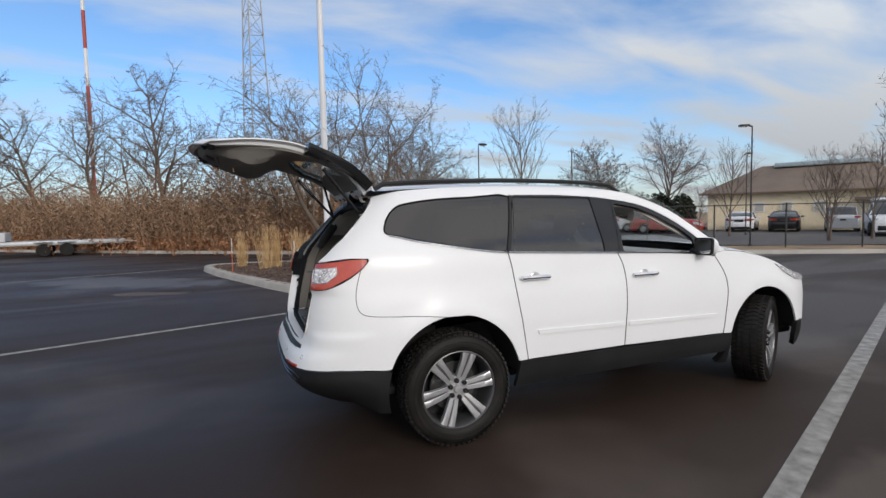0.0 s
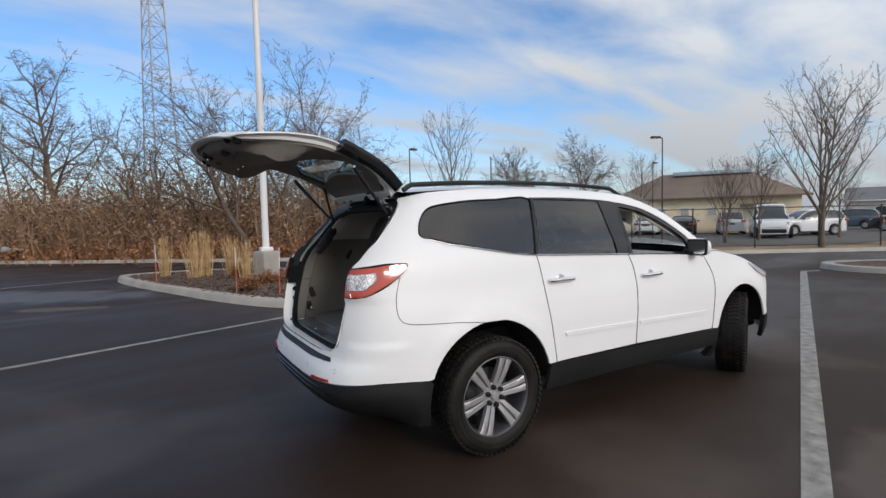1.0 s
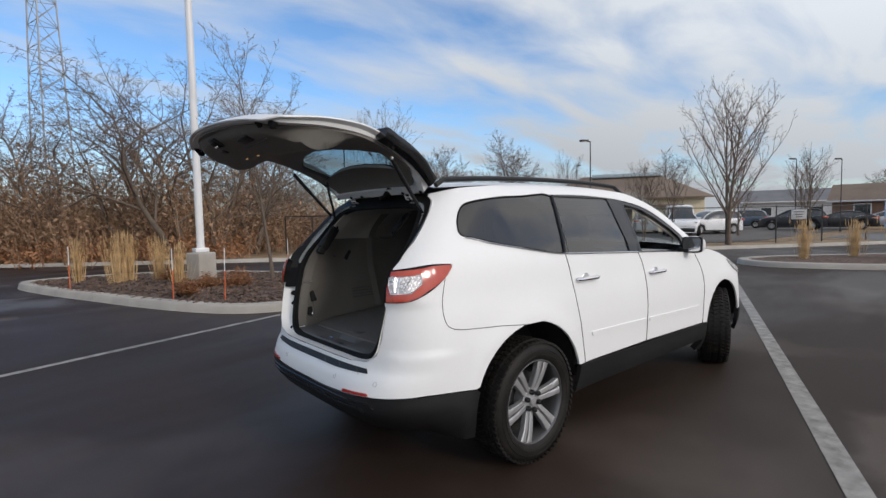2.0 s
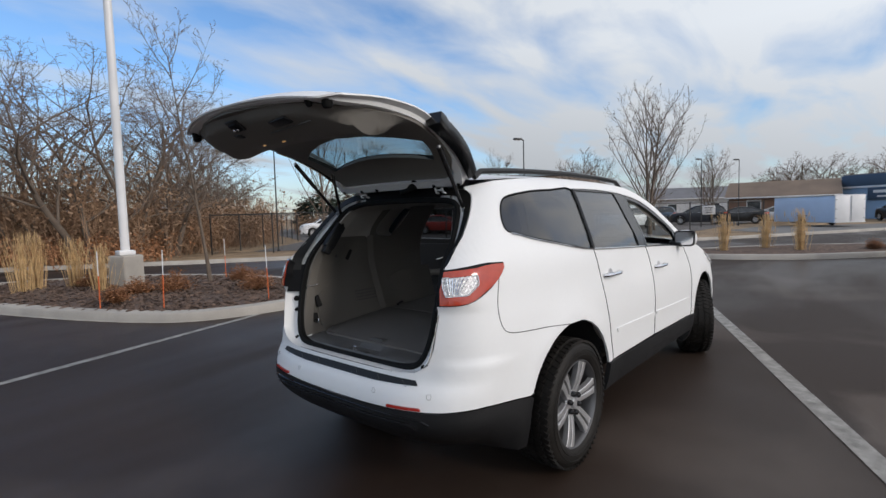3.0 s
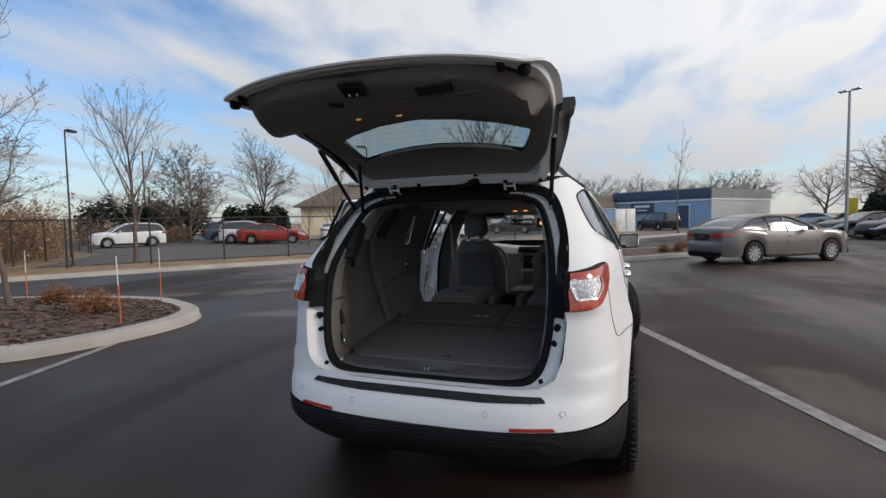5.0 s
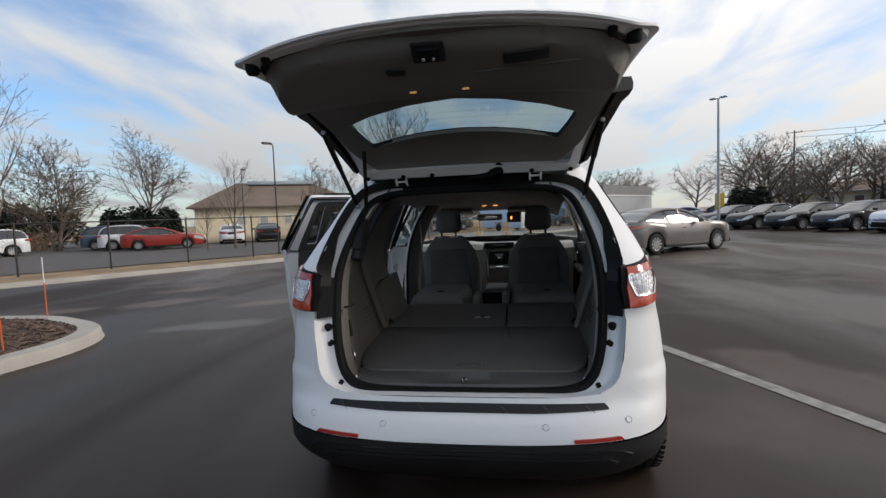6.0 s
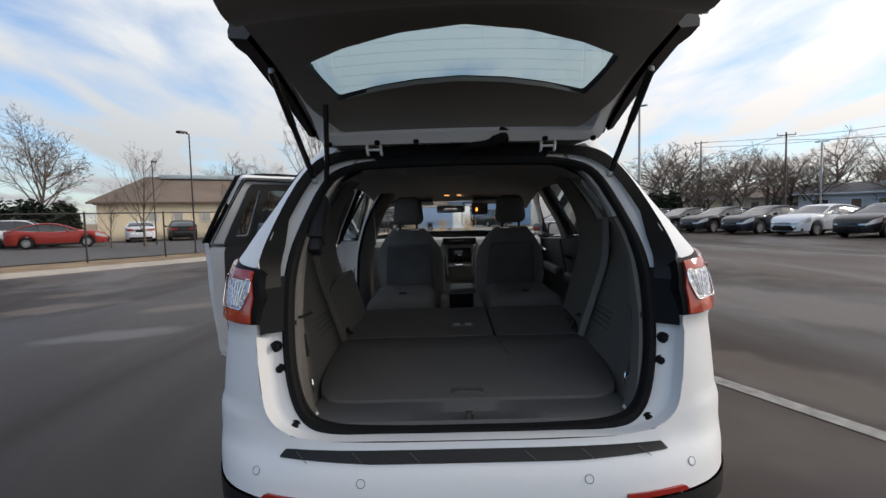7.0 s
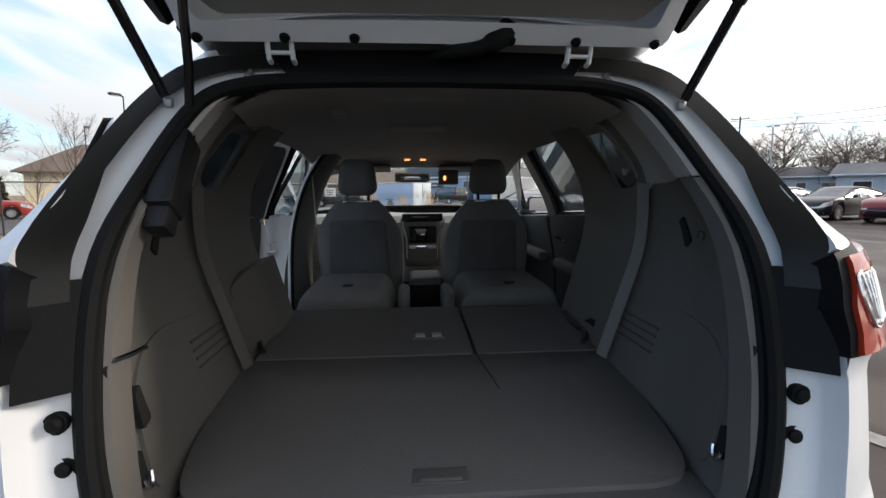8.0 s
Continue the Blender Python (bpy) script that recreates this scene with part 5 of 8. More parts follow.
# the brush goes on behind the fence, left of the lot
bank = []
for k in range(64):
    t = rg2.uniform(0, 1)
    out_ = 0.9 + 9.0 * rg2.random() ** 1.3
    x, y = (7.4 + 8.6 * t * 1.6, 19.9 + 6.3 * t * 1.6) if t < 0.62 else (16.0 + 4.5 * (t - 0.62) / 0.38, 26.2 + 12.0 * (t - 0.62) / 0.38)
    bank.append((x - 0.62 * out_, y + 0.78 * out_ + 0.8, 0.0, 1.5, rg2.uniform(0.6, 1.1)))
thicket("brush_bank", "dense brown leafless brush behind the side fence", bank, 34, 2.9, 3200, BRUSH_BROWN, 0.9, 1.5)
low = [(x, y - 1.6, z, sp, hs * 0.5) for x, y, z, sp, hs in spots if x < 9]
thicket("brush_leaves", "low dry leafy brush at the foot of the thicket", low, 32, 2.2, 5200, RUST_BUSH, 0.95, 1.4)
# ---- rear opening of the white car: jamb, seal, studs ----
# right half of the loops, from the bottom middle up to the top middle
SEAL_HALF = [(-0.885, 0.0, 0.716), (-0.885, -0.24, 0.717), (-0.880, -0.44, 0.728), (-0.866, -0.530, 0.772), (-0.837, -0.575, 0.89), (-0.797, -0.592, 1.07), (-0.738, -0.588, 1.24), (-0.620, -0.562, 1.385), (-0.505, -0.503, 1.535), (-0.460, -0.415, 1.585), (-0.450, -0.28, 1.598), (-0.450, 0.0, 1.602)]
JAMB_HALF = [(-0.958, 0.0, 0.722), (-0.955, -0.26, 0.722), (-0.940, -0.50, 0.724), (-0.928, -0.615, 0.780), (-0.905, -0.650, 0.90), (-0.868, -0.668, 1.07), (-0.812, -0.672, 1.24), (-0.660, -0.655, 1.395), (-0.505, -0.600, 1.560), (-0.430, -0.515, 1.643), (-0.415, -0.32, 1.662), (-0.410, 0.0, 1.668)]


def whole(half_):
    h = spline(half_, 5)
    return h + [(x, -y, z) for x, y, z in h[-2:0:-1]]


SEAL, JAMB = whole(SEAL_HALF), whole(JAMB_HALF)


def between(t, sink=0.0, base=JAMB):
    return [tuple(a[k] * (1 - t) + b[k] * t + (sink if k == 0 else 0) for k in range(3)) for a, b in zip(base, SEAL)]


# the painted step inside the body's edge, deepest low down
JAMB_IN = [(x + float(np.interp(z, [0.7, 1.07, 1.24, 1.40, 1.55], [0.034, 0.036, 0.030, 0.014, 0.0])), y * 0.993, z) for x, y, z in JAMB]


def loop_skin(rows):
    return skin([list(r) + [r[0]] for r in rows])


part("jamb", loop_skin([between(0.0), between(0.03, 0.006), between(0.08, 0.0, JAMB_IN), between(0.15, 0.008, JAMB_IN), between(0.40, 0.008, JAMB_IN), between(0.85, 0.004, JAMB_IN), between(1.0, 0.015), [(x + 0.05, y * 0.985, z) for x, y, z in between(1.0, 0.02)]]), WHITE, suv, "white painted tailgate opening")
part("seal", joined(tube(SEAL, 0.017, 8, True), tube([(x + 0.016, y * 0.982, 1.17 + (z - 1.17) * 0.983) for x, y, z in SEAL], 0.009, 8, True)), RUBBER, suv, "black rubber seal round the opening")
# black cover between the tail lamps and the seal, and the black gutter up the pillars
for sgn in (-1, 1):
    def pillar(t0, t1, i0, i1, lift):
        idx = range(i0, i1)
        a = between(t0, -lift)
        b = [between(t1(i) if callable(t1) else t1, -lift)[i] if i in idx else None for i in range(len(SEAL))]
        rows_ = [[(a[i][0] * (1 - q) + b[i][0] * q, (a[i][1] * (1 - q) + b[i][1] * q) * (1 if sgn < 0 else -1), a[i][2] * (1 - q) + b[i][2] * q) for i in idx] for q in (0, 0.5, 1)]
        return skin(rows_)
    n5 = 5
    part("pillar_cover", pillar(0.16, 0.96, 5 * n5 - 1, 6 * n5, 0.010), DEEP_BLACK, suv, "black plastic cover beside the tail lamp")
    part("gutter", pillar(0.0, lambda i: float(np.interp(i, [28, 30, 32, 33.5, 35, 37.5, 42, 50], [0.80, 0.70, 0.66, 0.56, 0.42, 0.44, 0.52, 0.62])), 6 * n5 - 2, 10 * n5, 0.012), PILLAR_BLACK, suv, "black gutter trim up the pillar")
    part("header_seal", pillar(-0.10, 1.0, 10 * n5 - 1, 11 * n5 + 1, 0.010), DEEP_BLACK, suv, "black rubber under the roof edge")
    for (x, y, z) in ((-0.838, 0.622, 0.986), (-0.842, 0.611, 0.914), (-0.884, 0.556, 0.744)):
        bm = lathe([(0.0, -0.007), (0.009, -0.006), (0.0125, -0.002), (0.0125, 0.004), (0.018, 0.004), (0.018, 0.02)], 14, axis="X")
        bmesh.ops.translate(bm, vec=(x, sgn * y, z), verts=bm.verts)
        part("bump_stop", flip(bm), RUBBER, suv, "round black rubber bump stop")

# ---- the raised tailgate ----
# stations from the hinge outwards: s, x, z of the outer skin, half width, bow of the middle towards the rear
GATE_X = smooth_tab([(0.0, -0.425), (0.22, -0.595), (0.45, -0.80), (0.68, -1.02), (0.90, -1.25), (1.06, -1.40), (1.14, -1.462)])
GATE_Z = smooth_tab([(0.0, 1.720), (0.22, 1.855), (0.45, 1.950), (0.68, 2.012), (0.90, 2.030), (1.06, 2.030), (1.14, 2.005)])
GATE_W = smooth_tab([(0.0, 0.565), (0.22, 0.605), (0.45, 0.640), (0.60, 0.660), (0.85, 0.672), (1.06, 0.665), (1.14, 0.635)])
GATE_D = smooth_tab([(0.0, 0.080), (0.04, 0.070), (0.10, 0.045), (0.45, 0.040), (0.66, 0.044), (0.8, 0.042), (1.05, 0.034), (1.14, 0.016)])


def gate_pt(s, q, depth=0.0):
    """s out from the hinge, q across from -1 (right) to 1 (left), depth below the outer skin."""
    x, z, w = GATE_X(s), GATE_Z(s), GATE_W(s)
    h = 0.02
    tx, tz = GATE_X(min(s + h, 1.14)) - GATE_X(max(s - h, 0)), GATE_Z(min(s + h, 1.14)) - GATE_Z(max(s - h, 0))
    ln = math.hypot(tx, tz)
    nx, nz = tz / ln, -tx / ln
    bow = 0.13 * (s / 1.14) ** 1.3
    arch_ = 0.035 * (1 - q * q) * (1 - 0.7 * s) * (1 - min(1.0, depth / 0.05) * max(0.0, 1 - s / 0.2))
    droop = 0.034 * q ** 4 * min(1.0, max(0.0, (s - 0.55) / 0.5)) ** 1.5
    return Vector((x - bow * (1 - q * q) - nx * depth, w * q, z + arch_ - droop - nz * depth))


gate = part("tailgate", panel(rounded([(0.0, -0.985), (0.0, 0.985), (0.55, 1.0), (1.06, 1.0), (1.14, 0.93), (1.14, -0.93), (1.06, -1.0), (0.55, -1.0)], 0.04, 3), lambda s, q: gate_pt(s, q), (-0.9, 0, 1.0), [rounded([(0.14, -0.80), (0.14, 0.80), (0.555, 0.82), (0.555, -0.82)], 0.05, 4)], (0.06, 0.12), 0), WHITE, suv, "raised white tailgate")
EDGE_LOOP = rounded([(0.0, -0.985), (0.0, 0.985), (0.55, 1.0), (1.06, 1.0), (1.14, 0.93), (1.14, -0.93), (1.06, -1.0), (0.55, -1.0)], 0.04, 3)
dense = []
for a, b in zip(EDGE_LOOP, EDGE_LOOP[1:] + EDGE_LOOP[:1]):
    k = max(1, int(math.hypot(b[0] - a[0], (b[1] - a[1]) * 0.6) / 0.06))
    dense += [(a[0] + (b[0] - a[0]) * i / k, a[1] + (b[1] - a[1]) * i / k) for i in range(k)]
G_IN = [(0.5 + (s - 0.5) * 0.975, q * 0.965) for s, q in dense]
IN2 = [(0.545 + (s - 0.545) * 0.90, q * 0.88) for s, q in dense]
rows = [[gate_pt(s, q, 0.0) for s, q in dense], [gate_pt(s, q * 1.003, 0.007) for s, q in dense], [gate_pt(s, q * 0.995, GATE_D(s) * 0.55) for s, q in G_IN], [gate_pt(s, q * 0.985, GATE_D(s)) for s, q in G_IN], [gate_pt(s, q, GATE_D(s) + 0.012) for s, q in IN2]]
part("gate_edge", loop_skin(rows), WHITE, gate, "white painted inner edge of the tailgate")
TRIM_OUT = rounded([(0.066, -0.79), (0.066, 0.79), (0.17, 0.910), (0.45, 0.945), (0.78, 0.940), (0.96, 0.895), (1.065, 0.75), (1.105, 0.45), (1.124, 0.0), (1.105, -0.45), (1.065, -0.75), (0.96, -0.895), (0.78, -0.940), (0.45, -0.945), (0.17, -0.910)], 0.05, 4)
WIN_IN = rounded([(0.255, 0.0), (0.246, 0.25), (0.226, 0.48), (0.195, 0.725), (0.285, 0.770), (0.388, 0.797), (0.445, 0.58), (0.495, 0.30), (0.522, 0.0), (0.495, -0.30), (0.445, -0.58), (0.388, -0.797), (0.285, -0.770), (0.195, -0.725), (0.226, -0.48), (0.246, -0.25)], 0.02, 3)


def rim_dist(s, q):
    """How far a place on the trim lies from its outline, in metres."""
    best = 9.0
    for (s0, q0), (s1, q1) in zip(TRIM_OUT, TRIM_OUT[1:] + TRIM_OUT[:1]):
        ax, ay, bx, by = s0, q0 * 0.66, s1, q1 * 0.66
        dx, dy = bx - ax, by - ay
        t = min(1.0, max(0.0, ((s - ax) * dx + (q * 0.66 - ay) * dy) / (dx * dx + dy * dy + 1e-9)))
        best = min(best, math.hypot(s - ax - t * dx, q * 0.66 - ay - t * dy))
    return best


def gate_inner(s, q, more=0.0):
    """The moulded inner trim: raised low down with a rounded border, dished round the window."""
    f = min(1.0, rim_dist(s, q) / 0.045)
    g = min(1.0, max(0.0, (1.135 - 0.05 * q * q - s) / 0.27))
    hump = 0.105 * (1 / (1 + math.exp(-(s - 0.70) / 0.035))) * f * f * (3 - 2 * f) * g ** 0.85
    return gate_pt(s, q, GATE_D(s) + 0.016 + hump + more)


part("gate_trim", panel(TRIM_OUT, gate_inner, (-0.9, 0, 4.0), [WIN_IN], (0.025, 0.045), 0.02), GATE_TRIM, gate, "grey moulded tailgate trim")
part("gate_glass", panel(rounded([(0.135, -0.81), (0.135, 0.81), (0.56, 0.83), (0.56, -0.83)], 0.05, 4), lambda s, q: gate_pt(s, q, 0.030), (-0.9, 0, 1.0), (), (0.06, 0.12), 0), GATE_GLASS, gate, "tinted rear window glass")
for k in range(6):
    s = 0.235 + 0.048 * k
    part("heater_line", tube([gate_pt(s, -0.72 + 1.44 * i / 12, 0.031) for i in range(13)], 0.0003, 4), TRIM_DARK, gate)
# window surround between skin and trim
part("window_reveal", loop_skin([[gate_pt(s, q, 0.031) for s, q in WIN_IN], [gate_inner(s, q) for s, q in WIN_IN]]), RUBBER, gate, "black window surround")
# black outer spoiler flanks
for sgn in (-1, 1):
    rows = []
    for i in range(12):
        s = 0.03 + 0.50 * i / 11
        w = 0.014 + 0.026 * math.sin(min(1, i / 8) * math.pi / 2) + (0.012 if i > 9 else 0)
        e = 1.0 + w / GATE_W(s)
        rows.append([gate_pt(s, sgn * 0.93, -0.012), gate_pt(s, sgn * e, -0.022), gate_pt(s, sgn * (e + 0.008), 0.010), gate_pt(s, sgn * e, 0.035), gate_pt(s, sgn * 0.985, 0.050)])
    part("spoiler_flank", flip(skin(rows, caps=True)), GLOSS_BLACK, gate, "gloss black spoiler side")
    # holes near the hinge
    for q in (0.30, 0.56, 0.88):
        c = gate_pt(0.012, sgn * q, GATE_D(0.012) * 0.9 + 0.003)
        bm = lathe([(0.0, 0.004), (0.010, 0.004), (0.012, -0.003)], 12, axis="Z")
        d = (gate_pt(0.012, q, 0.2) - gate_pt(0.012, q, 0.0)).normalized()
        bmesh.ops.transform(bm, matrix=Matrix.Translation(gate_pt(0.022, sgn * q, GATE_D(0.022) + 0.006)) @ d.to_track_quat("Z", "Y").to_matrix().to_4x4(), verts=bm.verts)
        part("hole_plug", flip(bm), RUBBER, gate, "round black plug")
    # corner rubber stops low on the gate
    for s, q, r in ((1.06, 0.885, 0.022), (1.105, 0.80, 0.014)):
        bm = lathe([(0.0, 0.026), (r * 0.7, 0.024), (r, 0.014), (r, -0.01)], 12, axis="Z")
        d = (gate_pt(s, sgn * q, 0.2) - gate_pt(s, sgn * q, 0.0)).normalized()
        bmesh.ops.transform(bm, matrix=Matrix.Translation(gate_pt(s, sgn * q, GATE_D(s) + 0.008)) @ d.to_track_quat("Z", "Y").to_matrix().to_4x4(), verts=bm.verts)
        part("rubber_stop", flip(bm), RUBBER, gate, "black rubber buffer")
    # hinge
    hx, hy, hz = -0.445, sgn * 0.335, 1.660
    bm = bmesh.new()
    for dy in (-0.026, 0.026):
        sweep(bm, [(hx - 0.026, hy + dy, hz + 0.022), (hx - 0.026, hy + dy, hz + 0.004), (hx - 0.016, hy + dy, hz - 0.020), (hx + 0.01, hy + dy, hz - 0.026)], 0.006, 6)
    sweep(bm, [(hx - 0.020, hy - 0.03, hz - 0.008), (hx - 0.020, hy + 0.03, hz - 0.008)], 0.005, 6)
    box(bm, (hx - 0.026, hy, hz + 0.024), (0.010, 0.075, 0.010), 0.002)
    part("hinge", bm, WHITE, gate, "white painted steel hinge")


def gate_box(name, s, q, ds, dq, depth, lift, material, label, bevel=0.008):
    """A block on the inner trim at s, q."""
    c = gate_inner(s, q, lift)
    ax = (gate_inner(s + 0.03, q) - gate_inner(s - 0.03, q)).normalized()
    ay = (gate_inner(s, q + 0.05) - gate_inner(s, q - 0.05)).normalized()
    az = ax.cross(ay).normalized()
    ay = az.cross(ax)
    m = Matrix((ax, ay, az)).transposed()
    return part(name, block((0, 0, 0), (ds, dq, depth), bevel), material, gate, label), Matrix.Translation(c) @ m.to_4x4()


for (name, s, q, ds, dq, depth, lift, material, label) in (
    ("latch_recess", 1.045, 0.0, 0.070, 0.098, 0.012, 0.004, BLACK_PLASTIC, "black latch recess"),
    ("latch", 1.045, 0.0, 0.048, 0.070, 0.020, 0.010, DEEP_BLACK, "steel tailgate latch"),
    ("pull_cup", 1.005, -0.42, 0.050, 0.135, 0.012, 0.001, BLACK_PLASTIC, "black recessed pull handle"),
    ("close_button", 0.972, 0.175, 0.035, 0.062, 0.012, 0.001, BLACK_PLASTIC, "black close button"),
    ("trim_ridge", 0.962, -0.42, 0.006, 0.32, 0.010, 0.001, TRIM_DARK, ""),
):
    ob, m = gate_box(name, s, q, ds, dq, depth, lift, material, label)
    ob.matrix_basis = m
for q in (-0.022, 0.022):
    ob, m = gate_box("latch_bolt", 1.04, q, 0.012, 0.012, 0.02, 0.016, CHROME, "bright bolt", 0.003)
    ob.matrix_basis = m
for q in (-0.13, 0.13):
    ob, m = gate_box("gate_lamp", 0.865, q, 0.008, 0.024, 0.006, 0.001, glowing("warm lamp glow", (1.0, 0.55, 0.22), 0.25), "small warm lamp in the trim", 0.003)
    ob.matrix_basis = m

# struts: one each side, and the drive rod on the left
strut_r = [(-0.520, -0.555, 1.535), (-0.77, -0.605, 1.845)]
strut_l = [(-0.520, 0.555, 1.535), (-0.80, 0.605, 1.860)]
for a, b in (strut_r, strut_l):
    a, b = Vector(a), Vector(b)
    mid = a.lerp(b, 0.55)
    st = part("gas_strut", joined(tube([a.lerp(b, 0.04), mid], 0.0105, 10), tube([mid, b], 0.0135, 10)), GLOSS_BLACK, suv, "black gas strut")
    for p in (a, b):
        part("ball_joint", block(p, (0.018, 0.020, 0.024), 0.007), GALV, st, "bright ball joint")
part("drive_rod", tube([(-0.50, 0.525, 1.44), (-0.545, 0.50, 1.60), (-0.60, 0.485, 1.80)], 0.010, 8), GLOSS_BLACK, suv, "black powered tailgate rod")
# wiring boot between roof and gate
part("wiring_boot", tube(spline([(-0.43, 0.0, 1.650), (-0.47, -0.03, 1.655), (-0.485, -0.10, 1.662), (-0.49, -0.15, 1.685), (-0.485, -0.17, 1.71)], 4), [0.012] * 5 + [0.016] * 5 + [0.024] * 7, 10), RUBBER, suv, "black rubber wiring boot")
# ---- inside the white car ----
OPEN_W = smooth_tab([(0.72, 0.50), (0.78, 0.535), (0.90, 0.560), (1.07, 0.575), (1.24, 0.570), (1.385, 0.545), (1.535, 0.485), (1.598, 0.40)])
CAB_W = smooth_tab([(0.72, 0.56), (0.86, 0.60), (1.05, 0.655), (1.24, 0.70), (1.35, 0.69), (1.50, 0.635), (1.58, 0.575), (1.63, 0.50)])
OPEN_X = smooth_tab([(0.72, -0.870), (0.90, -0.827), (1.07, -0.787), (1.24, -0.728), (1.385, -0.615), (1.535, -0.50), (1.64, -0.44)])


def cabin(x, z, sgn=-1, off=0.0):
    f = min(max((x - OPEN_X(z)) / 0.42, 0.0), 1.0)
    f = f * f * (3 - 2 * f)
    return Vector((x, sgn * (OPEN_W(z) * (1 - f) + CAB_W(z) * f - off), z))


SIDE = [*[(OPEN_X(z) + 0.004, z) for z in [0.735 + 0.88 * k / 16 for k in range(17)]], (-0.2, 1.625), (0.2, 1.63), (0.50, 1.63), (0.53, 1.55), (0.47, 1.32), (0.43, 1.10), (0.42, 0.735)]
Q_IN = rounded([(0.26, 1.575), (0.03, 1.568), (-0.050, 1.45), (-0.065, 1.39), (-0.02, 1.36), (0.11, 1.35)], 0.022, 4)
for sgn in (-1, 1):
    trim = part("side_trim", panel(SIDE, lambda x, z, s=sgn: cabin(x, z, s), (-0.2, sgn * 4, 1.1), [Q_IN], (0.05, 0.05), 0.010), TRIM_GREY, suv, "grey moulded cargo side trim")
    part("window_reveal", ring_between([cabin(x, z, sgn, -0.002) for x, z in Q_IN + Q_IN[:1]], [Vector((x + 0.24, sgn * (abs(body(x + 0.24, z)[1]) - 0.016), z)) for x, z in Q_IN + Q_IN[:1]], 2), TRIM_LIGHT, trim, "grey window reveal")
    # border strip that frames the opening
    for z0, z1, wide, stuff_, words in ((0.735, 1.372, 0.075, TRIM_GREY, "grey border of the cargo trim"), (1.376, 1.605, 0.110, TRIM_LIGHT, "pale upper border of the cargo trim")):
        edge_rows = [[cabin(OPEN_X(z) + d, z, sgn, o) for z in [z0 + (z1 - z0) * k / 14 for k in range(15)]] for d, o in ((0.0, -0.012), (0.012, 0.012), (wide, 0.018), (wide + 0.010, 0.003))]
        part("border_trim", skin(edge_rows), stuff_, trim, words)
    # lighter pillar cover beside the quarter window
    pill = rounded([(-0.575, 1.375), (-0.17, 1.365), (-0.135, 1.345), (-0.125, 1.42), (-0.055, 1.575), (-0.2, 1.605), (-0.42, 1.595), (-0.49, 1.52)], 0.012)
    part("pillar_trim", panel(pill, lambda x, z, s=sgn: cabin(x, z, s, 0.010), (-0.2, sgn * 4, 1.3), (), (0.05, 0.05), 0.02), TRIM_LIGHT, trim, "lighter grey pillar cover")
    # lower wheel-house cover with its crease
    low = rounded([(-0.70, 0.775), (-0.70, 0.98), (-0.62, 1.03), (-0.45, 1.035), (-0.20, 1.02), (0.05, 1.00), (0.05, 0.80)], 0.05)
    part("wheelhouse_cover", panel(low, lambda x, z, s=sgn: cabin(x, z, s, 0.005 + 0.004 * math.sin(math.pi * min(max((z - 0.75) / 0.3, 0), 1))), (-0.2, sgn * 4, 0.9), (), (0.05, 0.05), 0.02), TRIM_GREY, trim, "grey wheel house cover")
    # vents: three slots
    for k in range(4):
        c = [cabin(-0.34 + 0.22 * i / 6, 0.90 + 0.022 * k, sgn, 0.010) for i in range(7)]
        part("vent_slot", tube(c, 0.0035, 6), TRIM_DARK, trim)
    # coat hook, pockets and tie-down rings
    for x, z, w, h in ((-0.765, 1.035, 0.040, 0.055), (-0.735, 0.85, 0.040, 0.060)):
        pk = rounded([(x - w / 2, z - h / 2), (x - w / 2, z + h / 2), (x + w / 2, z + h / 2), (x + w / 2, z - h / 2)], 0.012)
        part("pocket", panel(pk, lambda a, b, s=sgn: cabin(a, b, s, 0.008), (-0.2, sgn * 4, 0.9), (), (0.05, 0.05), 0.01), SEAM, trim, "dark recessed pocket")
    ring = [cabin(-0.735 + 0.016 * math.cos(a), 0.845 + 0.030 * math.sin(a), sgn, 0.016) for a in [math.pi + 0.2 + k * (math.pi - 0.4) / 8 for k in range(9)]]
    part("tie_ring", tube(ring, 0.004, 6), CHROME, trim, "chrome tie-down ring")
    part("coat_hook", lathe([(0.0, 0.0)] + [(0.012, 0.0), (0.013, 0.006), (0.008, 0.010), (0.0, 0.010)], 12), TRIM_DARK, trim).matrix_basis = Matrix.Translation(cabin(-0.47, 1.235, sgn, 0.006))
    part("slot", panel(rounded([(-0.36, 1.21), (-0.31, 1.275), (-0.29, 1.26), (-0.335, 1.19)], 0.008), lambda a, b, s=sgn: cabin(a, b, s, 0.006), (-0.2, sgn * 4, 1.2), (), (0.05, 0.05), 0.008), SEAM, trim, "dark slot in the trim")
ARM = rounded([(0.03, 0.76), (0.03, 1.03), (0.16, 1.075), (0.455, 1.095), (0.455, 0.75)], 0.02)


def arm_face(x, z):
    f = min(1.0, max(0.0, (x - 0.03) / 0.25))
    return cabin(x, z, 1, 0.006 + 0.050 * f * f * (3 - 2 * f))


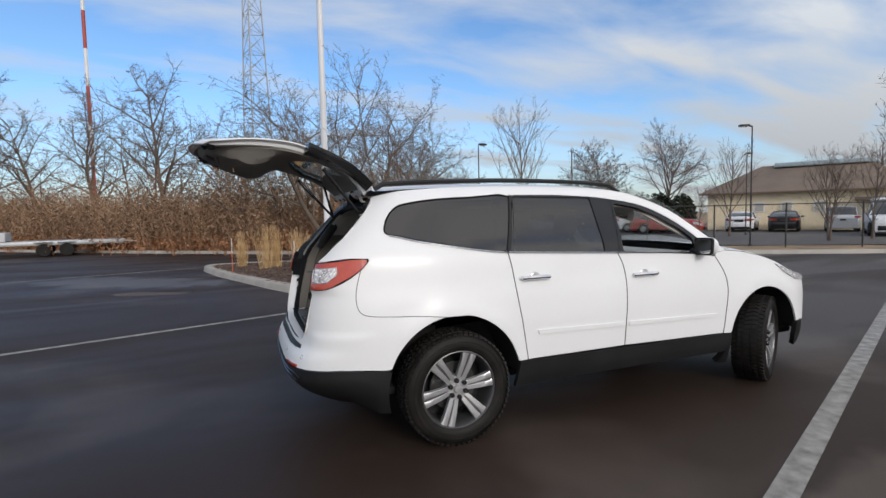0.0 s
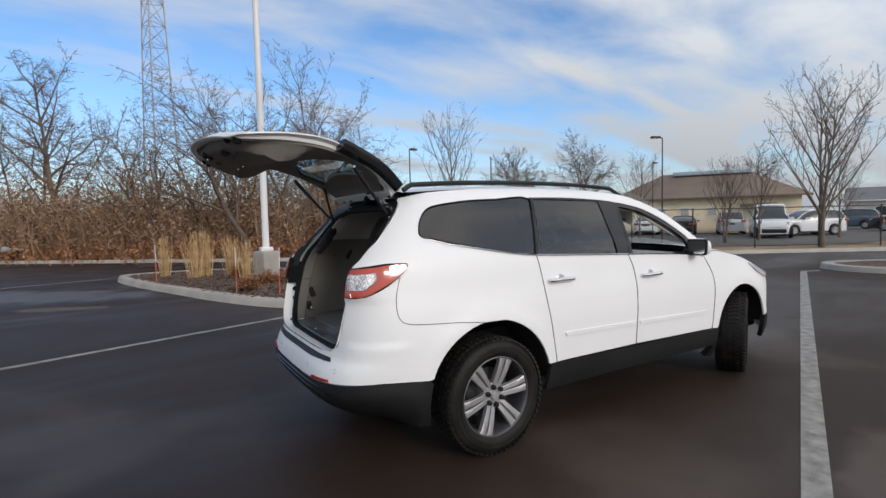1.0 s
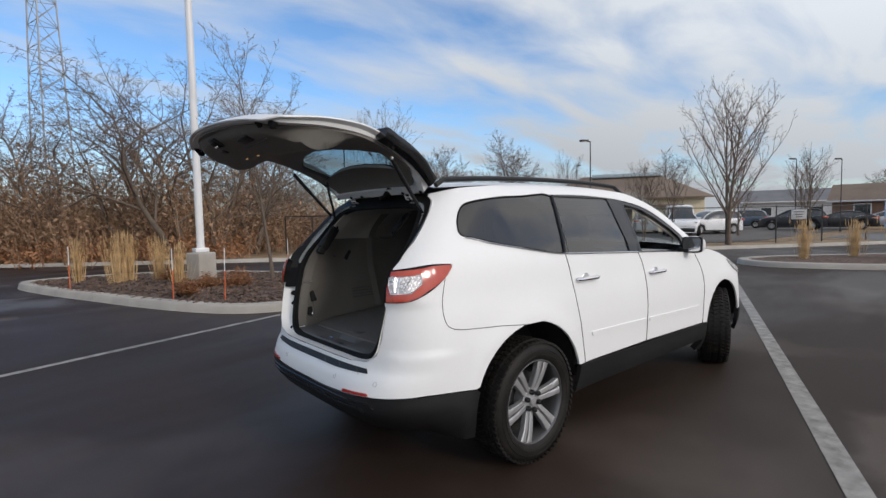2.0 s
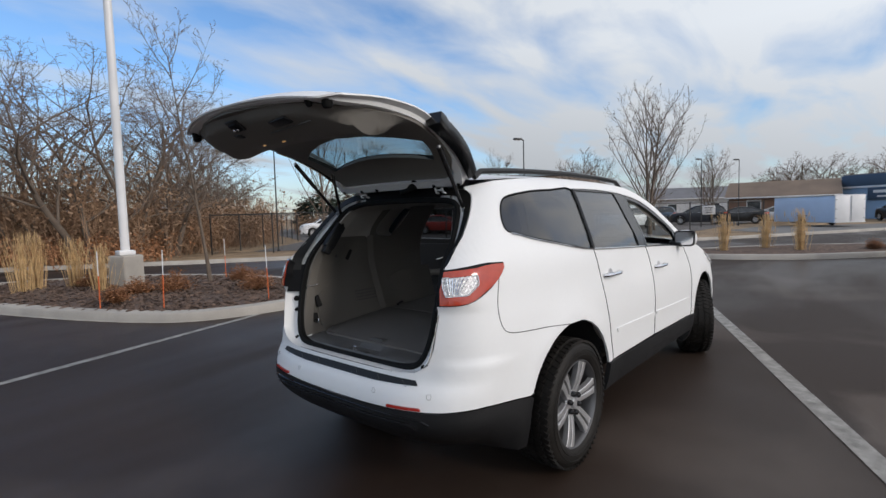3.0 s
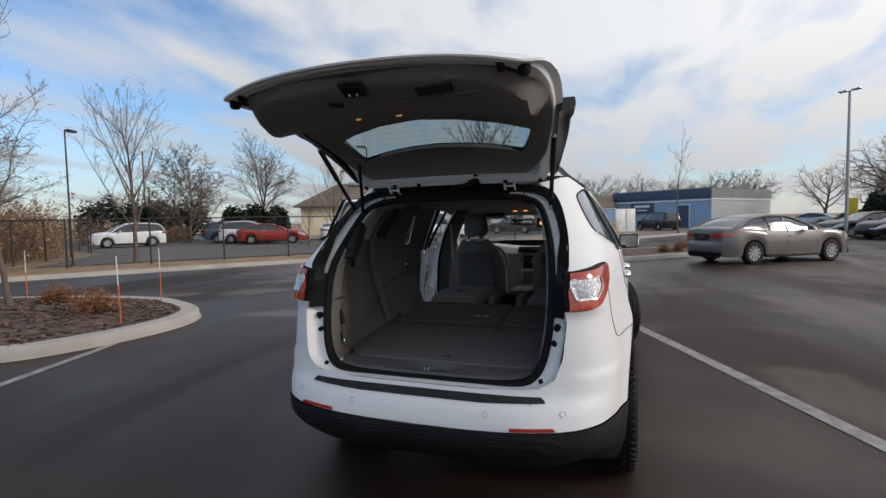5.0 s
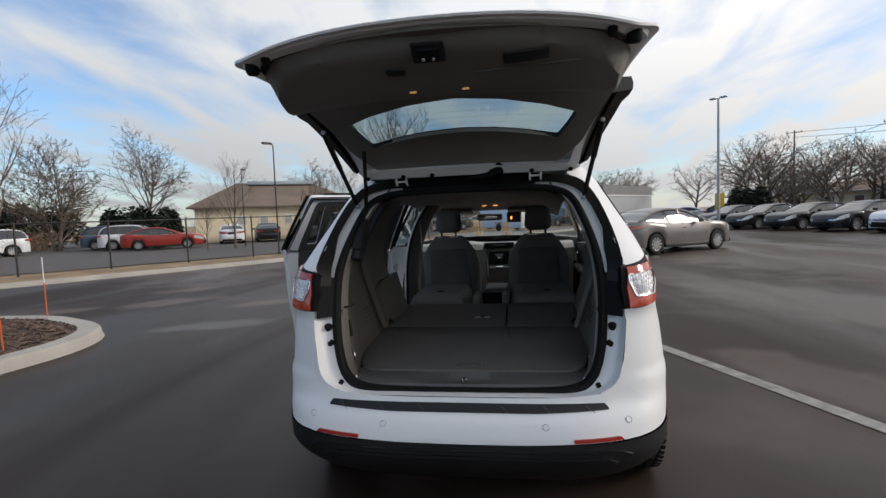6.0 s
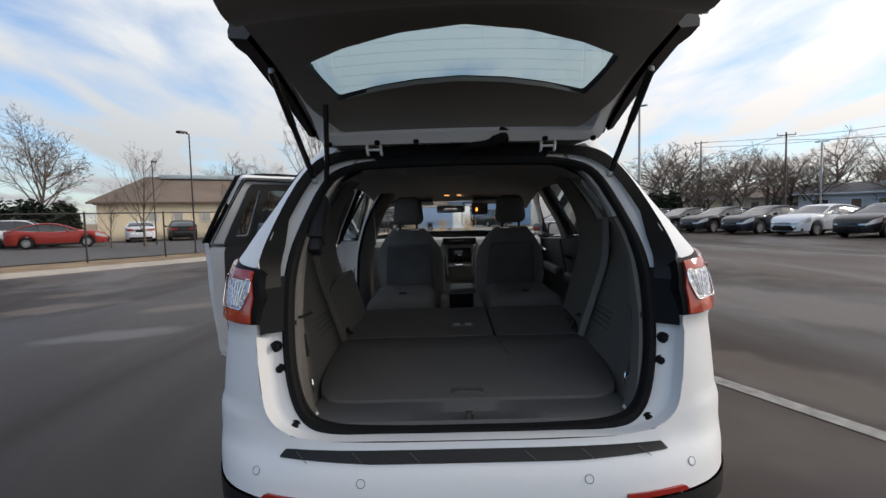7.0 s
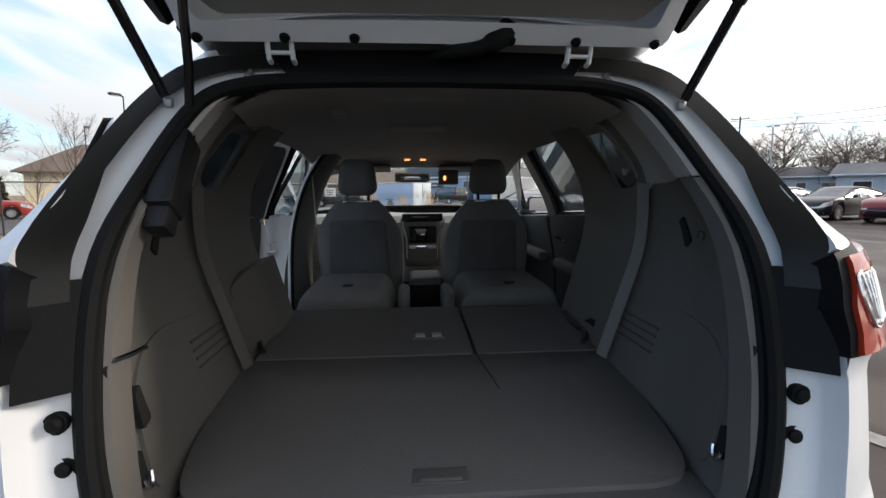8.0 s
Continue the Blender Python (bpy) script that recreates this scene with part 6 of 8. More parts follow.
part("rear_armrest", panel(ARM, arm_face, (-0.2, 4, 0.9), (), (0.06, 0.06), 0.09), TRIM_GREY, suv, "grey moulded armrest beside the folded seats")
hk = [cabin(-0.775, 1.065, 1, 0.010), cabin(-0.745, 1.068, 1, 0.030), cabin(-0.715, 1.072, 1, 0.045)]
part("bag_hook", tube(hk, 0.005, 6), CHROME, suv, "bright metal bag hook")
part("pocket", panel(rounded([(-0.715, 0.915), (-0.725, 0.985), (-0.70, 1.0), (-0.67, 0.92)], 0.01), lambda a, b: cabin(a, b, 1, 0.02), (-0.2, 4, 0.9), (), (0.05, 0.05), 0.01), SEAM, suv, "dark slot in the trim")
# drive unit cover and bracket hole of the powered gate, on the left pillar
part("drive_bracket", joined(block((-0.575, 0.530, 1.385), (0.075, 0.055, 0.19), 0.012, rot=Matrix.Rotation(radians(37), 3, "Y")), block((-0.625, 0.532, 1.315), (0.055, 0.045, 0.10), 0.010, rot=Matrix.Rotation(radians(30), 3, "Y"))), BLACK_PLASTIC, suv, "black bracket of the tailgate drive")

# headliner
rows = []
for i in range(23):
    x = -0.425 + (1.78 + 0.425) * i / 22
    hw = 0.46 + 0.16 * min(1, i / 7)
    zt = 1.613 + 0.03 * math.sin(min(1, i / 8) * math.pi / 2) - 0.135 * max(0.0, (x - 1.0) / 0.78) ** 1.6
    rows.append([(x, hw * q, zt - 0.075 * abs(q) ** 3.5) for q in [k / 10 - 1 for k in range(21)]])
liner = part("headliner", skin(rows), HEADLINER, suv, "grey cloth headliner")
for x, y, z in ((-0.02, 0.065, 1.637), (-0.02, -0.065, 1.637), (0.76, 0.05, 1.637), (0.76, -0.06, 1.637), (1.60, 0.05, 1.548), (1.60, -0.05, 1.548)):
    part("ceiling_lamp", block((x, y, z), (0.025, 0.036, 0.006), 0.002), glowing("amber lamp glow", (1.0, 0.45, 0.16), 1.1), liner, "small amber ceiling lamp")
part("belt_anchor", block((0.16, 0.29, 1.62), (0.10, 0.055, 0.03), 0.01), TRIM_LIGHT, liner, "grey belt anchor on the headliner")
for k in range(2):
    part("overhead_panel", block((-0.05 + 0.78 * k, 0.0, 1.640), (0.16, 0.26, 0.016), 0.006), TRIM_LIGHT, liner, "grey overhead console")
part("header", skin([[(1.78, 0.62 * q, 1.508 - 0.075 * abs(q) ** 3.5), (1.80, 0.62 * q, 1.66)] for q in [k / 10 - 1 for k in range(21)]]), HEADLINER, suv, "grey header over the windscreen")
for sgn in (-1, 1):
    part("sun_visor", block((1.70, sgn * 0.36, 1.500), (0.16, 0.40, 0.018), 0.006, rot=Matrix.Rotation(radians(10), 3, "Y")), TRIM_DARK, suv, "dark grey folded sun visor")
part("sun_visor_lamp", block((1.62, -0.215, 1.438), (0.02, 0.13, 0.095), 0.01), TRIM_DARK, suv, "dark overhead unit by the mirror")
part("amber_light", block((1.605, -0.190, 1.432), (0.012, 0.014, 0.028), 0.004), glowing("amber dash glow", (1.0, 0.38, 0.08), 2.2), suv, "small lit amber light")

# sill plate, cargo floor
sill_rows = []
for d, z in ((0.0, 0.737), (0.012, 0.762), (0.03, 0.770), (0.07, 0.771), (0.12, 0.771), (0.15, 0.771), (0.20, 0.772), (0.215, 0.764)):
    sill_rows.append([(-0.872 + d, 0.53 * q, z - 0.020 - 0.026 * math.exp(-((q * 0.53 - 0.0) / (0.20 - 0.35 * d)) ** 6) * (1 if 0.02 < d < 0.13 else 0)) for q in [k / 26 - 1 for k in range(53)]])
sill = part("sill_plate", skin(sill_rows), SILL_GREY, suv, "grey moulded cargo sill plate")
part("striker", tube([(-0.852, 0.016, 0.736), (-0.852, 0.016, 0.765), (-0.852, -0.004, 0.765), (-0.852, -0.004, 0.736)], 0.0045, 6), CHROME, sill, "chrome latch striker")
part("striker_base", block((-0.832, 0.005, 0.728), (0.06, 0.13, 0.008), 0.003), TRIM_DARK, sill)
part("floor_base", skin([[(-0.92, 0.56 * q, 0.70), (-0.6, 0.60 * q, 0.735), (0.55, 0.66 * q, 0.78)] for q in (-1, 0, 1)]), LINER, suv, "black floor base")


def slab(name, pts, z0, slope, thick, r, material, label, parent=suv):
    """A carpeted slab with rounded edges, rising forwards."""
    loop = rounded(pts, r, 5)
    c = np.mean(np.array(loop), axis=0)

    def z_at(x):
        return z0 + slope * (x + 0.7)

    rows_ = []
    for k, dz in ((1.0, -thick), (1.0, -0.006), (0.998, -0.002), (0.992, 0.0), (0.6, 0.0), (0.0008, 0.0)):
        rows_.append([(c[0] + (p[0] - c[0]) * k, c[1] + (p[1] - c[1]) * k, z_at(c[0] + (p[0] - c[0]) * k) + dz) for p in loop])
    return part(name, flip(loop_skin(rows_)), material, parent, label)


mat_ = slab("cargo_floor", [(-0.722, -0.43), (-0.722, 0.43), (-0.708, 0.482), (-0.672, 0.518), (-0.62, 0.540), (-0.50, 0.562), (-0.036, 0.60), (-0.036, -0.60), (-0.50, -0.562), (-0.62, -0.540), (-0.672, -0.518), (-0.708, -0.482)], 0.763, 0.07, 0.05, 0.02, CARPET, "dark grey carpeted cargo floor")
part("floor_handle", joined(block((-0.665, 0.004, 0.766), (0.055, 0.115, 0.006), 0.002), block((-0.680, 0.004, 0.770), (0.014, 0.085, 0.008), 0.003)), TRIM_DARK, mat_, "dark grey floor handle")
slab("folded_seat", [(-0.03, -0.155), (-0.03, 0.56), (0.50, 0.56), (0.50, -0.155)], 0.763, 0.07, 0.10, 0.014, CARPET, "folded carpeted third-row seat back")
slab("folded_seat", [(-0.03, -0.60), (-0.03, -0.165), (0.50, -0.165), (0.50, -0.60)], 0.763, 0.07, 0.10, 0.014, CARPET, "folded carpeted third-row seat back")
part("floor_seam", tube([(-0.04 - 0.05 * k, -0.160 - 0.006 * k, 0.7635 + 0.07 * (0.66 - 0.05 * k) + 0.0005) for k in range(6)], 0.0022, 4), SEAM, mat_, "dark seam in the carpet")
lt = part("seat_latch", block((0.135, -0.010, 0.823), (0.06, 0.115, 0.010), 0.004), TRIM_DARK, suv, "dark seat latch plate")
for y in (-0.040, 0.020):
    part("latch_button", block((0.133, y, 0.829), (0.04, 0.034, 0.006), 0.002), TRIM_LIGHT, lt)
for sgn in (-1, 1):
    part("floor_bracket", joined(block((0.30, sgn * 0.595, 0.831), (0.30, 0.05, 0.016), 0.006), tube(spline([(0.02, sgn * 0.545, 0.821), (0.12, sgn * 0.585, 0.829), (0.36, sgn * 0.59, 0.845)], 4), 0.010, 6)), BLACK_PLASTIC, suv, "black seat hinge bracket")
# rear-row belt straps hanging down both side walls
BELT = mat("grey woven belt", (0.235, 0.224, 0.205), 0.8, 0, 0.08, 8, 500, bump=0.2)
for sgn in (-1, 1):
    b0 = [cabin(-0.160, 1.365, sgn, 0.020), cabin(-0.162, 1.18, sgn, 0.030), cabin(-0.164, 0.99, sgn, 0.034), cabin(-0.155, 0.820, sgn, 0.036)]
    b1 = [p + Vector((0.048, -sgn * 0.012, 0.004)) for p in b0]
    rows = [spline([tuple(p) for p in b], 4) for b in (b0, b1)]
    part("seat_belt", skin([*rows, [Vector(p) + Vector((0.0015, sgn * 0.003, 0)) for p in rows[1]], [Vector(p) + Vector((0.0015, sgn * 0.003, 0)) for p in rows[0]]]), BELT if sgn < 0 else TRIM_GREY, suv, "grey seat belt strap")


def pad(c, s, r, taper=0.0, lean=0.0):
    """A soft upholstered block."""
    bm = block((0, 0, 0), s, r, 5)
    bmesh.ops.subdivide_edges(bm, edges=[e for e in bm.edges if e.calc_length() > 0.15], cuts=4, use_grid_fill=True)
    for v in bm.verts:
        h = v.co.z / s[2] + 0.5
        v.co.y *= 1 - taper * h
        v.co.x += lean * (v.co.z)
        v.co += Vector((0, 0, 0.006 * noise.noise(v.co * 9)))
    bmesh.ops.translate(bm, vec=c, verts=bm.verts)
    return bm


# second row folded forward
for y, w in ((0.362, 0.50), (-0.435, 0.54)):
    seat2 = part("middle_seat", pad((0.95, y, 0.806), (0.58, w, 0.17), 0.06, 0.22), SEAT_GREY, suv, "folded grey cloth middle-row seat")
    part("seat_knob", block((0.80, y - 0.01, 0.892), (0.05, 0.05, 0.012), 0.005), BLACK_PLASTIC, seat2)
    part("seat_frame", block((1.0, y, 0.66), (0.50, w * 0.9, 0.20), 0.03), LINER, seat2)
for y in (0.080, -0.140):
    part("arm_rest", pad((0.86, y, 0.805), (0.22, 0.058, 0.13), 0.025), SEAT_GREY, suv, "grey folded arm rest")

# front seats
for y in (0.335, -0.41):
    rows = []
    for i in range(13):
        t = i / 12
        z = 0.60 + 0.70 * t
        w = (0.235 + 0.02 * math.sin(t * math.pi)) * (1 - 0.50 * max(0, (t - 0.66) / 0.34) ** 1.8)
        x = 1.27 + 0.02 - 0.16 * (t - 0.4)
        th = 0.075 * (1 - 0.5 * t ** 4)
        ring = []
        for k in range(20):
            a = 2 * math.pi * k / 20
            c, s = math.cos(a), math.sin(a)
            ring.append((x + th + math.copysign(abs(c) ** 0.55, c) * th, y + math.copysign(abs(s) ** 0.5, s) * w, z))
        rows.append(ring)
    fs = part("front_seat", flip(skin(rows, True, True)), SEAT_GREY, suv, "grey cloth front seat")
    part("seat_pocket", pad((1.262, y, 0.905), (0.05, 0.39, 0.56), 0.024, 0.20, -0.24), SEAT_DARK, fs, "dark back panel with pocket")
    part("pocket_welt", tube([(1.240, y + 0.15 * q, 0.955 - 0.006 * (1 - q * q)) for q in (-1, -0.5, 0, 0.5, 1)], 0.004, 5), SEAT_GREY, fs, "pale welt of the seat pocket")
    part("head_rest_plate", block((1.205, y, 1.292), (0.020, 0.165, 0.012), 0.004), CHROME, fs, "bright head rest guide plate")
    part("head_rest", pad((1.240, y, 1.428), (0.12, 0.232, 0.205), 0.058, 0.18), SEAT_GREY, fs, "grey head rest")
    for dy in (-0.06, 0.06):
        part("head_rest_post", tube([(1.21, y + dy, 1.28), (1.225, y + dy, 1.36)], 0.0085, 8), GLOSS_BLACK, fs, "black head rest post")
    part("seat_cushion", pad((1.55, y, 0.62), (0.52, 0.50, 0.18), 0.06), SEAT_GREY, fs, "grey seat cushion")
part("seat_belt", skin([[(1.30, 0.60, 1.45), (1.28, 0.585, 1.15), (1.3, 0.575, 0.75)], [(1.34, 0.60, 1.45), (1.33, 0.585, 1.15), (1.34, 0.575, 0.75)]]), TRIM_LIGHT, suv, "tan seat belt strap")

# dashboard and console
rows = []
for i in range(21):
    q = i / 10 - 1
    hump = 0.03 * math.exp(-((q * 0.78 - 0.38) / 0.18) ** 2)
    bow = 0.10 * (1 - q * q)
    rows.append([(2.42 + bow, 0.78 * q, 1.16), (2.15 + bow * 0.4, 0.78 * q, 1.185 + hump), (2.03 + bow * 0.2, 0.78 * q, 1.165 + hump), (1.99 + bow * 0.2, 0.78 * q, 1.12), (2.03, 0.78 * q, 1.04), (2.06, 0.78 * q, 0.90), (2.15, 0.78 * q, 0.66)])
dash = part("dashboard", flip(skin(rows)), TRIM_LIGHT, suv, "grey dashboard")
part("centre_console_panel", block((2.03, -0.055, 0.98), (0.08, 0.27, 0.36), 0.02), TRIM_GREY, dash, "grey centre stack")
part("screen", block((1.988, -0.055, 1.035), (0.012, 0.20, 0.125), 0.008), SCREEN, dash, "dark touch screen")
part("badge", block((1.980, -0.055, 1.035), (0.004, 0.035, 0.012), 0.001), CHROME, dash, "small pale emblem on the screen")
part("vent", block((1.985, -0.055, 1.160), (0.03, 0.30, 0.062), 0.026), GLOSS_BLACK, dash, "black centre air vents")
for sgn in (-1, 1):
    part("dash_strip", tube([(1.975, -0.055 + sgn * 0.155, 1.150), (1.970, -0.055 + sgn * 0.118, 1.02), (1.975, -0.055 + sgn * 0.108, 0.86)], 0.009, 8), CHROME, dash, "bright strip beside the centre stack")
part("switch_row", block((1.984, -0.055, 0.945), (0.012, 0.20, 0.03), 0.004), CHROME, dash, "bright row of switches")
part("console", joined(pad((1.37, -0.05, 0.73), (0.32, 0.20, 0.24), 0.03)), TRIM_DARK, suv, "grey centre console")
part("console_back", block((1.19, -0.03, 0.64), (0.04, 0.19, 0.36), 0.012), DEEP_BLACK, suv, "black rear of the centre console")
wheel_ring = [(1.80 + 0.06 * math.sin(a), 0.36 + 0.185 * math.cos(a), 1.03 + 0.175 * math.sin(a)) for a in [2 * math.pi * k / 28 for k in range(28)]]
part("steering_wheel", joined(tube(wheel_ring, 0.015, 8, True), block((1.80, 0.36, 1.02), (0.05, 0.14, 0.09), 0.02), block((1.81, 0.36, 1.03), (0.03, 0.36, 0.03), 0.01)), TRIM_DARK, suv, "dark steering wheel")
part("rear_mirror", pad((1.80, 0.015, 1.445), (0.035, 0.24, 0.065), 0.016), TRIM_DARK, suv, "dark interior mirror")
part("rear_mirror_glass", block((1.779, 0.015, 1.446), (0.004, 0.215, 0.046), 0.001), CHROME, suv, "interior mirror glass")

# inner faces of the closed doors, pillars and door jambs
R_SEAT_TRIM = [(0.47, 0.60), (0.45, 1.24), (1.36, 1.195), (1.39, 0.60)]
F_TRIM = [(1.44, 0.60), (1.41, 1.195), (2.3, 1.15), (2.40, 0.60)]


def in_face(off, sgn):
    return lambda u, z: Vector((body(u, z)[0], sgn * (abs(body(u, z)[1]) - off), z))


def door_trim(outline, sgn, parent, arm, label="dark grey moulded door trim"):
    tr = part("door_trim", panel(rounded(outline, 0.05), in_face(0.085, sgn), (1.3, sgn * 4, 0.9), (), (0.08, 0.08), 0.06), DOOR_DARK, parent, label)
    x0, x1 = arm
    holder = tr if parent is suv else parent
    y = HALF(0.9) - 0.12
    part("arm_rest", block(((x0 + x1) / 2, sgn * y, 0.93), (x1 - x0, 0.07, 0.06), 0.02), TRIM_GREY, holder, "grey arm rest")
    part("door_pull", tube([(x1 - 0.12, sgn * (y - 0.0), 1.06), (x1 - 0.06, sgn * (y - 0.03), 1.08), (x1, sgn * (y - 0.0), 1.07)], 0.010, 6), CHROME, holder, "chrome inner door pull")
    return tr


door_trim(R_SEAT_TRIM, -1, suv, (0.6, 1.2))
door_trim(F_TRIM, -1, suv, (1.5, 2.1))
door_trim(F_TRIM, 1, suv, (1.5, 2.1))
for sgn in (-1,):
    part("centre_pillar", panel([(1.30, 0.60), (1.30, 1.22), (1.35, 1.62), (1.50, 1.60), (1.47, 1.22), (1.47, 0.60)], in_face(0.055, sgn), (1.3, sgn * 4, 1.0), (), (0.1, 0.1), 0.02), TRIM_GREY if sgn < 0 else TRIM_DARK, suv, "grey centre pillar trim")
for sgn in (-1, 1):
    part("rear_pillar", panel([(0.36, 0.75), (0.36, 1.22), (0.44, 1.62), (0.60, 1.62), (0.50, 1.26), (0.475, 1.0), (0.52, 0.62)], in_face(0.065, sgn), (1.3, sgn * 4, 1.0), (), (0.1, 0.1), 0.05), TRIM_LIGHT, suv, "grey rear pillar trim")
    part("roof_side_trim", panel([(0.42, 1.60), (0.5, 1.665), (1.5, 1.64), (1.75, 1.60), (2.3, 1.28), (2.2, 1.27), (1.70, 1.55), (1.45, 1.575)], in_face(0.045, sgn), (1.3, sgn * 4, 1.0), (), (0.1, 0.1), 0.012), TRIM_LIGHT, suv, "grey roof side trim")
# left centre pillar with its white flange beside the open doorway
flange = [Vector(p) for p in spline([(1.31, 0.755, 0.56), (1.30, 0.742, 0.98), (1.30, 0.712, 1.20), (1.31, 0.640, 1.41), (1.34, 0.540, 1.575)], 5)]
part("pillar_flange", tube(flange, 0.011, 8), WHITE, suv, "white painted door flange of the centre pillar")
part("pillar_seal", tube([p + Vector((-0.004, -0.014, 0)) for p in flange], 0.010, 8), RUBBER, suv, "black rubber door seal")
# this left pillar trim takes a darker grey than the right one
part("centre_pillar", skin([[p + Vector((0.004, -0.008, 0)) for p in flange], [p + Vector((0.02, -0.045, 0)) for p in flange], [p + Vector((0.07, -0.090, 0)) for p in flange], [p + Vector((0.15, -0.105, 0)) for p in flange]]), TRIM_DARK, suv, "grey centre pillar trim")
for z in (0.78, 1.0):
    part("door_hinge", joined(block((1.36, 0.86, z), (0.05, 0.05, 0.012), 0.003), block((1.36, 0.86, z + 0.05), (0.05, 0.05, 0.012), 0.003), tube([(1.35, 0.875, z - 0.015), (1.35, 0.875, z + 0.065)], 0.009, 8)), WHITE, suv, "white door hinge")
# painted jambs of the open left doorway
for edge, d in ((REAR_EDGE, 1), (MID_EDGE, -1)):
    pts = [left(u, z) for u, z in edge]
    rows = [pts, [p + Vector((d * 0.012, -0.02, 0)) for p in pts], [p + Vector((d * 0.030, -0.055, 0)) for p in pts], [p + Vector((d * 0.012, -0.085, 0)) for p in pts]] + ([[p + Vector((-0.02, -0.15 - 0.04 * max(0, p.z - 0.9), 0)) for p in pts]] if d < 0 else [])
    part("door_jamb", skin(rows), WHITE, suv, "white painted door jamb")
top_pts = [left(u, z) for u, z in DOOR_TOP[:18]]
part("door_jamb", skin([top_pts, [p + Vector((0, -0.03, -0.02)) for p in top_pts], [p + Vector((0, -0.06, -0.015)) for p in top_pts]]), WHITE, suv, "white painted door head")
part("door_sill", skin([[(0.5, 0.955, 0.51), (1.42, 0.957, 0.51)], [(0.5, 0.93, 0.535), (1.42, 0.93, 0.535)], [(0.5, 0.78, 0.53), (1.42, 0.78, 0.53)], [(0.5, 0.74, 0.44), (1.42, 0.74, 0.44)]]), WHITE, suv, "white painted door sill")
part("cabin_floor", block((1.45, 0, 0.43), (2.0, 1.50, 0.05), 0.02), CARPET, suv, "dark carpeted cabin floor")
part("seat_riser", block((0.55, 0, 0.60), (0.12, 1.25, 0.32), 0.03), LINER, suv, "black riser behind the middle row")
part("jamb_plate", joined(block((0.505, 0.90, 1.02), (0.03, 0.03, 0.06), 0.006), tube([(0.53, 0.90, 0.99), (0.56, 0.90, 1.0), (0.56, 0.90, 1.04), (0.53, 0.90, 1.05)], 0.006, 6)), GALV, suv, "bright door lock striker")

# the open left rear door, hinged at the centre pillar
HINGE = Vector((1.40, 0.93, 0))
door_l = part("door", panel(REAR_DOOR, left, MID, (), (0.09, 0.06)), WHITE, suv, "open white rear door")
swing = Matrix.Translation(HINGE) @ Matrix.Rotation(radians(-44.8), 4, "Z") @ Matrix.Translation(-HINGE)
door_l.matrix_basis = swing
part("window_frame", panel(R_FRAME, inset(left, 0.006), MID, [R_GLASS], (0.1, 0.1), 0.05), GLOSS_BLACK, door_l, "black door window frame")
part("door_glass", panel(R_GLASS, inset(left, 0.018), MID, (), (0.1, 0.1), 0), TINT_LIGHT, door_l, "dark tinted door window")
part("frame_edge", tube([left(u, z) for u, z in [REAR_EDGE[-1], (0.50, 1.46), (0.572, 1.655), *DOOR_TOP[2:9], (1.47, 1.632)]], 0.014, 6), RUBBER, door_l, "black rubber edge of the door frame")
INNER_DOOR = [(a, b) for a, b in rounded([(0.50, 0.545), (0.455, 1.13), (0.44, 1.230), (1.38, 1.165), (1.40, 0.99), (1.38, 0.545)], 0.03)]
part("door_inner", panel(INNER_DOOR, in_face(0.075, 1), (1.3, 4, 0.9), (), (0.08, 0.08), 0), WHITE, door_l, "white painted inner door shell")
ri = [left(u, z) for u, z in REAR_EDGE]
part("door_edge", skin([ri, [p + Vector((0.0, -0.075, 0)) for p in ri]]), WHITE, door_l, "white door edge")
door_trim(rounded([(0.56, 0.60), (0.53, 1.238), (1.34, 1.205), (1.34, 0.60)], 0.05), 1, door_l, (0.65, 1.2))
WIN_HOLES = [rounded([(0.735, 1.285), (0.765, 1.575), (1.245, 1.568), (1.235, 1.255)], 0.03), rounded([(0.605, 1.285), (0.665, 1.57), (0.722, 1.575), (0.695, 1.285)], 0.02)]
part("frame_shell", panel(rounded([(0.452, 1.225), (0.585, 1.652), (0.95, 1.652), (1.29, 1.637), (1.455, 1.612), (1.385, 1.19)], 0.03), in_face(0.046, 1), (1.3, 4, 1.4), WIN_HOLES, (0.1, 0.1), 0.03), WHITE, door_l, "white painted window surround")
part("inner_frame", panel(rounded([(0.535, 1.23), (0.645, 1.610), (0.95, 1.612), (1.29, 1.600), (1.430, 1.590), (1.370, 1.19)], 0.03), in_face(0.053, 1), (1.3, 4, 1.4), WIN_HOLES, (0.1, 0.1), 0.02), DOOR_DARK, door_l, "charcoal inner window frame")
x, y, z = body(0.63, 1.082)
part("handle", tube(spline([(x - 0.112, -y + 0.004, z), (x - 0.05, -y + 0.04, z), (x + 0.05, -y + 0.04, z), (x + 0.112, -y + 0.004, z)], 4), 0.015, 8), CHROME, door_l, "chrome door handle")
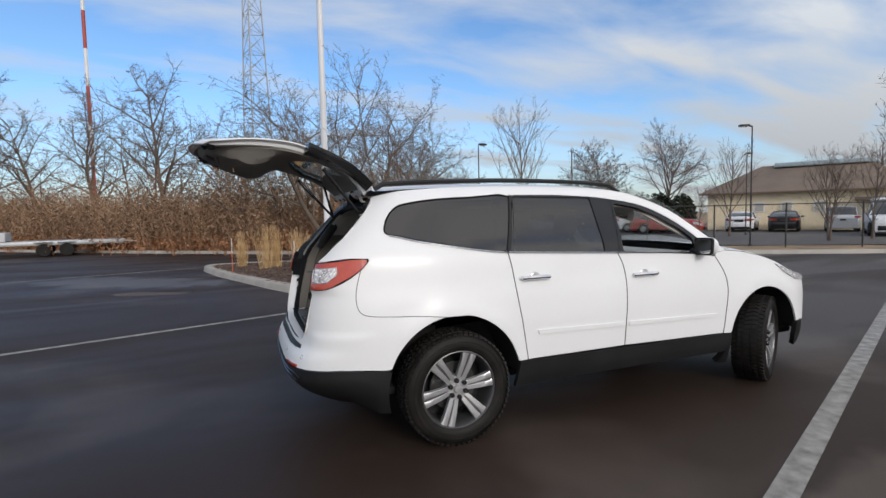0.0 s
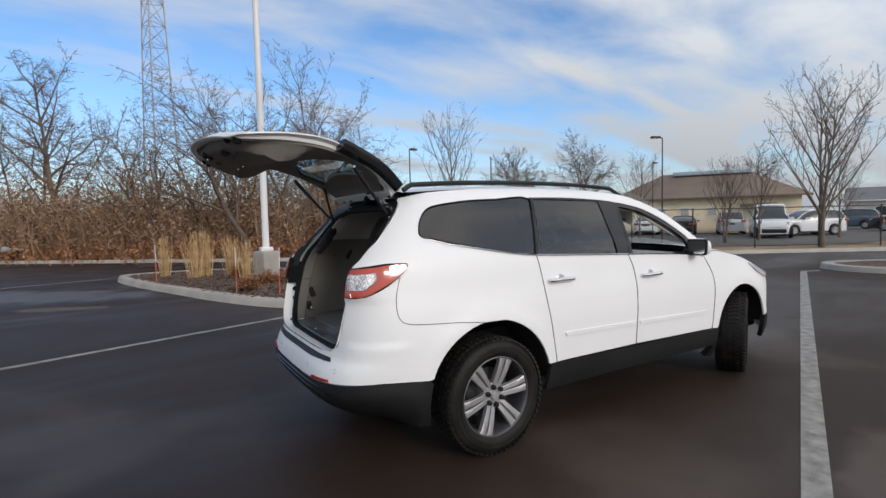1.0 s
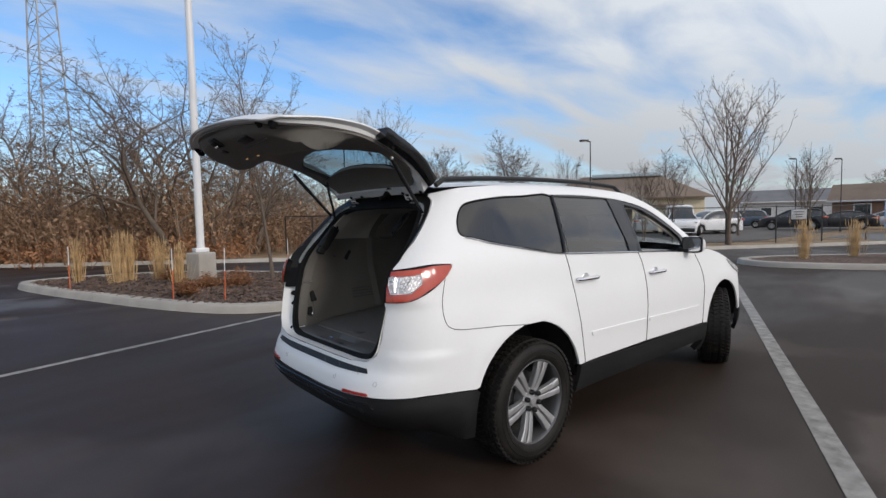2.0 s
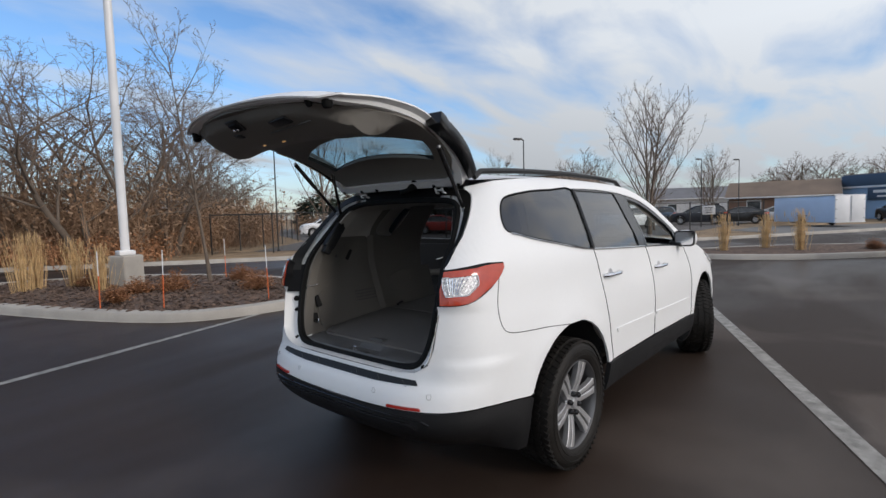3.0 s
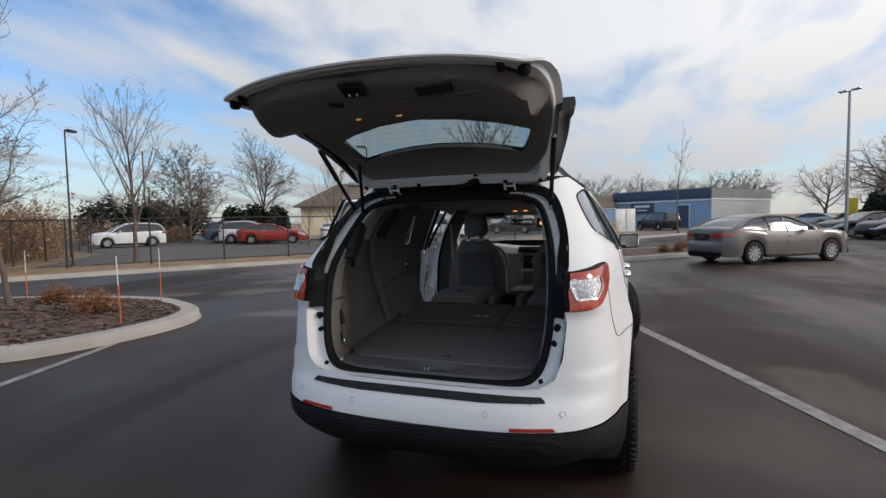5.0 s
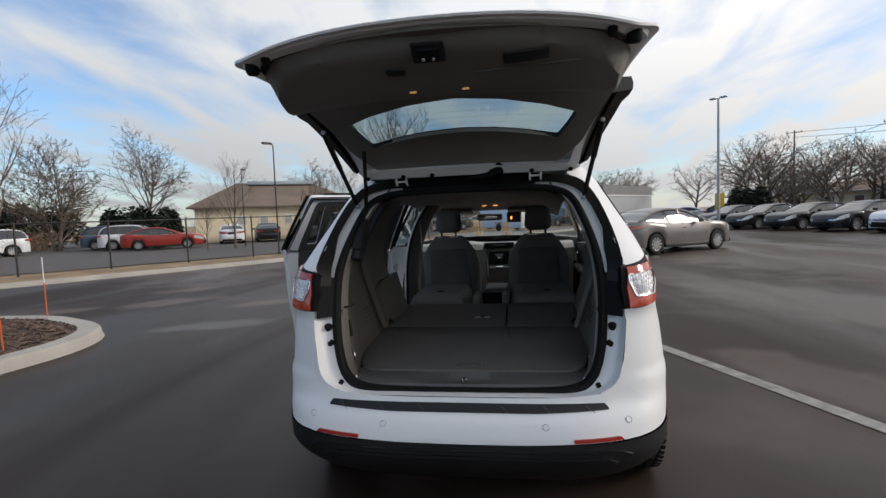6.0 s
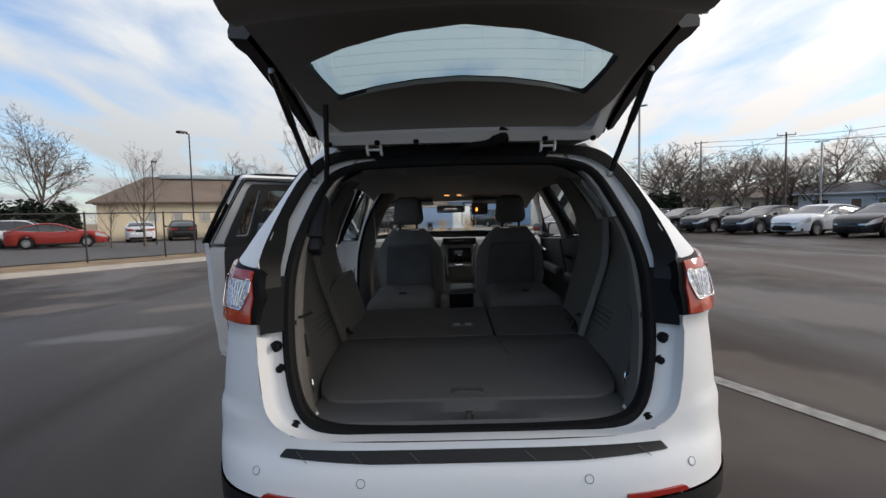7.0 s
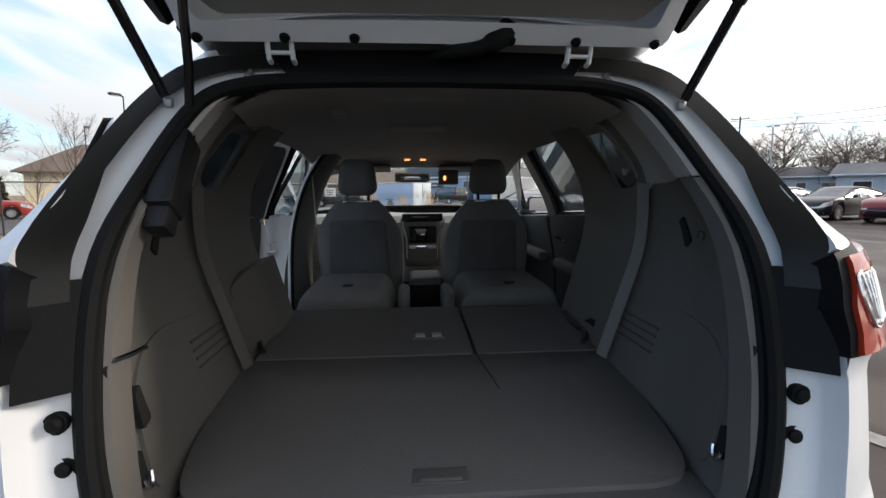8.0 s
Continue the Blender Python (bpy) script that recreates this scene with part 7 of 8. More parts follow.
# ---- poles, fence, planting on the islands ----
def lamp_post(name, x, y, h, label, heads=1, material=DARK_METAL, turn=0.0, r=0.036, base=0.0):
    ob = thing(name, label, "lamp post", at=pose(x, y, 0, 0, 0, turn))
    part("pole", tube([(0, 0, base), (0, 0, h * 0.5), (0, 0, h)], [r, r * 0.9, r * 0.7], 12), material, ob)
    part("base_plate", lathe([(0.0, base), (r * 2.6, base), (r * 2.6, base + 0.03), (r * 1.2, base + 0.10)], 16, axis="Z"), material, ob)
    for k in range(heads):
        sgn = 1 if k == 0 else -1
        arm = part("arm", tube([(0, 0, h - 0.02), (sgn * 0.18, 0, h + 0.02)], 0.03, 8), material, ob)
        part("lamp_head", block((sgn * 0.32, 0, h + 0.03), (0.42, 0.22, 0.09), 0.03), material, arm, "flat lamp head")
        part("lamp_lens", block((sgn * 0.33, 0, h - 0.022), (0.30, 0.16, 0.012), 0.004), LAMP_CLEAR, arm, "pale lamp lens")
    return ob


pole = thing("light_pole", "tall white light pole on a square concrete base in the island", "lamp post", at=pose(0.83, 9.43, 0))
bm = block((0, 0, 0.42), (0.46, 0.46, 0.86), 0.035, 3)
bmesh.ops.rotate(bm, cent=(0, 0, 0), matrix=Matrix.Rotation(radians(22), 3, "Z"), verts=bm.verts)
part("concrete_base", bm, CONCRETE, pole, "square pale concrete base")
part("pole", tube([(0, 0, 0.85), (0, 0, 5), (0, 0, 11.5)], [0.085, 0.078, 0.06], 14), WHITE_METAL, pole, "white painted steel pole")
part("foot_plate", block((0, 0, 0.90), (0.30, 0.30, 0.10), 0.02), WHITE_METAL, pole, "white steel foot cover")
part("arm", tube([(-0.5, 0, 11.4), (0.5, 0, 11.4)], 0.04, 8), WHITE_METAL, pole)
for sgn in (-1, 1):
    part("lamp_head", block((sgn * 0.75, 0, 11.42), (0.6, 0.35, 0.14), 0.03), WHITE_METAL, pole)

lamp_post("street_lamp", 9.9, 18.7, 5.1, "slim dark lamp post by the fenced lot", turn=20)
lamp_post("street_lamp", 19.0, 10.9, 5.1, "slim dark lamp post at the fence", turn=150)
lamp_post("street_lamp", 28.3, 18.0, 5.1, "slim dark lamp post inside the fenced lot", turn=10)
lamp_post("street_lamp", 40.0, 7.7, 5.2, "slim dark lamp post in the far lot", turn=150)
lamp_post("street_lamp", 42.0, 5.5, 5.1, "slim dark lamp post in the far lot", turn=150)
lamp_post("double_lamp", 30.0, -12.6, 8.0, "tall pale lamp post with two heads", 2, GALV, 40, 0.09)
lamp_post("double_lamp", 42.0, -33.4, 7.0, "tall pale lamp post with two heads", 2, GALV, 40, 0.09)


def utility_pole(x, y, h, label, turn=0.0, bars=1):
    ob = thing("utility_pole", label, "pole", at=pose(x, y, 0, 0, 0, turn))
    part("pole", tube([(0, 0, 0), (0, 0, h)], [0.11, 0.07], 8), BARK, ob)
    for k in range(bars):
        part("crossbar", block((0, 0, h - 0.25 - 0.5 * k), (1.5, 0.07, 0.08), 0.02), BARK, ob)
        for q in (-0.68, 0.68):
            part("insulator", lathe([(0.0, h - 0.02 - 0.5 * k), (0.05, h - 0.06 - 0.5 * k), (0.04, h - 0.19 - 0.5 * k)], 8, axis="Z"), GALV, ob).location = (q, 0, 0)
    return ob


utility_pole(44.0, -31.6, 8.2, "wooden utility pole behind the car row", 60)
utility_pole(62.0, -33.0, 10.0, "wooden utility pole with a crossbar", 60)
utility_pole(38.5, 49.5, 9.8, "grey utility pole behind the fenced lot", 40)
utility_pole(40.3, 51.0, 6.0, "short grey pole behind the fenced lot", 40)
utility_pole(66.0, 3.5, 6.0, "grey utility pole beside the blue building", 20)
utility_pole(76.0, -4.0, 7.0, "grey utility pole behind the blue building", 20)
for k, (a, b) in enumerate((((26, -46, 8.8), (62, -33, 9.8)), ((26, -45.5, 8.0), (62, -33, 9.2)), ((44, -31.6, 8.0), (90, -36, 9.0)), ((44, -31.6, 7.5), (20, -42, 7.0)))):
    a, b = Vector(a), Vector(b)
    tagged(part("power_line", tube([a.lerp(b, i / 12) - Vector((0, 0, 0.9 * math.sin(math.pi * i / 12))) for i in range(13)], 0.022, 5), DARK_METAL), "thin sagging overhead power line", "cable", "overhead lines")


def lattice_tower(x, y, h, w0, w1, label, material):
    ob = thing("lattice_tower", label, "tower", at=pose(x, y, 0, 0, 0, 17))
    n = int(h / 3.2)
    corner = lambda k, f: Vector(((w0 + (w1 - w0) * f) / 1.732 * math.cos(2.0944 * k), (w0 + (w1 - w0) * f) / 1.732 * math.sin(2.0944 * k), h * f))
    for k in range(3):
        part("leg", tube([corner(k, 0), corner(k, 1)], 0.11, 6), material, ob)
        bm = bmesh.new()
        for i in range(n):
            f0, f1 = i / n, (i + 1) / n
            a, b, c, d = corner(k, f0), corner((k + 1) % 3, f0), corner(k, f1), corner((k + 1) % 3, f1)
            for p, q in ((a, d), (b, c), (c, d)):
                sweep(bm, [p, q], 0.045, 4)
        part("bracing", bm, material, ob, "crossed steel bracing")
    return ob


lattice_tower(1.7, 86, 62, 5.6, 1.2, "tall grey lattice radio tower", GALV)
mast = thing("radio_mast", "tall slim red and white radio mast", "tower", at=pose(-23.5, 94, 0))
RED_M = mat("faded red mast paint", (0.38, 0.07, 0.05), 0.6, 0, 0.15, 1, 20)
for k in range(10):
    part("mast_section", tube([(0, 0, 6 * k), (0, 0, 6 * k + 6)], 0.28, 6), RED_M if k % 2 else WHITE_METAL, mast, "painted mast section")


def fence(name, line, height, label, step=2.4):
    ob = thing(name, label, "fence", kind="structure")
    pts = [Vector((p[0], p[1], 0)) for p in line]
    total, segs = 0.0, []
    for a, b in zip(pts, pts[1:]):
        segs.append((total, a, b))
        total += (b - a).length

    def at(d):
        for s0, a, b in reversed(segs):
            if d >= s0:
                return a.lerp(b, min(1.0, (d - s0) / (b - a).length))
        return pts[0]

    n = int(total / step)
    for i in range(n + 1):
        p = at(total * i / n)
        part("post", tube([p, p + Vector((0, 0, height + 0.06))], 0.032, 8), DARK_METAL, ob)
    rail = [at(total * i / (n * 2)) for i in range(n * 2 + 1)]
    part("top_rail", tube([p + Vector((0, 0, height)) for p in rail], 0.022, 6), DARK_METAL, ob)
    part("bottom_wire", tube([p + Vector((0, 0, 0.08)) for p in rail], 0.006, 4), DARK_METAL, ob)
    vs, fs = [], []
    k = int(total / 0.11)
    for i in range(k):
        for d0, d1 in ((i, i + height / 0.11 * 0.9), (i + height / 0.11 * 0.9, i)):
            p, q = at(total * d0 / k) + Vector((0, 0, 0.08)), at(min(total, total * d1 / k)) + Vector((0, 0, height))
            j = len(vs)
            w = 0.0022
            vs += [(p.x, p.y, p.z - w), (q.x, q.y, q.z - w), (q.x, q.y, q.z + w), (p.x, p.y, p.z + w)]
            fs.append((j, j + 1, j + 2, j + 3))
    tagged(raw("wire_mesh", vs, fs, DARK_METAL, ob, smooth=False), "thin dark chain-link mesh", kind="stuff")
    return ob


fence("chain_fence", [(7.2, 19.6), (10.5, 16.6), (13.6, 14.2), (16.2, 12.0), (20.0, 8.9), (24.4, 5.5), (30.0, 2.2)], 1.75, "dark chain-link fence along the grass verge")
fence("lot_fence", [(7.2, 19.6), (11.4, 22.6), (16.0, 26.0), (19.2, 33.0), (24.0, 44.0)], 1.75, "dark chain-link fence running back beside the lot")


def grass_clump(x, y, z, h, label, seed, n=150):
    rg = random.Random(seed)
    vs, fs = [], []
    for k in range(n):
        a, r = rg.uniform(0, 6.28), abs(rg.gauss(0, 0.07))
        px, py = r * math.cos(a), r * math.sin(a)
        hh = h * rg.uniform(0.55, 1.05)
        lx, ly = px * 1.9 + rg.gauss(0, 0.05), py * 1.9 + rg.gauss(0, 0.05)
        w, t = rg.uniform(0.003, 0.006), rg.uniform(0, 3.14)
        c, s = math.cos(t) * w, math.sin(t) * w
        i = len(vs)
        vs += [(px - c, py - s, 0), (px + c, py + s, 0), (px * 1.2 + lx * 0.2 - c, py * 1.2 + ly * 0.2 - s, hh * 0.6), (px * 1.2 + lx * 0.2 + c, py * 1.2 + ly * 0.2 + s, hh * 0.6), (lx, ly, hh)]
        fs += [(i, i + 1, i + 3, i + 2), (i + 2, i + 3, i + 4)]
        if rg.random() < 0.6:
            j = len(vs)
            w2 = w * 2.2
            vs += [(lx - w2, ly, hh * 0.86), (lx, ly - w2, hh * 0.93), (lx + w2, ly, hh * 0.86), (lx, ly + w2, hh * 1.04)]
            fs += [(j, j + 1, j + 3), (j + 1, j + 2, j + 3)]
    ob = raw("grass_clump", vs, fs, STRAW, smooth=False)
    ob.location = (x, y, z)
    return tagged(ob, label, "ornamental grass", "straw grass clumps")


for i, (x, y, h) in enumerate(((-1.30, 11.75, 1.05), (-0.68, 10.5, 1.22), (-0.42, 10.7, 1.18), (0.11, 10.1, 1.08), (0.25, 9.0, 0.95))):
    grass_clump(x, y, 0.14, h, "tall upright straw-coloured ornamental grass clump", 50 + i)
for i, (x, y, h) in enumerate(((14.6, 1.15, 1.15), (15.5, 0.15, 1.1), (15.2, -0.75, 1.25))):
    grass_clump(x, y, 0.12, h, "tall straw-coloured grass clump in the far bed", 60 + i)


def bush(x, y, z, r, h, seed, label, material=RUST_BUSH):
    rg = random.Random(seed)
    vs, fs = [], []
    for k in range(240):
        a, b = rg.uniform(0, 6.28), math.acos(rg.uniform(0.05, 1))
        rr = r * rg.uniform(0.55, 1.05)
        tx, ty, tz = rr * math.sin(b) * math.cos(a), rr * math.sin(b) * math.sin(a), h * rg.uniform(0.55, 1.05) * math.cos(b) + 0.06
        i = len(vs)
        w = 0.004
        vs += [(-w, 0, 0), (w, 0, 0), (tx, ty, tz)]
        fs.append((i, i + 1, i + 2))
        for q in range(4):
            f = rg.uniform(0.5, 1.0)
            lx, ly, lz = tx * f + rg.gauss(0, 0.025), ty * f + rg.gauss(0, 0.025), tz * f + rg.gauss(0, 0.025)
            s, t = rg.uniform(0.014, 0.032), rg.uniform(0, 6.28)
            c, d = s * math.cos(t), s * math.sin(t)
            i = len(vs)
            vs += [(lx - c, ly - d, lz), (lx + d * 0.6, ly - c * 0.6, lz + s * 0.4), (lx + c, ly + d, lz + s * 0.2), (lx - d * 0.6, ly + c * 0.6, lz + s * 0.6)]
            fs.append((i, i + 1, i + 2, i + 3))
    ob = raw("bush", vs, fs, material, smooth=False)
    ob.location = (x, y, z)
    return tagged(ob, label, "bush", "low dry bushes")


for i, (x, y, r, h) in enumerate(((0.52, 7.9, 0.34, 0.34), (1.06, 7.65, 0.40, 0.44), (2.65, 8.2, 0.36, 0.36), (2.15, 6.6, 0.40, 0.44), (0.0, 7.3, 0.28, 0.30), (0.3, 9.9, 0.33, 0.36))):
    bush(x, y, 0.17, r, h, 70 + i, "low rust-brown dry bush in the mulch bed")
for i, (x, y) in enumerate(((16.4, -2.4), (16.85, -2.9), (18.2, -3.2))):
    bush(x, y, 0.14, 0.28, 0.32, 80 + i, "small dark red dry bush in the far bed")

ORANGE = mat("orange fibreglass", (0.62, 0.13, 0.035), 0.5, 0, 0.1, 5, 60)
for x, y in ((0.38, 6.3), (1.80, 5.58), (3.75, 7.1), (2.9, 9.4), (-1.55, 10.6), (-0.25, 7.2)):
    st = thing("marker_stake", "thin orange marker stake with pale top at the island edge", "stake", "orange stakes", at=pose(x, y, 0.05, random.uniform(-2, 2), random.uniform(-2, 2), 0))
    part("stake", tube([(0, 0, 0), (0, 0, 0.62)], 0.009, 6), ORANGE, st)
    part("stake_top", tube([(0, 0, 0.62), (0, 0, 1.02)], 0.008, 6), WHITE_METAL, st, "pale stake top")

# dark evergreen shrubs beyond the lot
for i, (x, y, r, h) in enumerate(((33.6, 31.4, 1.9, 2.75), (34.3, 29.0, 1.7, 2.6), (45.0, -20.6, 1.6, 2.7), (29.3, 41.9, 3.3, 3.5), (32.7, 39.4, 3.0, 3.3))):
    rg = random.Random(90 + i)
    vs, fs = [], []
    for k in range(3200):
        a, b = rg.uniform(0, 6.28), math.acos(rg.uniform(0, 1))
        rr = rg.uniform(0.75, 1.03) * (1 + 0.14 * math.sin(3 * a + i) + 0.08 * math.sin(7 * a))
        x0, y0, z0 = r * rr * math.sin(b) ** 0.6 * math.cos(a), r * rr * math.sin(b) ** 0.6 * math.sin(a), h * rr * math.cos(b) ** 0.6 + 0.05
        s, t, u = rg.uniform(0.10, 0.24), rg.uniform(0, 6.28), rg.uniform(-0.8, 0.8)
        c, d = s * math.cos(t), s * math.sin(t)
        j = len(vs)
        vs += [(x0 - c, y0 - d, z0), (x0 + d * 0.7, y0 - c * 0.7, z0 + s * u), (x0 + c, y0 + d, z0 + s * 0.4), (x0 - d * 0.7, y0 + c * 0.7, z0 + s * 0.7)]
        fs.append((j, j + 1, j + 2, j + 3))
    ob = raw("evergreen_shrub", vs, fs, EVERGREEN, smooth=False)
    ob.location = (x, y, 0)
    tagged(ob, "dense dark green evergreen shrub beyond the lot", "shrub", "evergreen shrubs")

ysign = thing("road_sign", "tall yellow sign on a short post by the street", "sign", at=pose(41.5, -17.0, 0, 0, 0, 70))
part("sign_plate", block((0, 0, 1.75), (0.7, 0.10, 1.5), 0.02), mat("yellow sign paint", (0.62, 0.42, 0.02), 0.5, 0, 0.08), ysign)
part("post", block((0, 0, 0.5), (0.10, 0.08, 1.0), 0.01), DARK_METAL, ysign)
part("text_bar", block((0, -0.056, 1.9), (0.4, 0.01, 0.22)), DARK_METAL, ysign)

# warning sign on the fence
sg = thing("sign", "small white notice sign with dark bars on the fence", "sign", at=pose(27.0, 4.3, 0, 0, 0, 105))
part("sign_plate", block((0, 0, 1.35), (0.62, 0.02, 0.48), 0.006), WHITE_METAL, sg)
for k in range(3):
    part("text_bar", block((0, -0.013 + 0.026, 1.47 - 0.12 * k), (0.42 - 0.08 * k, 0.004, 0.04)), DARK_METAL, sg)
    part("text_bar", block((0, -0.013, 1.47 - 0.12 * k), (0.42 - 0.08 * k, 0.004, 0.04)), DARK_METAL, sg)

# ---- buildings ----
BEIGE = mat("beige stucco wall", (0.80, 0.68, 0.48), 0.9, 0, 0.08, 0.6, 20)
ROOF_BROWN = mat("brown roof shingles", (0.175, 0.130, 0.098), 0.95, 0, 0.2, 0.6, 12, bump=0.4)
BLUE_WALL = mat("light blue painted block wall", (0.27, 0.41, 0.60), 0.85, 0, 0.08, 0.6, 20)
DARK_BLUE = mat("dark blue painted fascia", (0.055, 0.090, 0.145), 0.8, 0, 0.1, 0.6, 20)
GREY_WALL = mat("light grey painted block wall", (0.44, 0.46, 0.48), 0.88, 0, 0.06, 0.6, 20)
GREY_DARK = mat("grey fascia", (0.22, 0.225, 0.23), 0.85, 0, 0.1, 0.6, 20)
HOUSE_WALL = mat("pale siding", (0.55, 0.56, 0.58), 0.85, 0, 0.06, 0.8, 30)
ROOF_GREY = mat("grey shingle roof", (0.16, 0.16, 0.17), 0.95, 0, 0.15, 0.8, 20)
WINDOW_DARK = mat("dark window glass", (0.02, 0.026, 0.032), 0.05, 0, 0.15, 1, 20, rvary=0.03, coat=0.8)
BRICK_BROWN = mat("brown brick wall", (0.20, 0.12, 0.085), 0.92, 0, 0.2, 2.0, 25)
PALE_GREEN = mat("pale green siding", (0.34, 0.36, 0.27), 0.9, 0, 0.08, 0.6, 20)


def building(name, label, at, L, W, H, wall, roof, roof_h=0.0, over=0.5, category="building", fascia=None, fascia_h=0.0, hip=False):
    """A long low building; its front runs along +x from its origin, its depth along +y."""
    ob = thing(name, label, category, at=at)
    t = 0.25
    for nm, c, s in (("wall", (L / 2, t / 2, (H - fascia_h) / 2), (L, t, H - fascia_h)), ("wall", (L / 2, W - t / 2, H / 2), (L, t, H)), ("wall", (t / 2, W / 2, (H - fascia_h) / 2), (t, W - 2 * t - 0.004, H - fascia_h)), ("wall", (L - t / 2, W / 2, (H - fascia_h) / 2), (t, W - 2 * t - 0.004, H - fascia_h))):
        part(nm, block(c, s), wall, ob)
    if fascia:
        part("fascia", block((L / 2, W / 2, H - fascia_h / 2), (L + 0.12, W + 0.12, fascia_h), 0.02), fascia, ob, "painted fascia band")
        part("fascia_strip", block((L / 2, -0.07, H - fascia_h - 0.12), (L + 0.1, 0.06, 0.16), 0.01), WHITE_METAL, ob, "pale strip under the fascia")
    if roof_h:
        bm = bmesh.new()
        x0, x1, y0, y1 = -over, L + over, -over, W + over
        inx = min(W / 2, L / 3.4) if hip else 0.0
        a = [bm.verts.new(p) for p in ((x0, y0, H), (x1, y0, H), (x1, y1, H), (x0, y1, H), (x0 + inx, W / 2, H + roof_h), (x1 - inx, W / 2, H + roof_h))]
        for f in ((0, 1, 5, 4), (2, 3, 4, 5), (1, 2, 5), (3, 0, 4)):
            bm.faces.new([a[i] for i in f])
        bm.faces.new([a[i] for i in (3, 2, 1, 0)])
        part("roof", bm, roof, ob)
        part("gutter", block((L / 2, -over, H - 0.06), (L + 2 * over, 0.12, 0.14), 0.02), WHITE_METAL if not hip else roof, ob, "gutter along the eaves")
    else:
        part("roof", block((L / 2, W / 2, H + 0.05), (L - 0.1, W - 0.1, 0.08)), roof, ob)
    return ob


def opening(ob, x, z, w, h, kind="window", y=0.0, material=WINDOW_DARK):
    o = part(kind, block((x, y - 0.02, z + h / 2), (w, 0.10, h)), WHITE_METAL, ob)
    part("pane" if kind == "window" else "door_leaf", block((x, y - 0.075, z + h / 2), (w - 0.16, 0.02, h - 0.16)), material, o)
    return o


hall = building("hall_building", "long beige hall with a broad brown shingle roof", pose(34.7, 26.1, 0, 0, 0, -59), 13.5, 10, 2.95, BEIGE, ROOF_BROWN, 2.35, 0.6, hip=True)
PALE_PANE = mat("pale window blind", (0.42, 0.40, 0.35), 0.4, 0, 0.1, 1, 20)
for x in (3.6, 5.4, 7.4):
    opening(hall, x, 1.35, 0.75, 0.80, material=PALE_PANE)
part("skylight", block((7.4, 5, 5.26), (6.2, 1.8, 0.36), 0.06), mat("pale blue roof light", (0.35, 0.42, 0.46), 0.3, 0, 0.1), hall, "pale ridge roof light")
part("porch_roof", block((10.6, -0.6, 2.2), (2.4, 1.2, 0.22), 0.03), ROOF_BROWN, hall, "small brown porch roof")

shop = building("shop_building", "single-storey blue shop with dark fascia and grey side wall", pose(61.0, -0.2, 0, 0, 0, -125), 11.6, 14, 4.2, BLUE_WALL, ROOF_GREY, 0, 0, fascia=DARK_BLUE, fascia_h=1.05)
side = part("side_wall", block((11.64, 7.0, 1.57), (0.10, 13.98, 3.14)), GREY_WALL, shop, "light grey side wall")
part("side_fascia", block((11.70, 7.0, 3.68), (0.10, 14.1, 1.04)), GREY_DARK, shop, "grey side fascia")
part("side_strip", block((11.74, 7.0, 3.10), (0.06, 14.1, 0.16)), WHITE_METAL, shop, "pale strip on the side wall")
opening(shop, 8.7, 0.0, 1.5, 2.6, "door", material=DARK_BLUE)
board = part("sign_board", block((3.9, -0.10, 2.35), (2.9, 0.08, 1.15), 0.01), DARK_BLUE, shop, "dark blue sign board")
for k, (w, z) in enumerate(((1.9, 2.55), (1.2, 2.1))):
    part("text_bar", block((3.9, -0.15, z), (w, 0.02, 0.26 if k == 0 else 0.14)), WHITE_METAL, board)

for i, (x, y, turn, L, W, H, wall, roof) in enumerate(((57.0, 9.0, -85, 9, 8, 2.4, BRICK_BROWN, ROOF_BROWN), (72, 22, -70, 12, 9, 2.8, HOUSE_WALL, ROOF_GREY))):
    hs = building("far_house", "low brown brick house with shingle roof beyond the lot" if i == 0 else "pale far house with a grey roof", pose(x, y, 0, 0, 0, turn), L, W, H, wall, roof, 1.7, 0.4, "house")
    for q in (0.25, 0.7):
        opening(hs, L * q, 0.9, 1.3, 1.2)
for i, (a, d) in enumerate(((-36.5, 66), (-43.5, 60), (-50.5, 62), (-29, 74), (-22.5, 82))):
    x, y = d * math.cos(radians(a)), d * math.sin(radians(a))
    wall = (HOUSE_WALL, HOUSE_WALL, HOUSE_WALL, BEIGE, BEIGE)[i]
    hs = building("house", ("pale grey sided house with low grey roof across the street", "pale sided bungalow across the street", "pale house across the street", "tan sided house behind street trees", "tan low building behind street trees")[i], pose(x, y, 0, 0, 0, a - 97), 9.5, 8, 2.7, wall, ROOF_GREY if i != 3 else ROOF_BROWN, 1.2, 0.5, "house")
    opening(hs, 2.0, 0.9, 1.5, 1.2)
    opening(hs, 5.0, 0.0, 1.0, 2.1, "door", 0.0, BRICK_BROWN)
    opening(hs, 7.6, 0.9, 1.8, 1.2)
shed = building("far_shed", "long pale green shed behind the brush", pose(1.5, 44.5, 0, 0, 0, -15), 15, 6, 2.2, PALE_GREEN, ROOF_GREY, 0.6, 0.3)
# ---- parked vehicles ----
def paint(name, rgb, metal=0.5):
    return mat(name, rgb, 0.34, metal, 0.05, 2, 60, coat=0.4, rvary=0.05, spec=0.35)


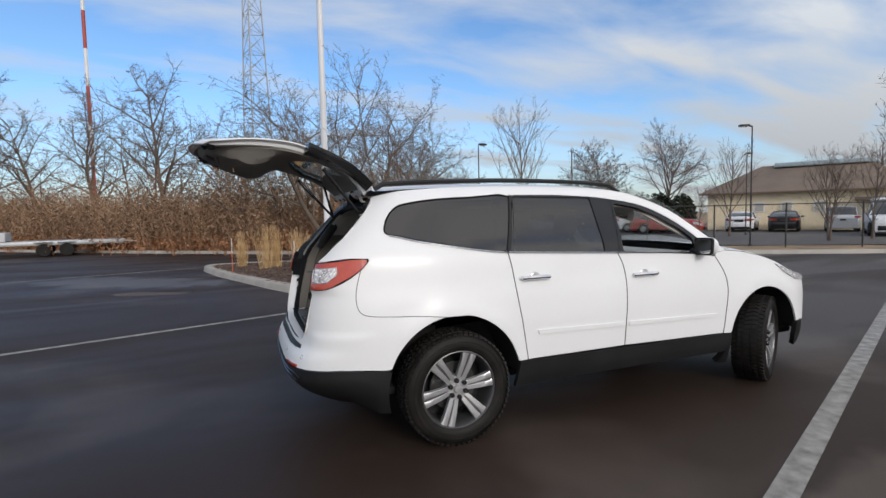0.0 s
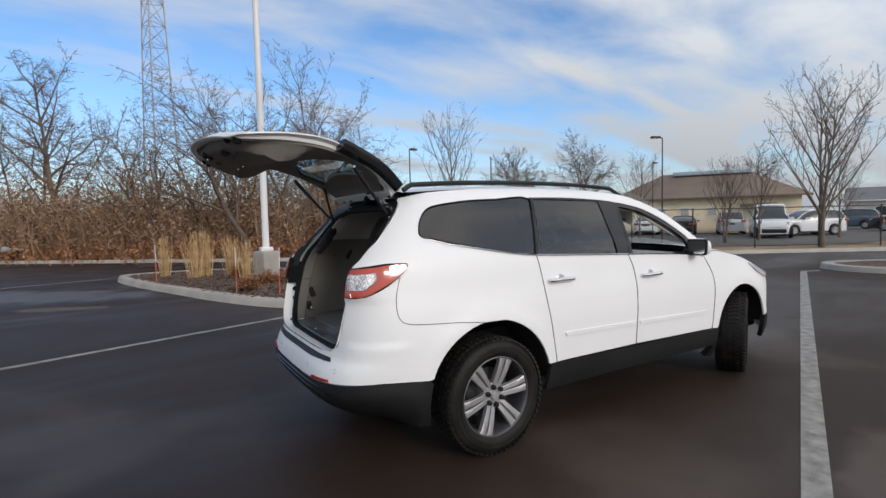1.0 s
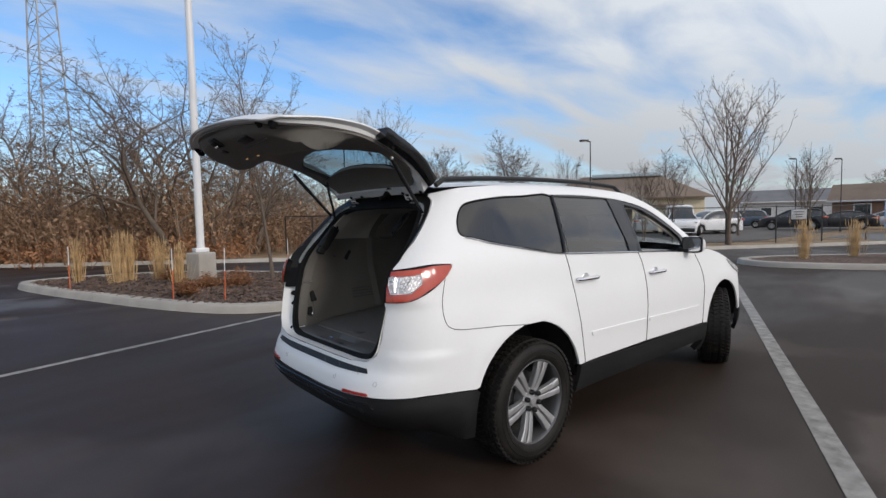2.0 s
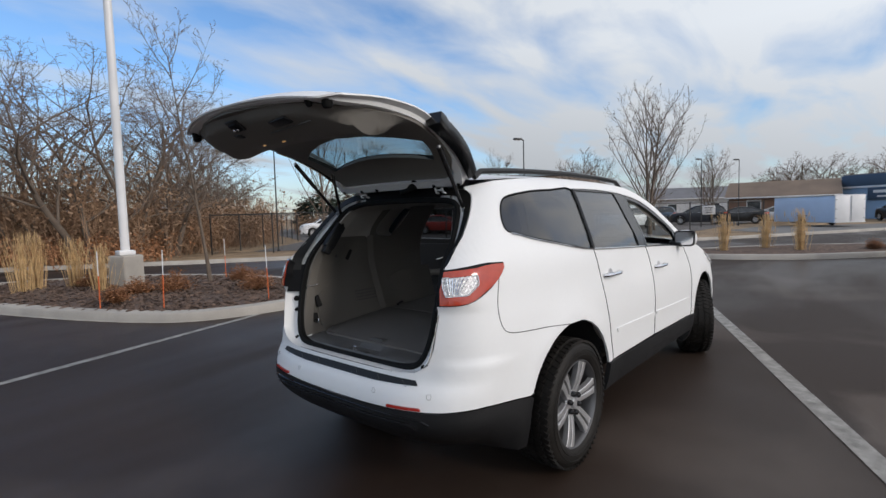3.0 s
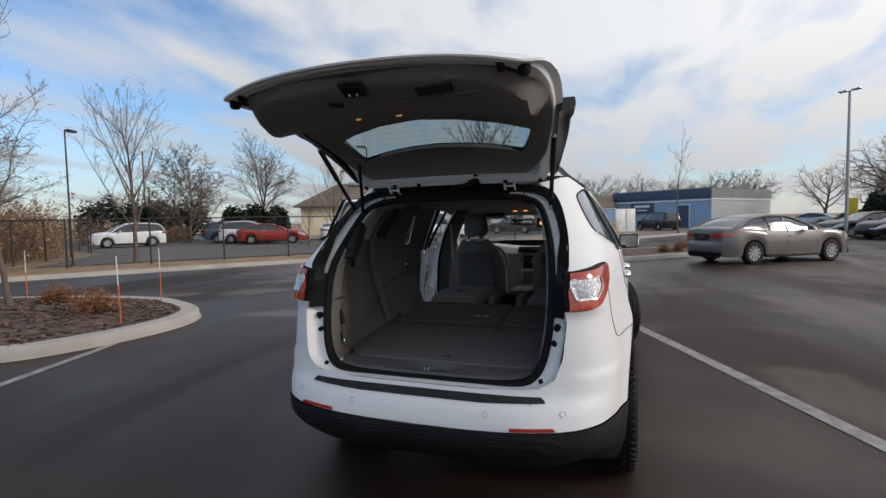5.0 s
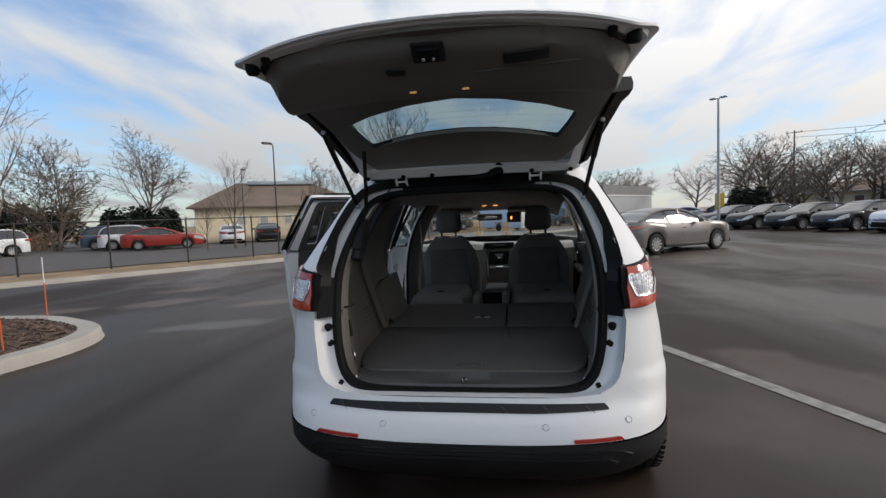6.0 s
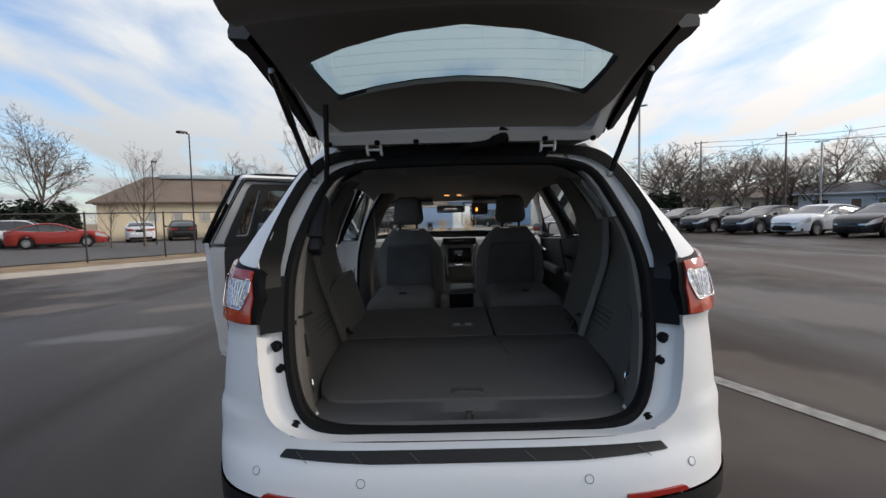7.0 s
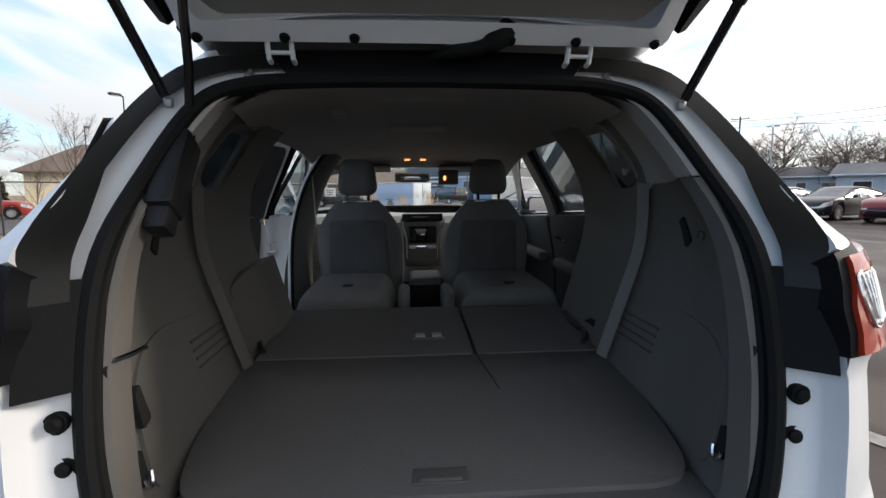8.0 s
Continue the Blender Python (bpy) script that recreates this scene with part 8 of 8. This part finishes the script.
SHAPES = {
    # length behind and before the rear axle, wheelbase, half width, deck line, roof line (x, z), wheel radius, belt
    "sedan": dict(tail=-0.96, nose=3.80, base=2.82, half=0.915, r=0.335,
                  deck=[(-0.96, 0.965), (-0.90, 1.03), (-0.74, 1.060), (-0.45, 1.065), (0.3, 1.00), (1.2, 0.965), (2.2, 0.975), (2.45, 0.995), (2.95, 0.965), (3.40, 0.885), (3.68, 0.77), (3.80, 0.60)],
                  roof=[(-0.66, 1.06), (-0.15, 1.28), (0.30, 1.40), (0.80, 1.445), (1.20, 1.435), (1.55, 1.37), (1.95, 1.20), (2.40, 1.00)], glass=(0.10, 1.95), pillars=(0.55, 1.18)),
    "suv": dict(tail=-0.92, nose=3.62, base=2.68, half=0.925, r=0.355,
                deck=[(-0.92, 0.85), (-0.88, 1.04), (-0.78, 1.10), (0.3, 1.09), (1.2, 1.06), (2.2, 1.05), (2.6, 1.06), (3.2, 0.99), (3.5, 0.86), (3.62, 0.65)],
                roof=[(-0.84, 1.10), (-0.70, 1.40), (-0.48, 1.60), (0.2, 1.675), (0.9, 1.68), (1.45, 1.63), (1.95, 1.42), (2.45, 1.08)], glass=(-0.45, 2.0), pillars=(0.15, 1.0)),
    "van": dict(tail=-1.05, nose=3.95, base=3.05, half=0.98, r=0.345,
                deck=[(-1.05, 0.9), (-1.02, 1.05), (0.3, 1.06), (1.5, 1.06), (2.5, 1.06), (2.9, 1.07), (3.5, 0.98), (3.85, 0.82), (3.95, 0.6)],
                roof=[(-1.0, 1.06), (-0.92, 1.55), (-0.75, 1.78), (0.3, 1.84), (1.2, 1.83), (1.8, 1.74), (2.25, 1.5), (2.8, 1.09)], glass=(-0.7, 2.25), pillars=(0.35, 1.35)),
    "cargo": dict(tail=-1.25, nose=3.95, base=3.43, half=0.99, r=0.36,
                  deck=[(-1.25, 0.9), (-1.22, 1.10), (0.3, 1.12), (1.5, 1.12), (2.5, 1.12), (2.9, 1.12), (3.4, 1.06), (3.85, 0.92), (3.95, 0.65)],
                  roof=[(-1.2, 1.12), (-1.15, 1.75), (-1.05, 2.02), (0.3, 2.08), (1.4, 2.07), (1.9, 1.96), (2.35, 1.65), (2.85, 1.14)], glass=(1.35, 2.35), pillars=(2.2,)),
}
LAMP_AMBER = mat("headlight glass", (0.5, 0.5, 0.5), 0.15, 0.5, 0.2, 30, 90, coat=0.8)


TAIL_BOW = smooth_tab([(0.22, 0.02), (0.30, 0.06), (0.40, 0.115), (0.56, 0.130), (0.63, 0.115), (0.68, 0.065), (0.80, 0.065), (0.90, 0.09), (1.0, 0.075)])
NOSE_BOW = smooth_tab([(0.20, 0.04), (0.28, 0.10), (0.40, 0.13), (0.55, 0.12), (0.64, 0.08)])


def sedan_ends(ob, colour, x0, x1, hw, deck):
    """Rounded tail and nose of a sedan, with lamps that wrap the corners."""
    def tail(q, z, off=0.0):
        return Vector((x0 - TAIL_BOW(z) * (1 - abs(q) ** 4) - off, q * (hw(x0) * (0.985 - 0.10 * max(0, 0.36 - z) / 0.14) + off * 0.5), z))

    def nose(q, z, off=0.0):
        return Vector((x1 - 0.004 + NOSE_BOW(z) * (1 - abs(q) ** 2.2) + off, q * (hw(x1) * 0.99 + off * 0.5), z))

    qs = [k / 10 - 1 for k in range(21)]
    zt, zn = deck(x0) + 0.03, deck(x1) + 0.03
    part("rear_bumper", skin([[tail(q, 0.36 + 0.32 * k / 8) for q in qs] for k in range(9)]), colour, ob, "painted rear bumper", 50)
    part("boot_lid", skin([[tail(q, 0.68 + (zt - 0.68) * k / 7 + (0.03 * (1 - q * q) if k == 7 else 0)) for q in qs] for k in range(8)]), colour, ob, "", 50)
    part("boot_lip", tube([tail(q, zt + 0.03 * (1 - q * q), -0.012) for q in qs[2:-2]], 0.014, 6), colour, ob)
    part("diffuser", skin([[tail(q, 0.20 + 0.16 * k / 4, 0.004 if k < 4 else 0.006) for q in qs] for k in range(5)]), BLACK_PLASTIC, ob, "black lower bumper")
    part("plate_recess", skin([[tail(q * 0.42, z, 0.005) for q in qs] for z in (0.71, 0.80, 0.89)]), SEAM, ob, "dark plate recess")
    part("front_bumper", skin([[nose(q, 0.22 + (zn - 0.22) * k / 8) for q in qs] for k in range(9)]), colour, ob, "painted front bumper", 50)
    part("grille", skin([[nose(q * w_, z, 0.008) for q in qs] for z, w_ in ((0.25, 0.80), (0.33, 0.84), (0.44, 0.72), (0.50, 0.66))]), GLOSS_BLACK, ob, "black wide lower grille")
    part("upper_grille", skin([[nose(q * 0.62, z, 0.008) for q in qs] for z in (0.545, 0.575, 0.60)]), GLOSS_BLACK, ob, "slim black upper grille")
    for s in (-1, 1):
        low, high, mid = [], [], []
        for k in range(6):
            q, f = 0.50 + 0.5 * k / 5, k / 5
            low.append(tail(s * q, 0.795 - 0.01 * f, 0.010))
            high.append(tail(s * q, 0.885 + 0.05 * f, 0.010))
        for k in range(1, 9):
            x, f = x0 + 0.42 * k / 8, k / 8
            low.append(Vector((x, s * (hw(x) * 1.0 + 0.008), 0.785 + 0.10 * f)))
            high.append(Vector((x, s * (hw(x) * 0.985 + 0.008), 0.935 - 0.015 * f)))
        part("tail_lamp", skin([low, [a.lerp(b, 0.5) + Vector((-0.006, s * 0.006, 0)) for a, b in zip(low, high)], high]), LAMP_RED, ob, "red tail lamp wrapping the corner")
        part("lamp_strip", tube([a.lerp(b, 0.22) + Vector((-0.004, s * 0.008, 0)) for a, b in zip(low, high)][5:], 0.010, 5), LAMP_AMBER, ob, "clear strip of the tail lamp")
        low, high = [], []
        for k in range(5):
            q, f = 0.62 + 0.38 * k / 4, k / 4
            low.append(nose(s * q, 0.545 - 0.01 * f, 0.010))
            high.append(nose(s * q, 0.595 + 0.025 * f, 0.010))
        for k in range(1, 9):
            x, f = x1 - 0.55 * k / 8, k / 8
            z1 = deck(x) - 0.055
            low.append(Vector((x, s * (hw(x) * 0.998 + 0.008), min(z1 - 0.02, 0.535 + 0.15 * f))))
            high.append(Vector((x, s * (hw(x) * 0.975 + 0.010), z1)))
        part("headlight", skin([low, high]), LAMP_AMBER, ob, "slim clear headlight wrapping the corner")
        fog = [nose(s * q, z, 0.010) for q, z in ((0.80, 0.30), (0.97, 0.34), (0.97, 0.42), (0.86, 0.40))]
        part("side_intake", skin([[fog[0], fog[1]], [fog[3], fog[2]]]), GLOSS_BLACK, ob, "black side intake")


def vehicle(kind, label, at, colour, group="", category="car", lit=""):
    S = SHAPES[kind]
    ob = thing({"sedan": "sedan_car", "suv": "suv_wagon", "van": "minivan", "cargo": "cargo_van"}[kind], label, category, group, at=at)
    deck, roof = smooth_tab(S["deck"]), smooth_tab(S["roof"])
    x0, x1, W, r = S["tail"], S["nose"], S["half"], S["r"]

    def hw(x):
        t = (x - x0) / (x1 - x0)
        return W * (1 - 0.22 * max(0, (0.10 - t) / 0.10) ** 2 - 0.30 * max(0, (t - 0.86) / 0.14) ** 2)

    def sill(x):
        for wx in (0.0, S["base"]):
            d = abs(x - wx)
            if d < r + 0.055:
                return max(0.30, r + math.sqrt(max((r + 0.055) ** 2 - d * d, 0)) * 0.98)
        return 0.24

    n = 96
    for sgn in (1,):
        rows = []
        for i in range(n + 1):
            x = x0 + (x1 - x0) * i / n
            w, zd, zs = hw(x), deck(x), sill(x)
            zs = min(zs, zd - 0.12)
            prof = [(w * 0.955, zs), (w * 0.99, zs + (zd - zs) * 0.22), (w, zs + (zd - zs) * 0.50), (w * 0.985, zs + (zd - zs) * 0.78), (w * 0.94, zd - 0.012), (w * 0.86, zd + 0.012), (w * 0.5, zd + 0.035), (0, zd + 0.042)]
            rows.append([(x, y, z) for y, z in prof] + [(x, -y, z) for y, z in prof[-2::-1]])
        bm = skin(rows)
        bm.verts.ensure_lookup_table()
        part("body", flip(skin(rows, caps=False)), colour, ob, "", 50)
        bm.free()
    part("underbody", block(((x0 + x1) / 2, 0, 0.30), (x1 - x0 - 0.3, W * 1.7, 0.16), 0.03), LINER, ob)
    if kind == "sedan":
        sedan_ends(ob, colour, x0, x1, hw, deck)
    for x, d in () if kind == "sedan" else ((x0 + 0.01, -1), (x1 - 0.01, 1)):
        part("bumper", skin([[(x + d * 0.0, hw(x) * q, 0.26 + 0.62 * t * (deck(x) - 0.26) / 0.62 * 0.98) for q in (-1, -0.8, -0.4, 0, 0.4, 0.8, 1)] for t in (0, 0.35, 0.7, 1.0)]), colour, ob)
    # cabin: dark glass with painted roof and pillars
    ra, rb = S["roof"][0][0], S["roof"][-1][0]
    rows, top = [], []
    m = 30
    for i in range(m + 1):
        x = ra + (rb - ra) * i / m
        zr, zd = roof(x), deck(x) - 0.01
        zr = max(zr, zd + 0.005)
        f = min(1.0, (zr - zd) / 0.4)
        wb, wt_ = hw(x) * 0.93, hw(x) * (0.93 - 0.22 * f)
        prof = [(wb, zd), ((wb + wt_) / 2 + 0.012, (zd + zr) / 2), (wt_, zr - 0.035 * f), (wt_ * 0.86, zr), (wt_ * 0.45, zr + 0.018 * f), (0, zr + 0.022 * f)]
        rows.append([(x, y, z) for y, z in prof] + [(x, -y, z) for y, z in prof[-2::-1]])
        g0, g1 = S["glass"]
        if g0 - 0.05 <= x <= g1 - 0.35:
            top.append([(x, y, z + 0.006) for y, z in prof[2:]] + [(x, -y, z + 0.006) for y, z in prof[-2:1:-1]])
    glassy = part("cabin_glass", flip(skin(rows)), WINDOW_DARK, ob, "dark car windows", 50)
    part("roof", flip(skin(top)), colour, ob)
    for sgn in (-1, 1):
        def rail(x, up_=1.0):
            zr, zd = max(roof(x), deck(x)), deck(x) - 0.01
            f = min(1.0, (zr - zd) / 0.4)
            wb, wt_ = hw(x) * 0.93, hw(x) * (0.93 - 0.22 * f)
            return (x, sgn * (wb + (wt_ - wb) * up_ + 0.004), zd + (zr - 0.03 * f - zd) * up_)
        part("roof_pillar", tube([rail(ra + (rb - ra) * k / 24) for k in range(25)], 0.034, 6), colour, ob)
        for px in S["pillars"]:
            part("door_pillar", tube([rail(px + 0.04 - 0.08 * t, t) for t in (0, 0.5, 1)], 0.026, 6), GLOSS_BLACK, ob)
        if kind == "cargo":
            part("side_panel", skin([[Vector(rail(x, t)) + Vector((0, sgn * 0.02, 0)) for t in (0, 0.5, 1)] for x in (-1.15, 0.2, 1.35)]), colour, ob)
        c0 = [(x, sgn * (hw(x) * 0.90 + 0.02), deck(x) - 0.006) for x in [ra + 0.05 + (rb - ra - 0.1) * k / 12 for k in range(13)]]
        part("belt_strip", tube(c0, 0.010, 5), CHROME, ob)
        for px in (S["pillars"][0] - 0.25, S["pillars"][-1] + 0.1):
            part("door_handle", block((px, sgn * (W * 1.0), 0.80 * deck(px) + 0.05), (0.18, 0.03, 0.028), 0.01), colour, ob)
        seams = [S["pillars"][-1], S["base"] - r - 0.22, r + 0.10 if kind != "cargo" else 1.2]
        for px in seams:
            zs, zd = sill(px), deck(px)
            part("door_seam", tube([(px, sgn * hw(px) * 0.957, zs + 0.02), (px, sgn * hw(px) * 1.002, zs + (zd - zs) * 0.5), (px - 0.02, sgn * hw(px) * 0.945, zd - 0.01)], 0.006, 4), SEAM, ob)
        part("mirror", block((S["glass"][1] - 0.05, sgn * (W + 0.09), deck(2.0) + 0.06), (0.10, 0.20, 0.13), 0.03), colour, ob)
        if kind != "sedan":
            part("headlight", block((x1 - 0.30, sgn * W * 0.66, deck(x1 - 0.30) - 0.10), (0.42, 0.34, 0.11), 0.04, rot=Matrix.Rotation(sgn * -0.45, 3, "Z")), LAMP_AMBER, ob, "clear headlight")
        if kind != "sedan":
            part("tail_lamp", block((x0 + 0.12, sgn * W * 0.80, deck(x0 + 0.10) - 0.10), (0.34, 0.30, 0.13), 0.04, rot=Matrix.Rotation(sgn * 0.35, 3, "Z")), LAMP_RED, ob, "red tail lamp")
        part("sill", block((S["base"] / 2, sgn * W * 0.93, 0.25), (S["base"] - 2 * r - 0.15, 0.10, 0.10), 0.02), BLACK_PLASTIC, ob)
        for wx in (0.0, S["base"]):
            rim = part("wheel", lathe([(0.0, -0.090), (0.05, -0.092), (0.06, -0.080), (r * 0.60, -0.088), (r * 0.66, -0.10), (r * 0.68, -0.085), (r * 0.66, 0.08)], 28), ALLOY_DARK if colour.name not in () else ALLOY, ob, "alloy wheel")
            rim.matrix_basis = pose(wx, sgn * (W - 0.115), r, 0, 0, 0 if sgn < 0 else 180)
            part("tyre", lathe([(r * 0.66, -0.105), (r * 0.80, -0.112), (r * 0.94, -0.10), (r, -0.07), (r, 0.07), (r * 0.94, 0.10), (r * 0.66, 0.10)], 32), TYRE, rim)
            bm = bmesh.new()
            for k in range(10):
                a = 2 * math.pi * k / 10
                box(bm, (r * 0.37 * math.cos(a), -0.094, r * 0.37 * math.sin(a)), (r * 0.56, 0.016, 0.034), 0, 1, Matrix.Rotation(-a, 3, "Y"))
            part("spokes", bm, ALLOY, rim)
    if kind != "sedan":
        part("grille", block((x1 - 0.02, 0, 0.44), (0.06, W * 1.25, 0.26), 0.03), GLOSS_BLACK, ob, "black front grille")
    part("number_plate", block((x0 - (0.012 if kind != "sedan" else 0.085), 0, 0.80), (0.02, 0.32, 0.12), 0.004), DARK_METAL, ob, "blank dark plate")
    return ob


GREY_PAINT = paint("grey metallic car paint", (0.185, 0.172, 0.165))
BLACK_PAINT = paint("black car paint", (0.008, 0.0085, 0.010), 0.1)
NAVY_PAINT = paint("dark navy car paint", (0.012, 0.015, 0.023), 0.2)
RED_PAINT = paint("red car paint", (0.36, 0.035, 0.025), 0.2)
PEARL = paint("white car paint far", (0.74, 0.75, 0.77), 0.0)
SILVER = paint("silver car paint", (0.48, 0.49, 0.51), 0.5)
BLUE_PAINT = paint("slate blue car paint", (0.075, 0.115, 0.17), 0.3)
MAROON = paint("dark red car paint", (0.20, 0.02, 0.025), 0.2)


def park(kind, label, x, y, heading, colour, **kw):
    """Park it with its right rear wheel's foot near x, y, nose towards heading (degrees)."""
    return vehicle(kind, label, pose(x, y, 0, 0, 0, heading), colour, **kw)


park("sedan", "grey metallic sedan parked beside the planted strip", 14.25, -4.1, -57, GREY_PAINT)
row_cols = [(NAVY_PAINT, "dark navy"), (BLACK_PAINT, "black"), (BLACK_PAINT, "black"), (NAVY_PAINT, "dark"), (PEARL, "white"), (BLACK_PAINT, "black"), (MAROON, "dark red"), (PEARL, "white"), (BLACK_PAINT, "black")]
for k, (col, word) in enumerate(row_cols):
    fx, fy = 31.2 - 2.62 * k, -13.3 - 0.98 * k
    hx, hy = math.cos(radians(109)), math.sin(radians(109))
    park("sedan", f"{word} sedan parked in a long row facing the aisle", fx - hx * 2.82 + 0.8, fy - hy * 2.82 + 0.3, 109, col, group="row of parked sedans")
park("sedan", "red sedan parked in the fenced lot", 26.3, 24.3, -57, RED_PAINT)
park("suv", "white compact wagon parked in the fenced lot", 27.6, 27.2, -62, PEARL)
park("suv", "slate blue wagon parked in the fenced lot", 28.7, 29.6, -62, BLUE_PAINT)
park("sedan", "dark sedan parked behind the red one", 30.4, 28.2, -58, NAVY_PAINT)
park("sedan", "dark red sedan parked in the fenced lot", 32.0, 29.6, -58, MAROON)
park("suv", "white wagon parked alone in the fenced lot", 23.6, 31.2, 152, PEARL)
park("cargo", "white cargo van parked in the far lot", 33.6, 13.2, -150, PEARL)
park("suv", "white wagon parked in the far lot", 37.0, 11.3, 150, PEARL)
park("van", "black minivan parked beside the blue shop", 50.7, -5.3, 31, BLACK_PAINT)
for k, (x, y, h, col, word) in enumerate(((46, 8.0, 100, NAVY_PAINT, "dark blue"), (47.5, 5.2, 100, BLACK_PAINT, "black"), (49, 2.6, 100, SILVER, "silver"), (51, 13.5, 100, BLUE_PAINT, "blue"), (32.6, 21.6, 31, PEARL, "white"), (33.9, 19.3, 31, BLACK_PAINT, "black"), (35.6, 16.6, 31, SILVER, "silver"), (38.4, 12.4, 110, PEARL, "white"), (56, -20, 60, SILVER, "silver"), (58, -24.5, 60, BLACK_PAINT, "black"))):
    park("sedan" if k % 3 else "suv", f"{word} car parked in the far lot", x, y, h, col, group="far parked cars")

# white box trailer; blue sky shade on its sides is put into the colour
bt = thing("box_trailer", "white enclosed box trailer with blue sky shade in its side colour and white rear doors on the verge", "trailer", at=pose(41.27, 0.59, 0, 0, 0, -139))
SKY_TINTED_WHITE = mat("white trailer skin tinted sky blue", (0.50, 0.62, 0.80), 0.45, 0, 0.06, 0.8, 20)
part("box", block((0, 0, 1.16), (5.8, 2.05, 1.80), 0.05), SKY_TINTED_WHITE, bt, "white trailer body with blue sky shade in its colour")
for s in (-1, 1):
    leaf = part("rear_door", block((2.915, s * 0.50, 1.16), (0.05, 0.97, 1.66), 0.01), WHITE_METAL, bt, "white rear door")
    for z in (0.55, 1.15, 1.75):
        part("hinge", block((2.945, s * 0.93, z), (0.02, 0.14, 0.05), 0.006), GALV, leaf)
for z in (0.30, 2.03):
    part("rear_frame", block((2.91, 0, z), (0.04, 2.07, 0.08), 0.01), WHITE_METAL, bt)
part("lock_bar", tube([(2.96, 0.06, 0.40), (2.96, 0.06, 1.95)], 0.014, 6), GALV, bt)
part("drawbar", block((-3.4, 0, 0.50), (1.2, 0.12, 0.10), 0.01), DARK_METAL, bt)
for sgn in (-1, 1):
    part("trim_rail", block((0, sgn * 1.03, 2.05), (5.8, 0.03, 0.06)), GALV, bt)
    part("fender", block((0.1, sgn * 1.09, 0.72), (0.85, 0.16, 0.05), 0.02), BLACK_PLASTIC, bt)
    w_ = part("wheel", lathe([(0.0, -0.08), (0.18, -0.08), (0.19, -0.10), (0.30, -0.10), (0.33, -0.06), (0.33, 0.06), (0.30, 0.10)], 24), TYRE, bt)
    w_.matrix_basis = pose(0.1, sgn * 1.06, 0.33, 0, 0, 0 if sgn < 0 else 180)

# flatbed trailer behind a dark pickup
ft = thing("flatbed_trailer", "empty galvanised flatbed trailer with two axles at the kerb", "trailer", at=pose(-10.3, 26.6, 0, 0, 0, 12))
part("deck", block((0.4, 0, 0.70), (5.6, 2.0, 0.10), 0.01), GALV, ft, "grey metal deck")
part("side_beam", block((0.4, -1.02, 0.62), (5.8, 0.06, 0.16), 0.01), GALV, ft)
part("side_beam", block((0.4, 1.02, 0.62), (5.8, 0.06, 0.16), 0.01), GALV, ft)
part("front_box", block((-2.0, 0, 0.98), (1.0, 1.9, 0.42), 0.03), HOUSE_WALL, ft, "pale front box")
part("ramp", block((3.45, 0, 0.62), (0.9, 1.9, 0.05), 0.01, rot=Matrix.Rotation(0.12, 3, "Y")), GALV, ft, "rear ramp")
part("tow_bar", block((-3.1, 0, 0.52), (1.4, 0.14, 0.12), 0.01), DARK_METAL, ft)
for x in (-0.1, 0.8):
    for sgn in (-1, 1):
        w_ = part("wheel", lathe([(0.0, -0.08), (0.17, -0.08), (0.18, -0.10), (0.28, -0.10), (0.31, -0.06), (0.31, 0.06), (0.28, 0.10)], 24), TYRE, ft)
        w_.matrix_basis = pose(x, sgn * 1.12, 0.31, 0, 0, 0 if sgn < 0 else 180)
    part("mudguard", block((x, -1.14, 0.70), (0.75, 0.22, 0.04), 0.015), GALV, ft)
park("suv", "dark pickup towing the flatbed trailer", -16.6, 25.0, 192, BLACK_PAINT, category="truck")
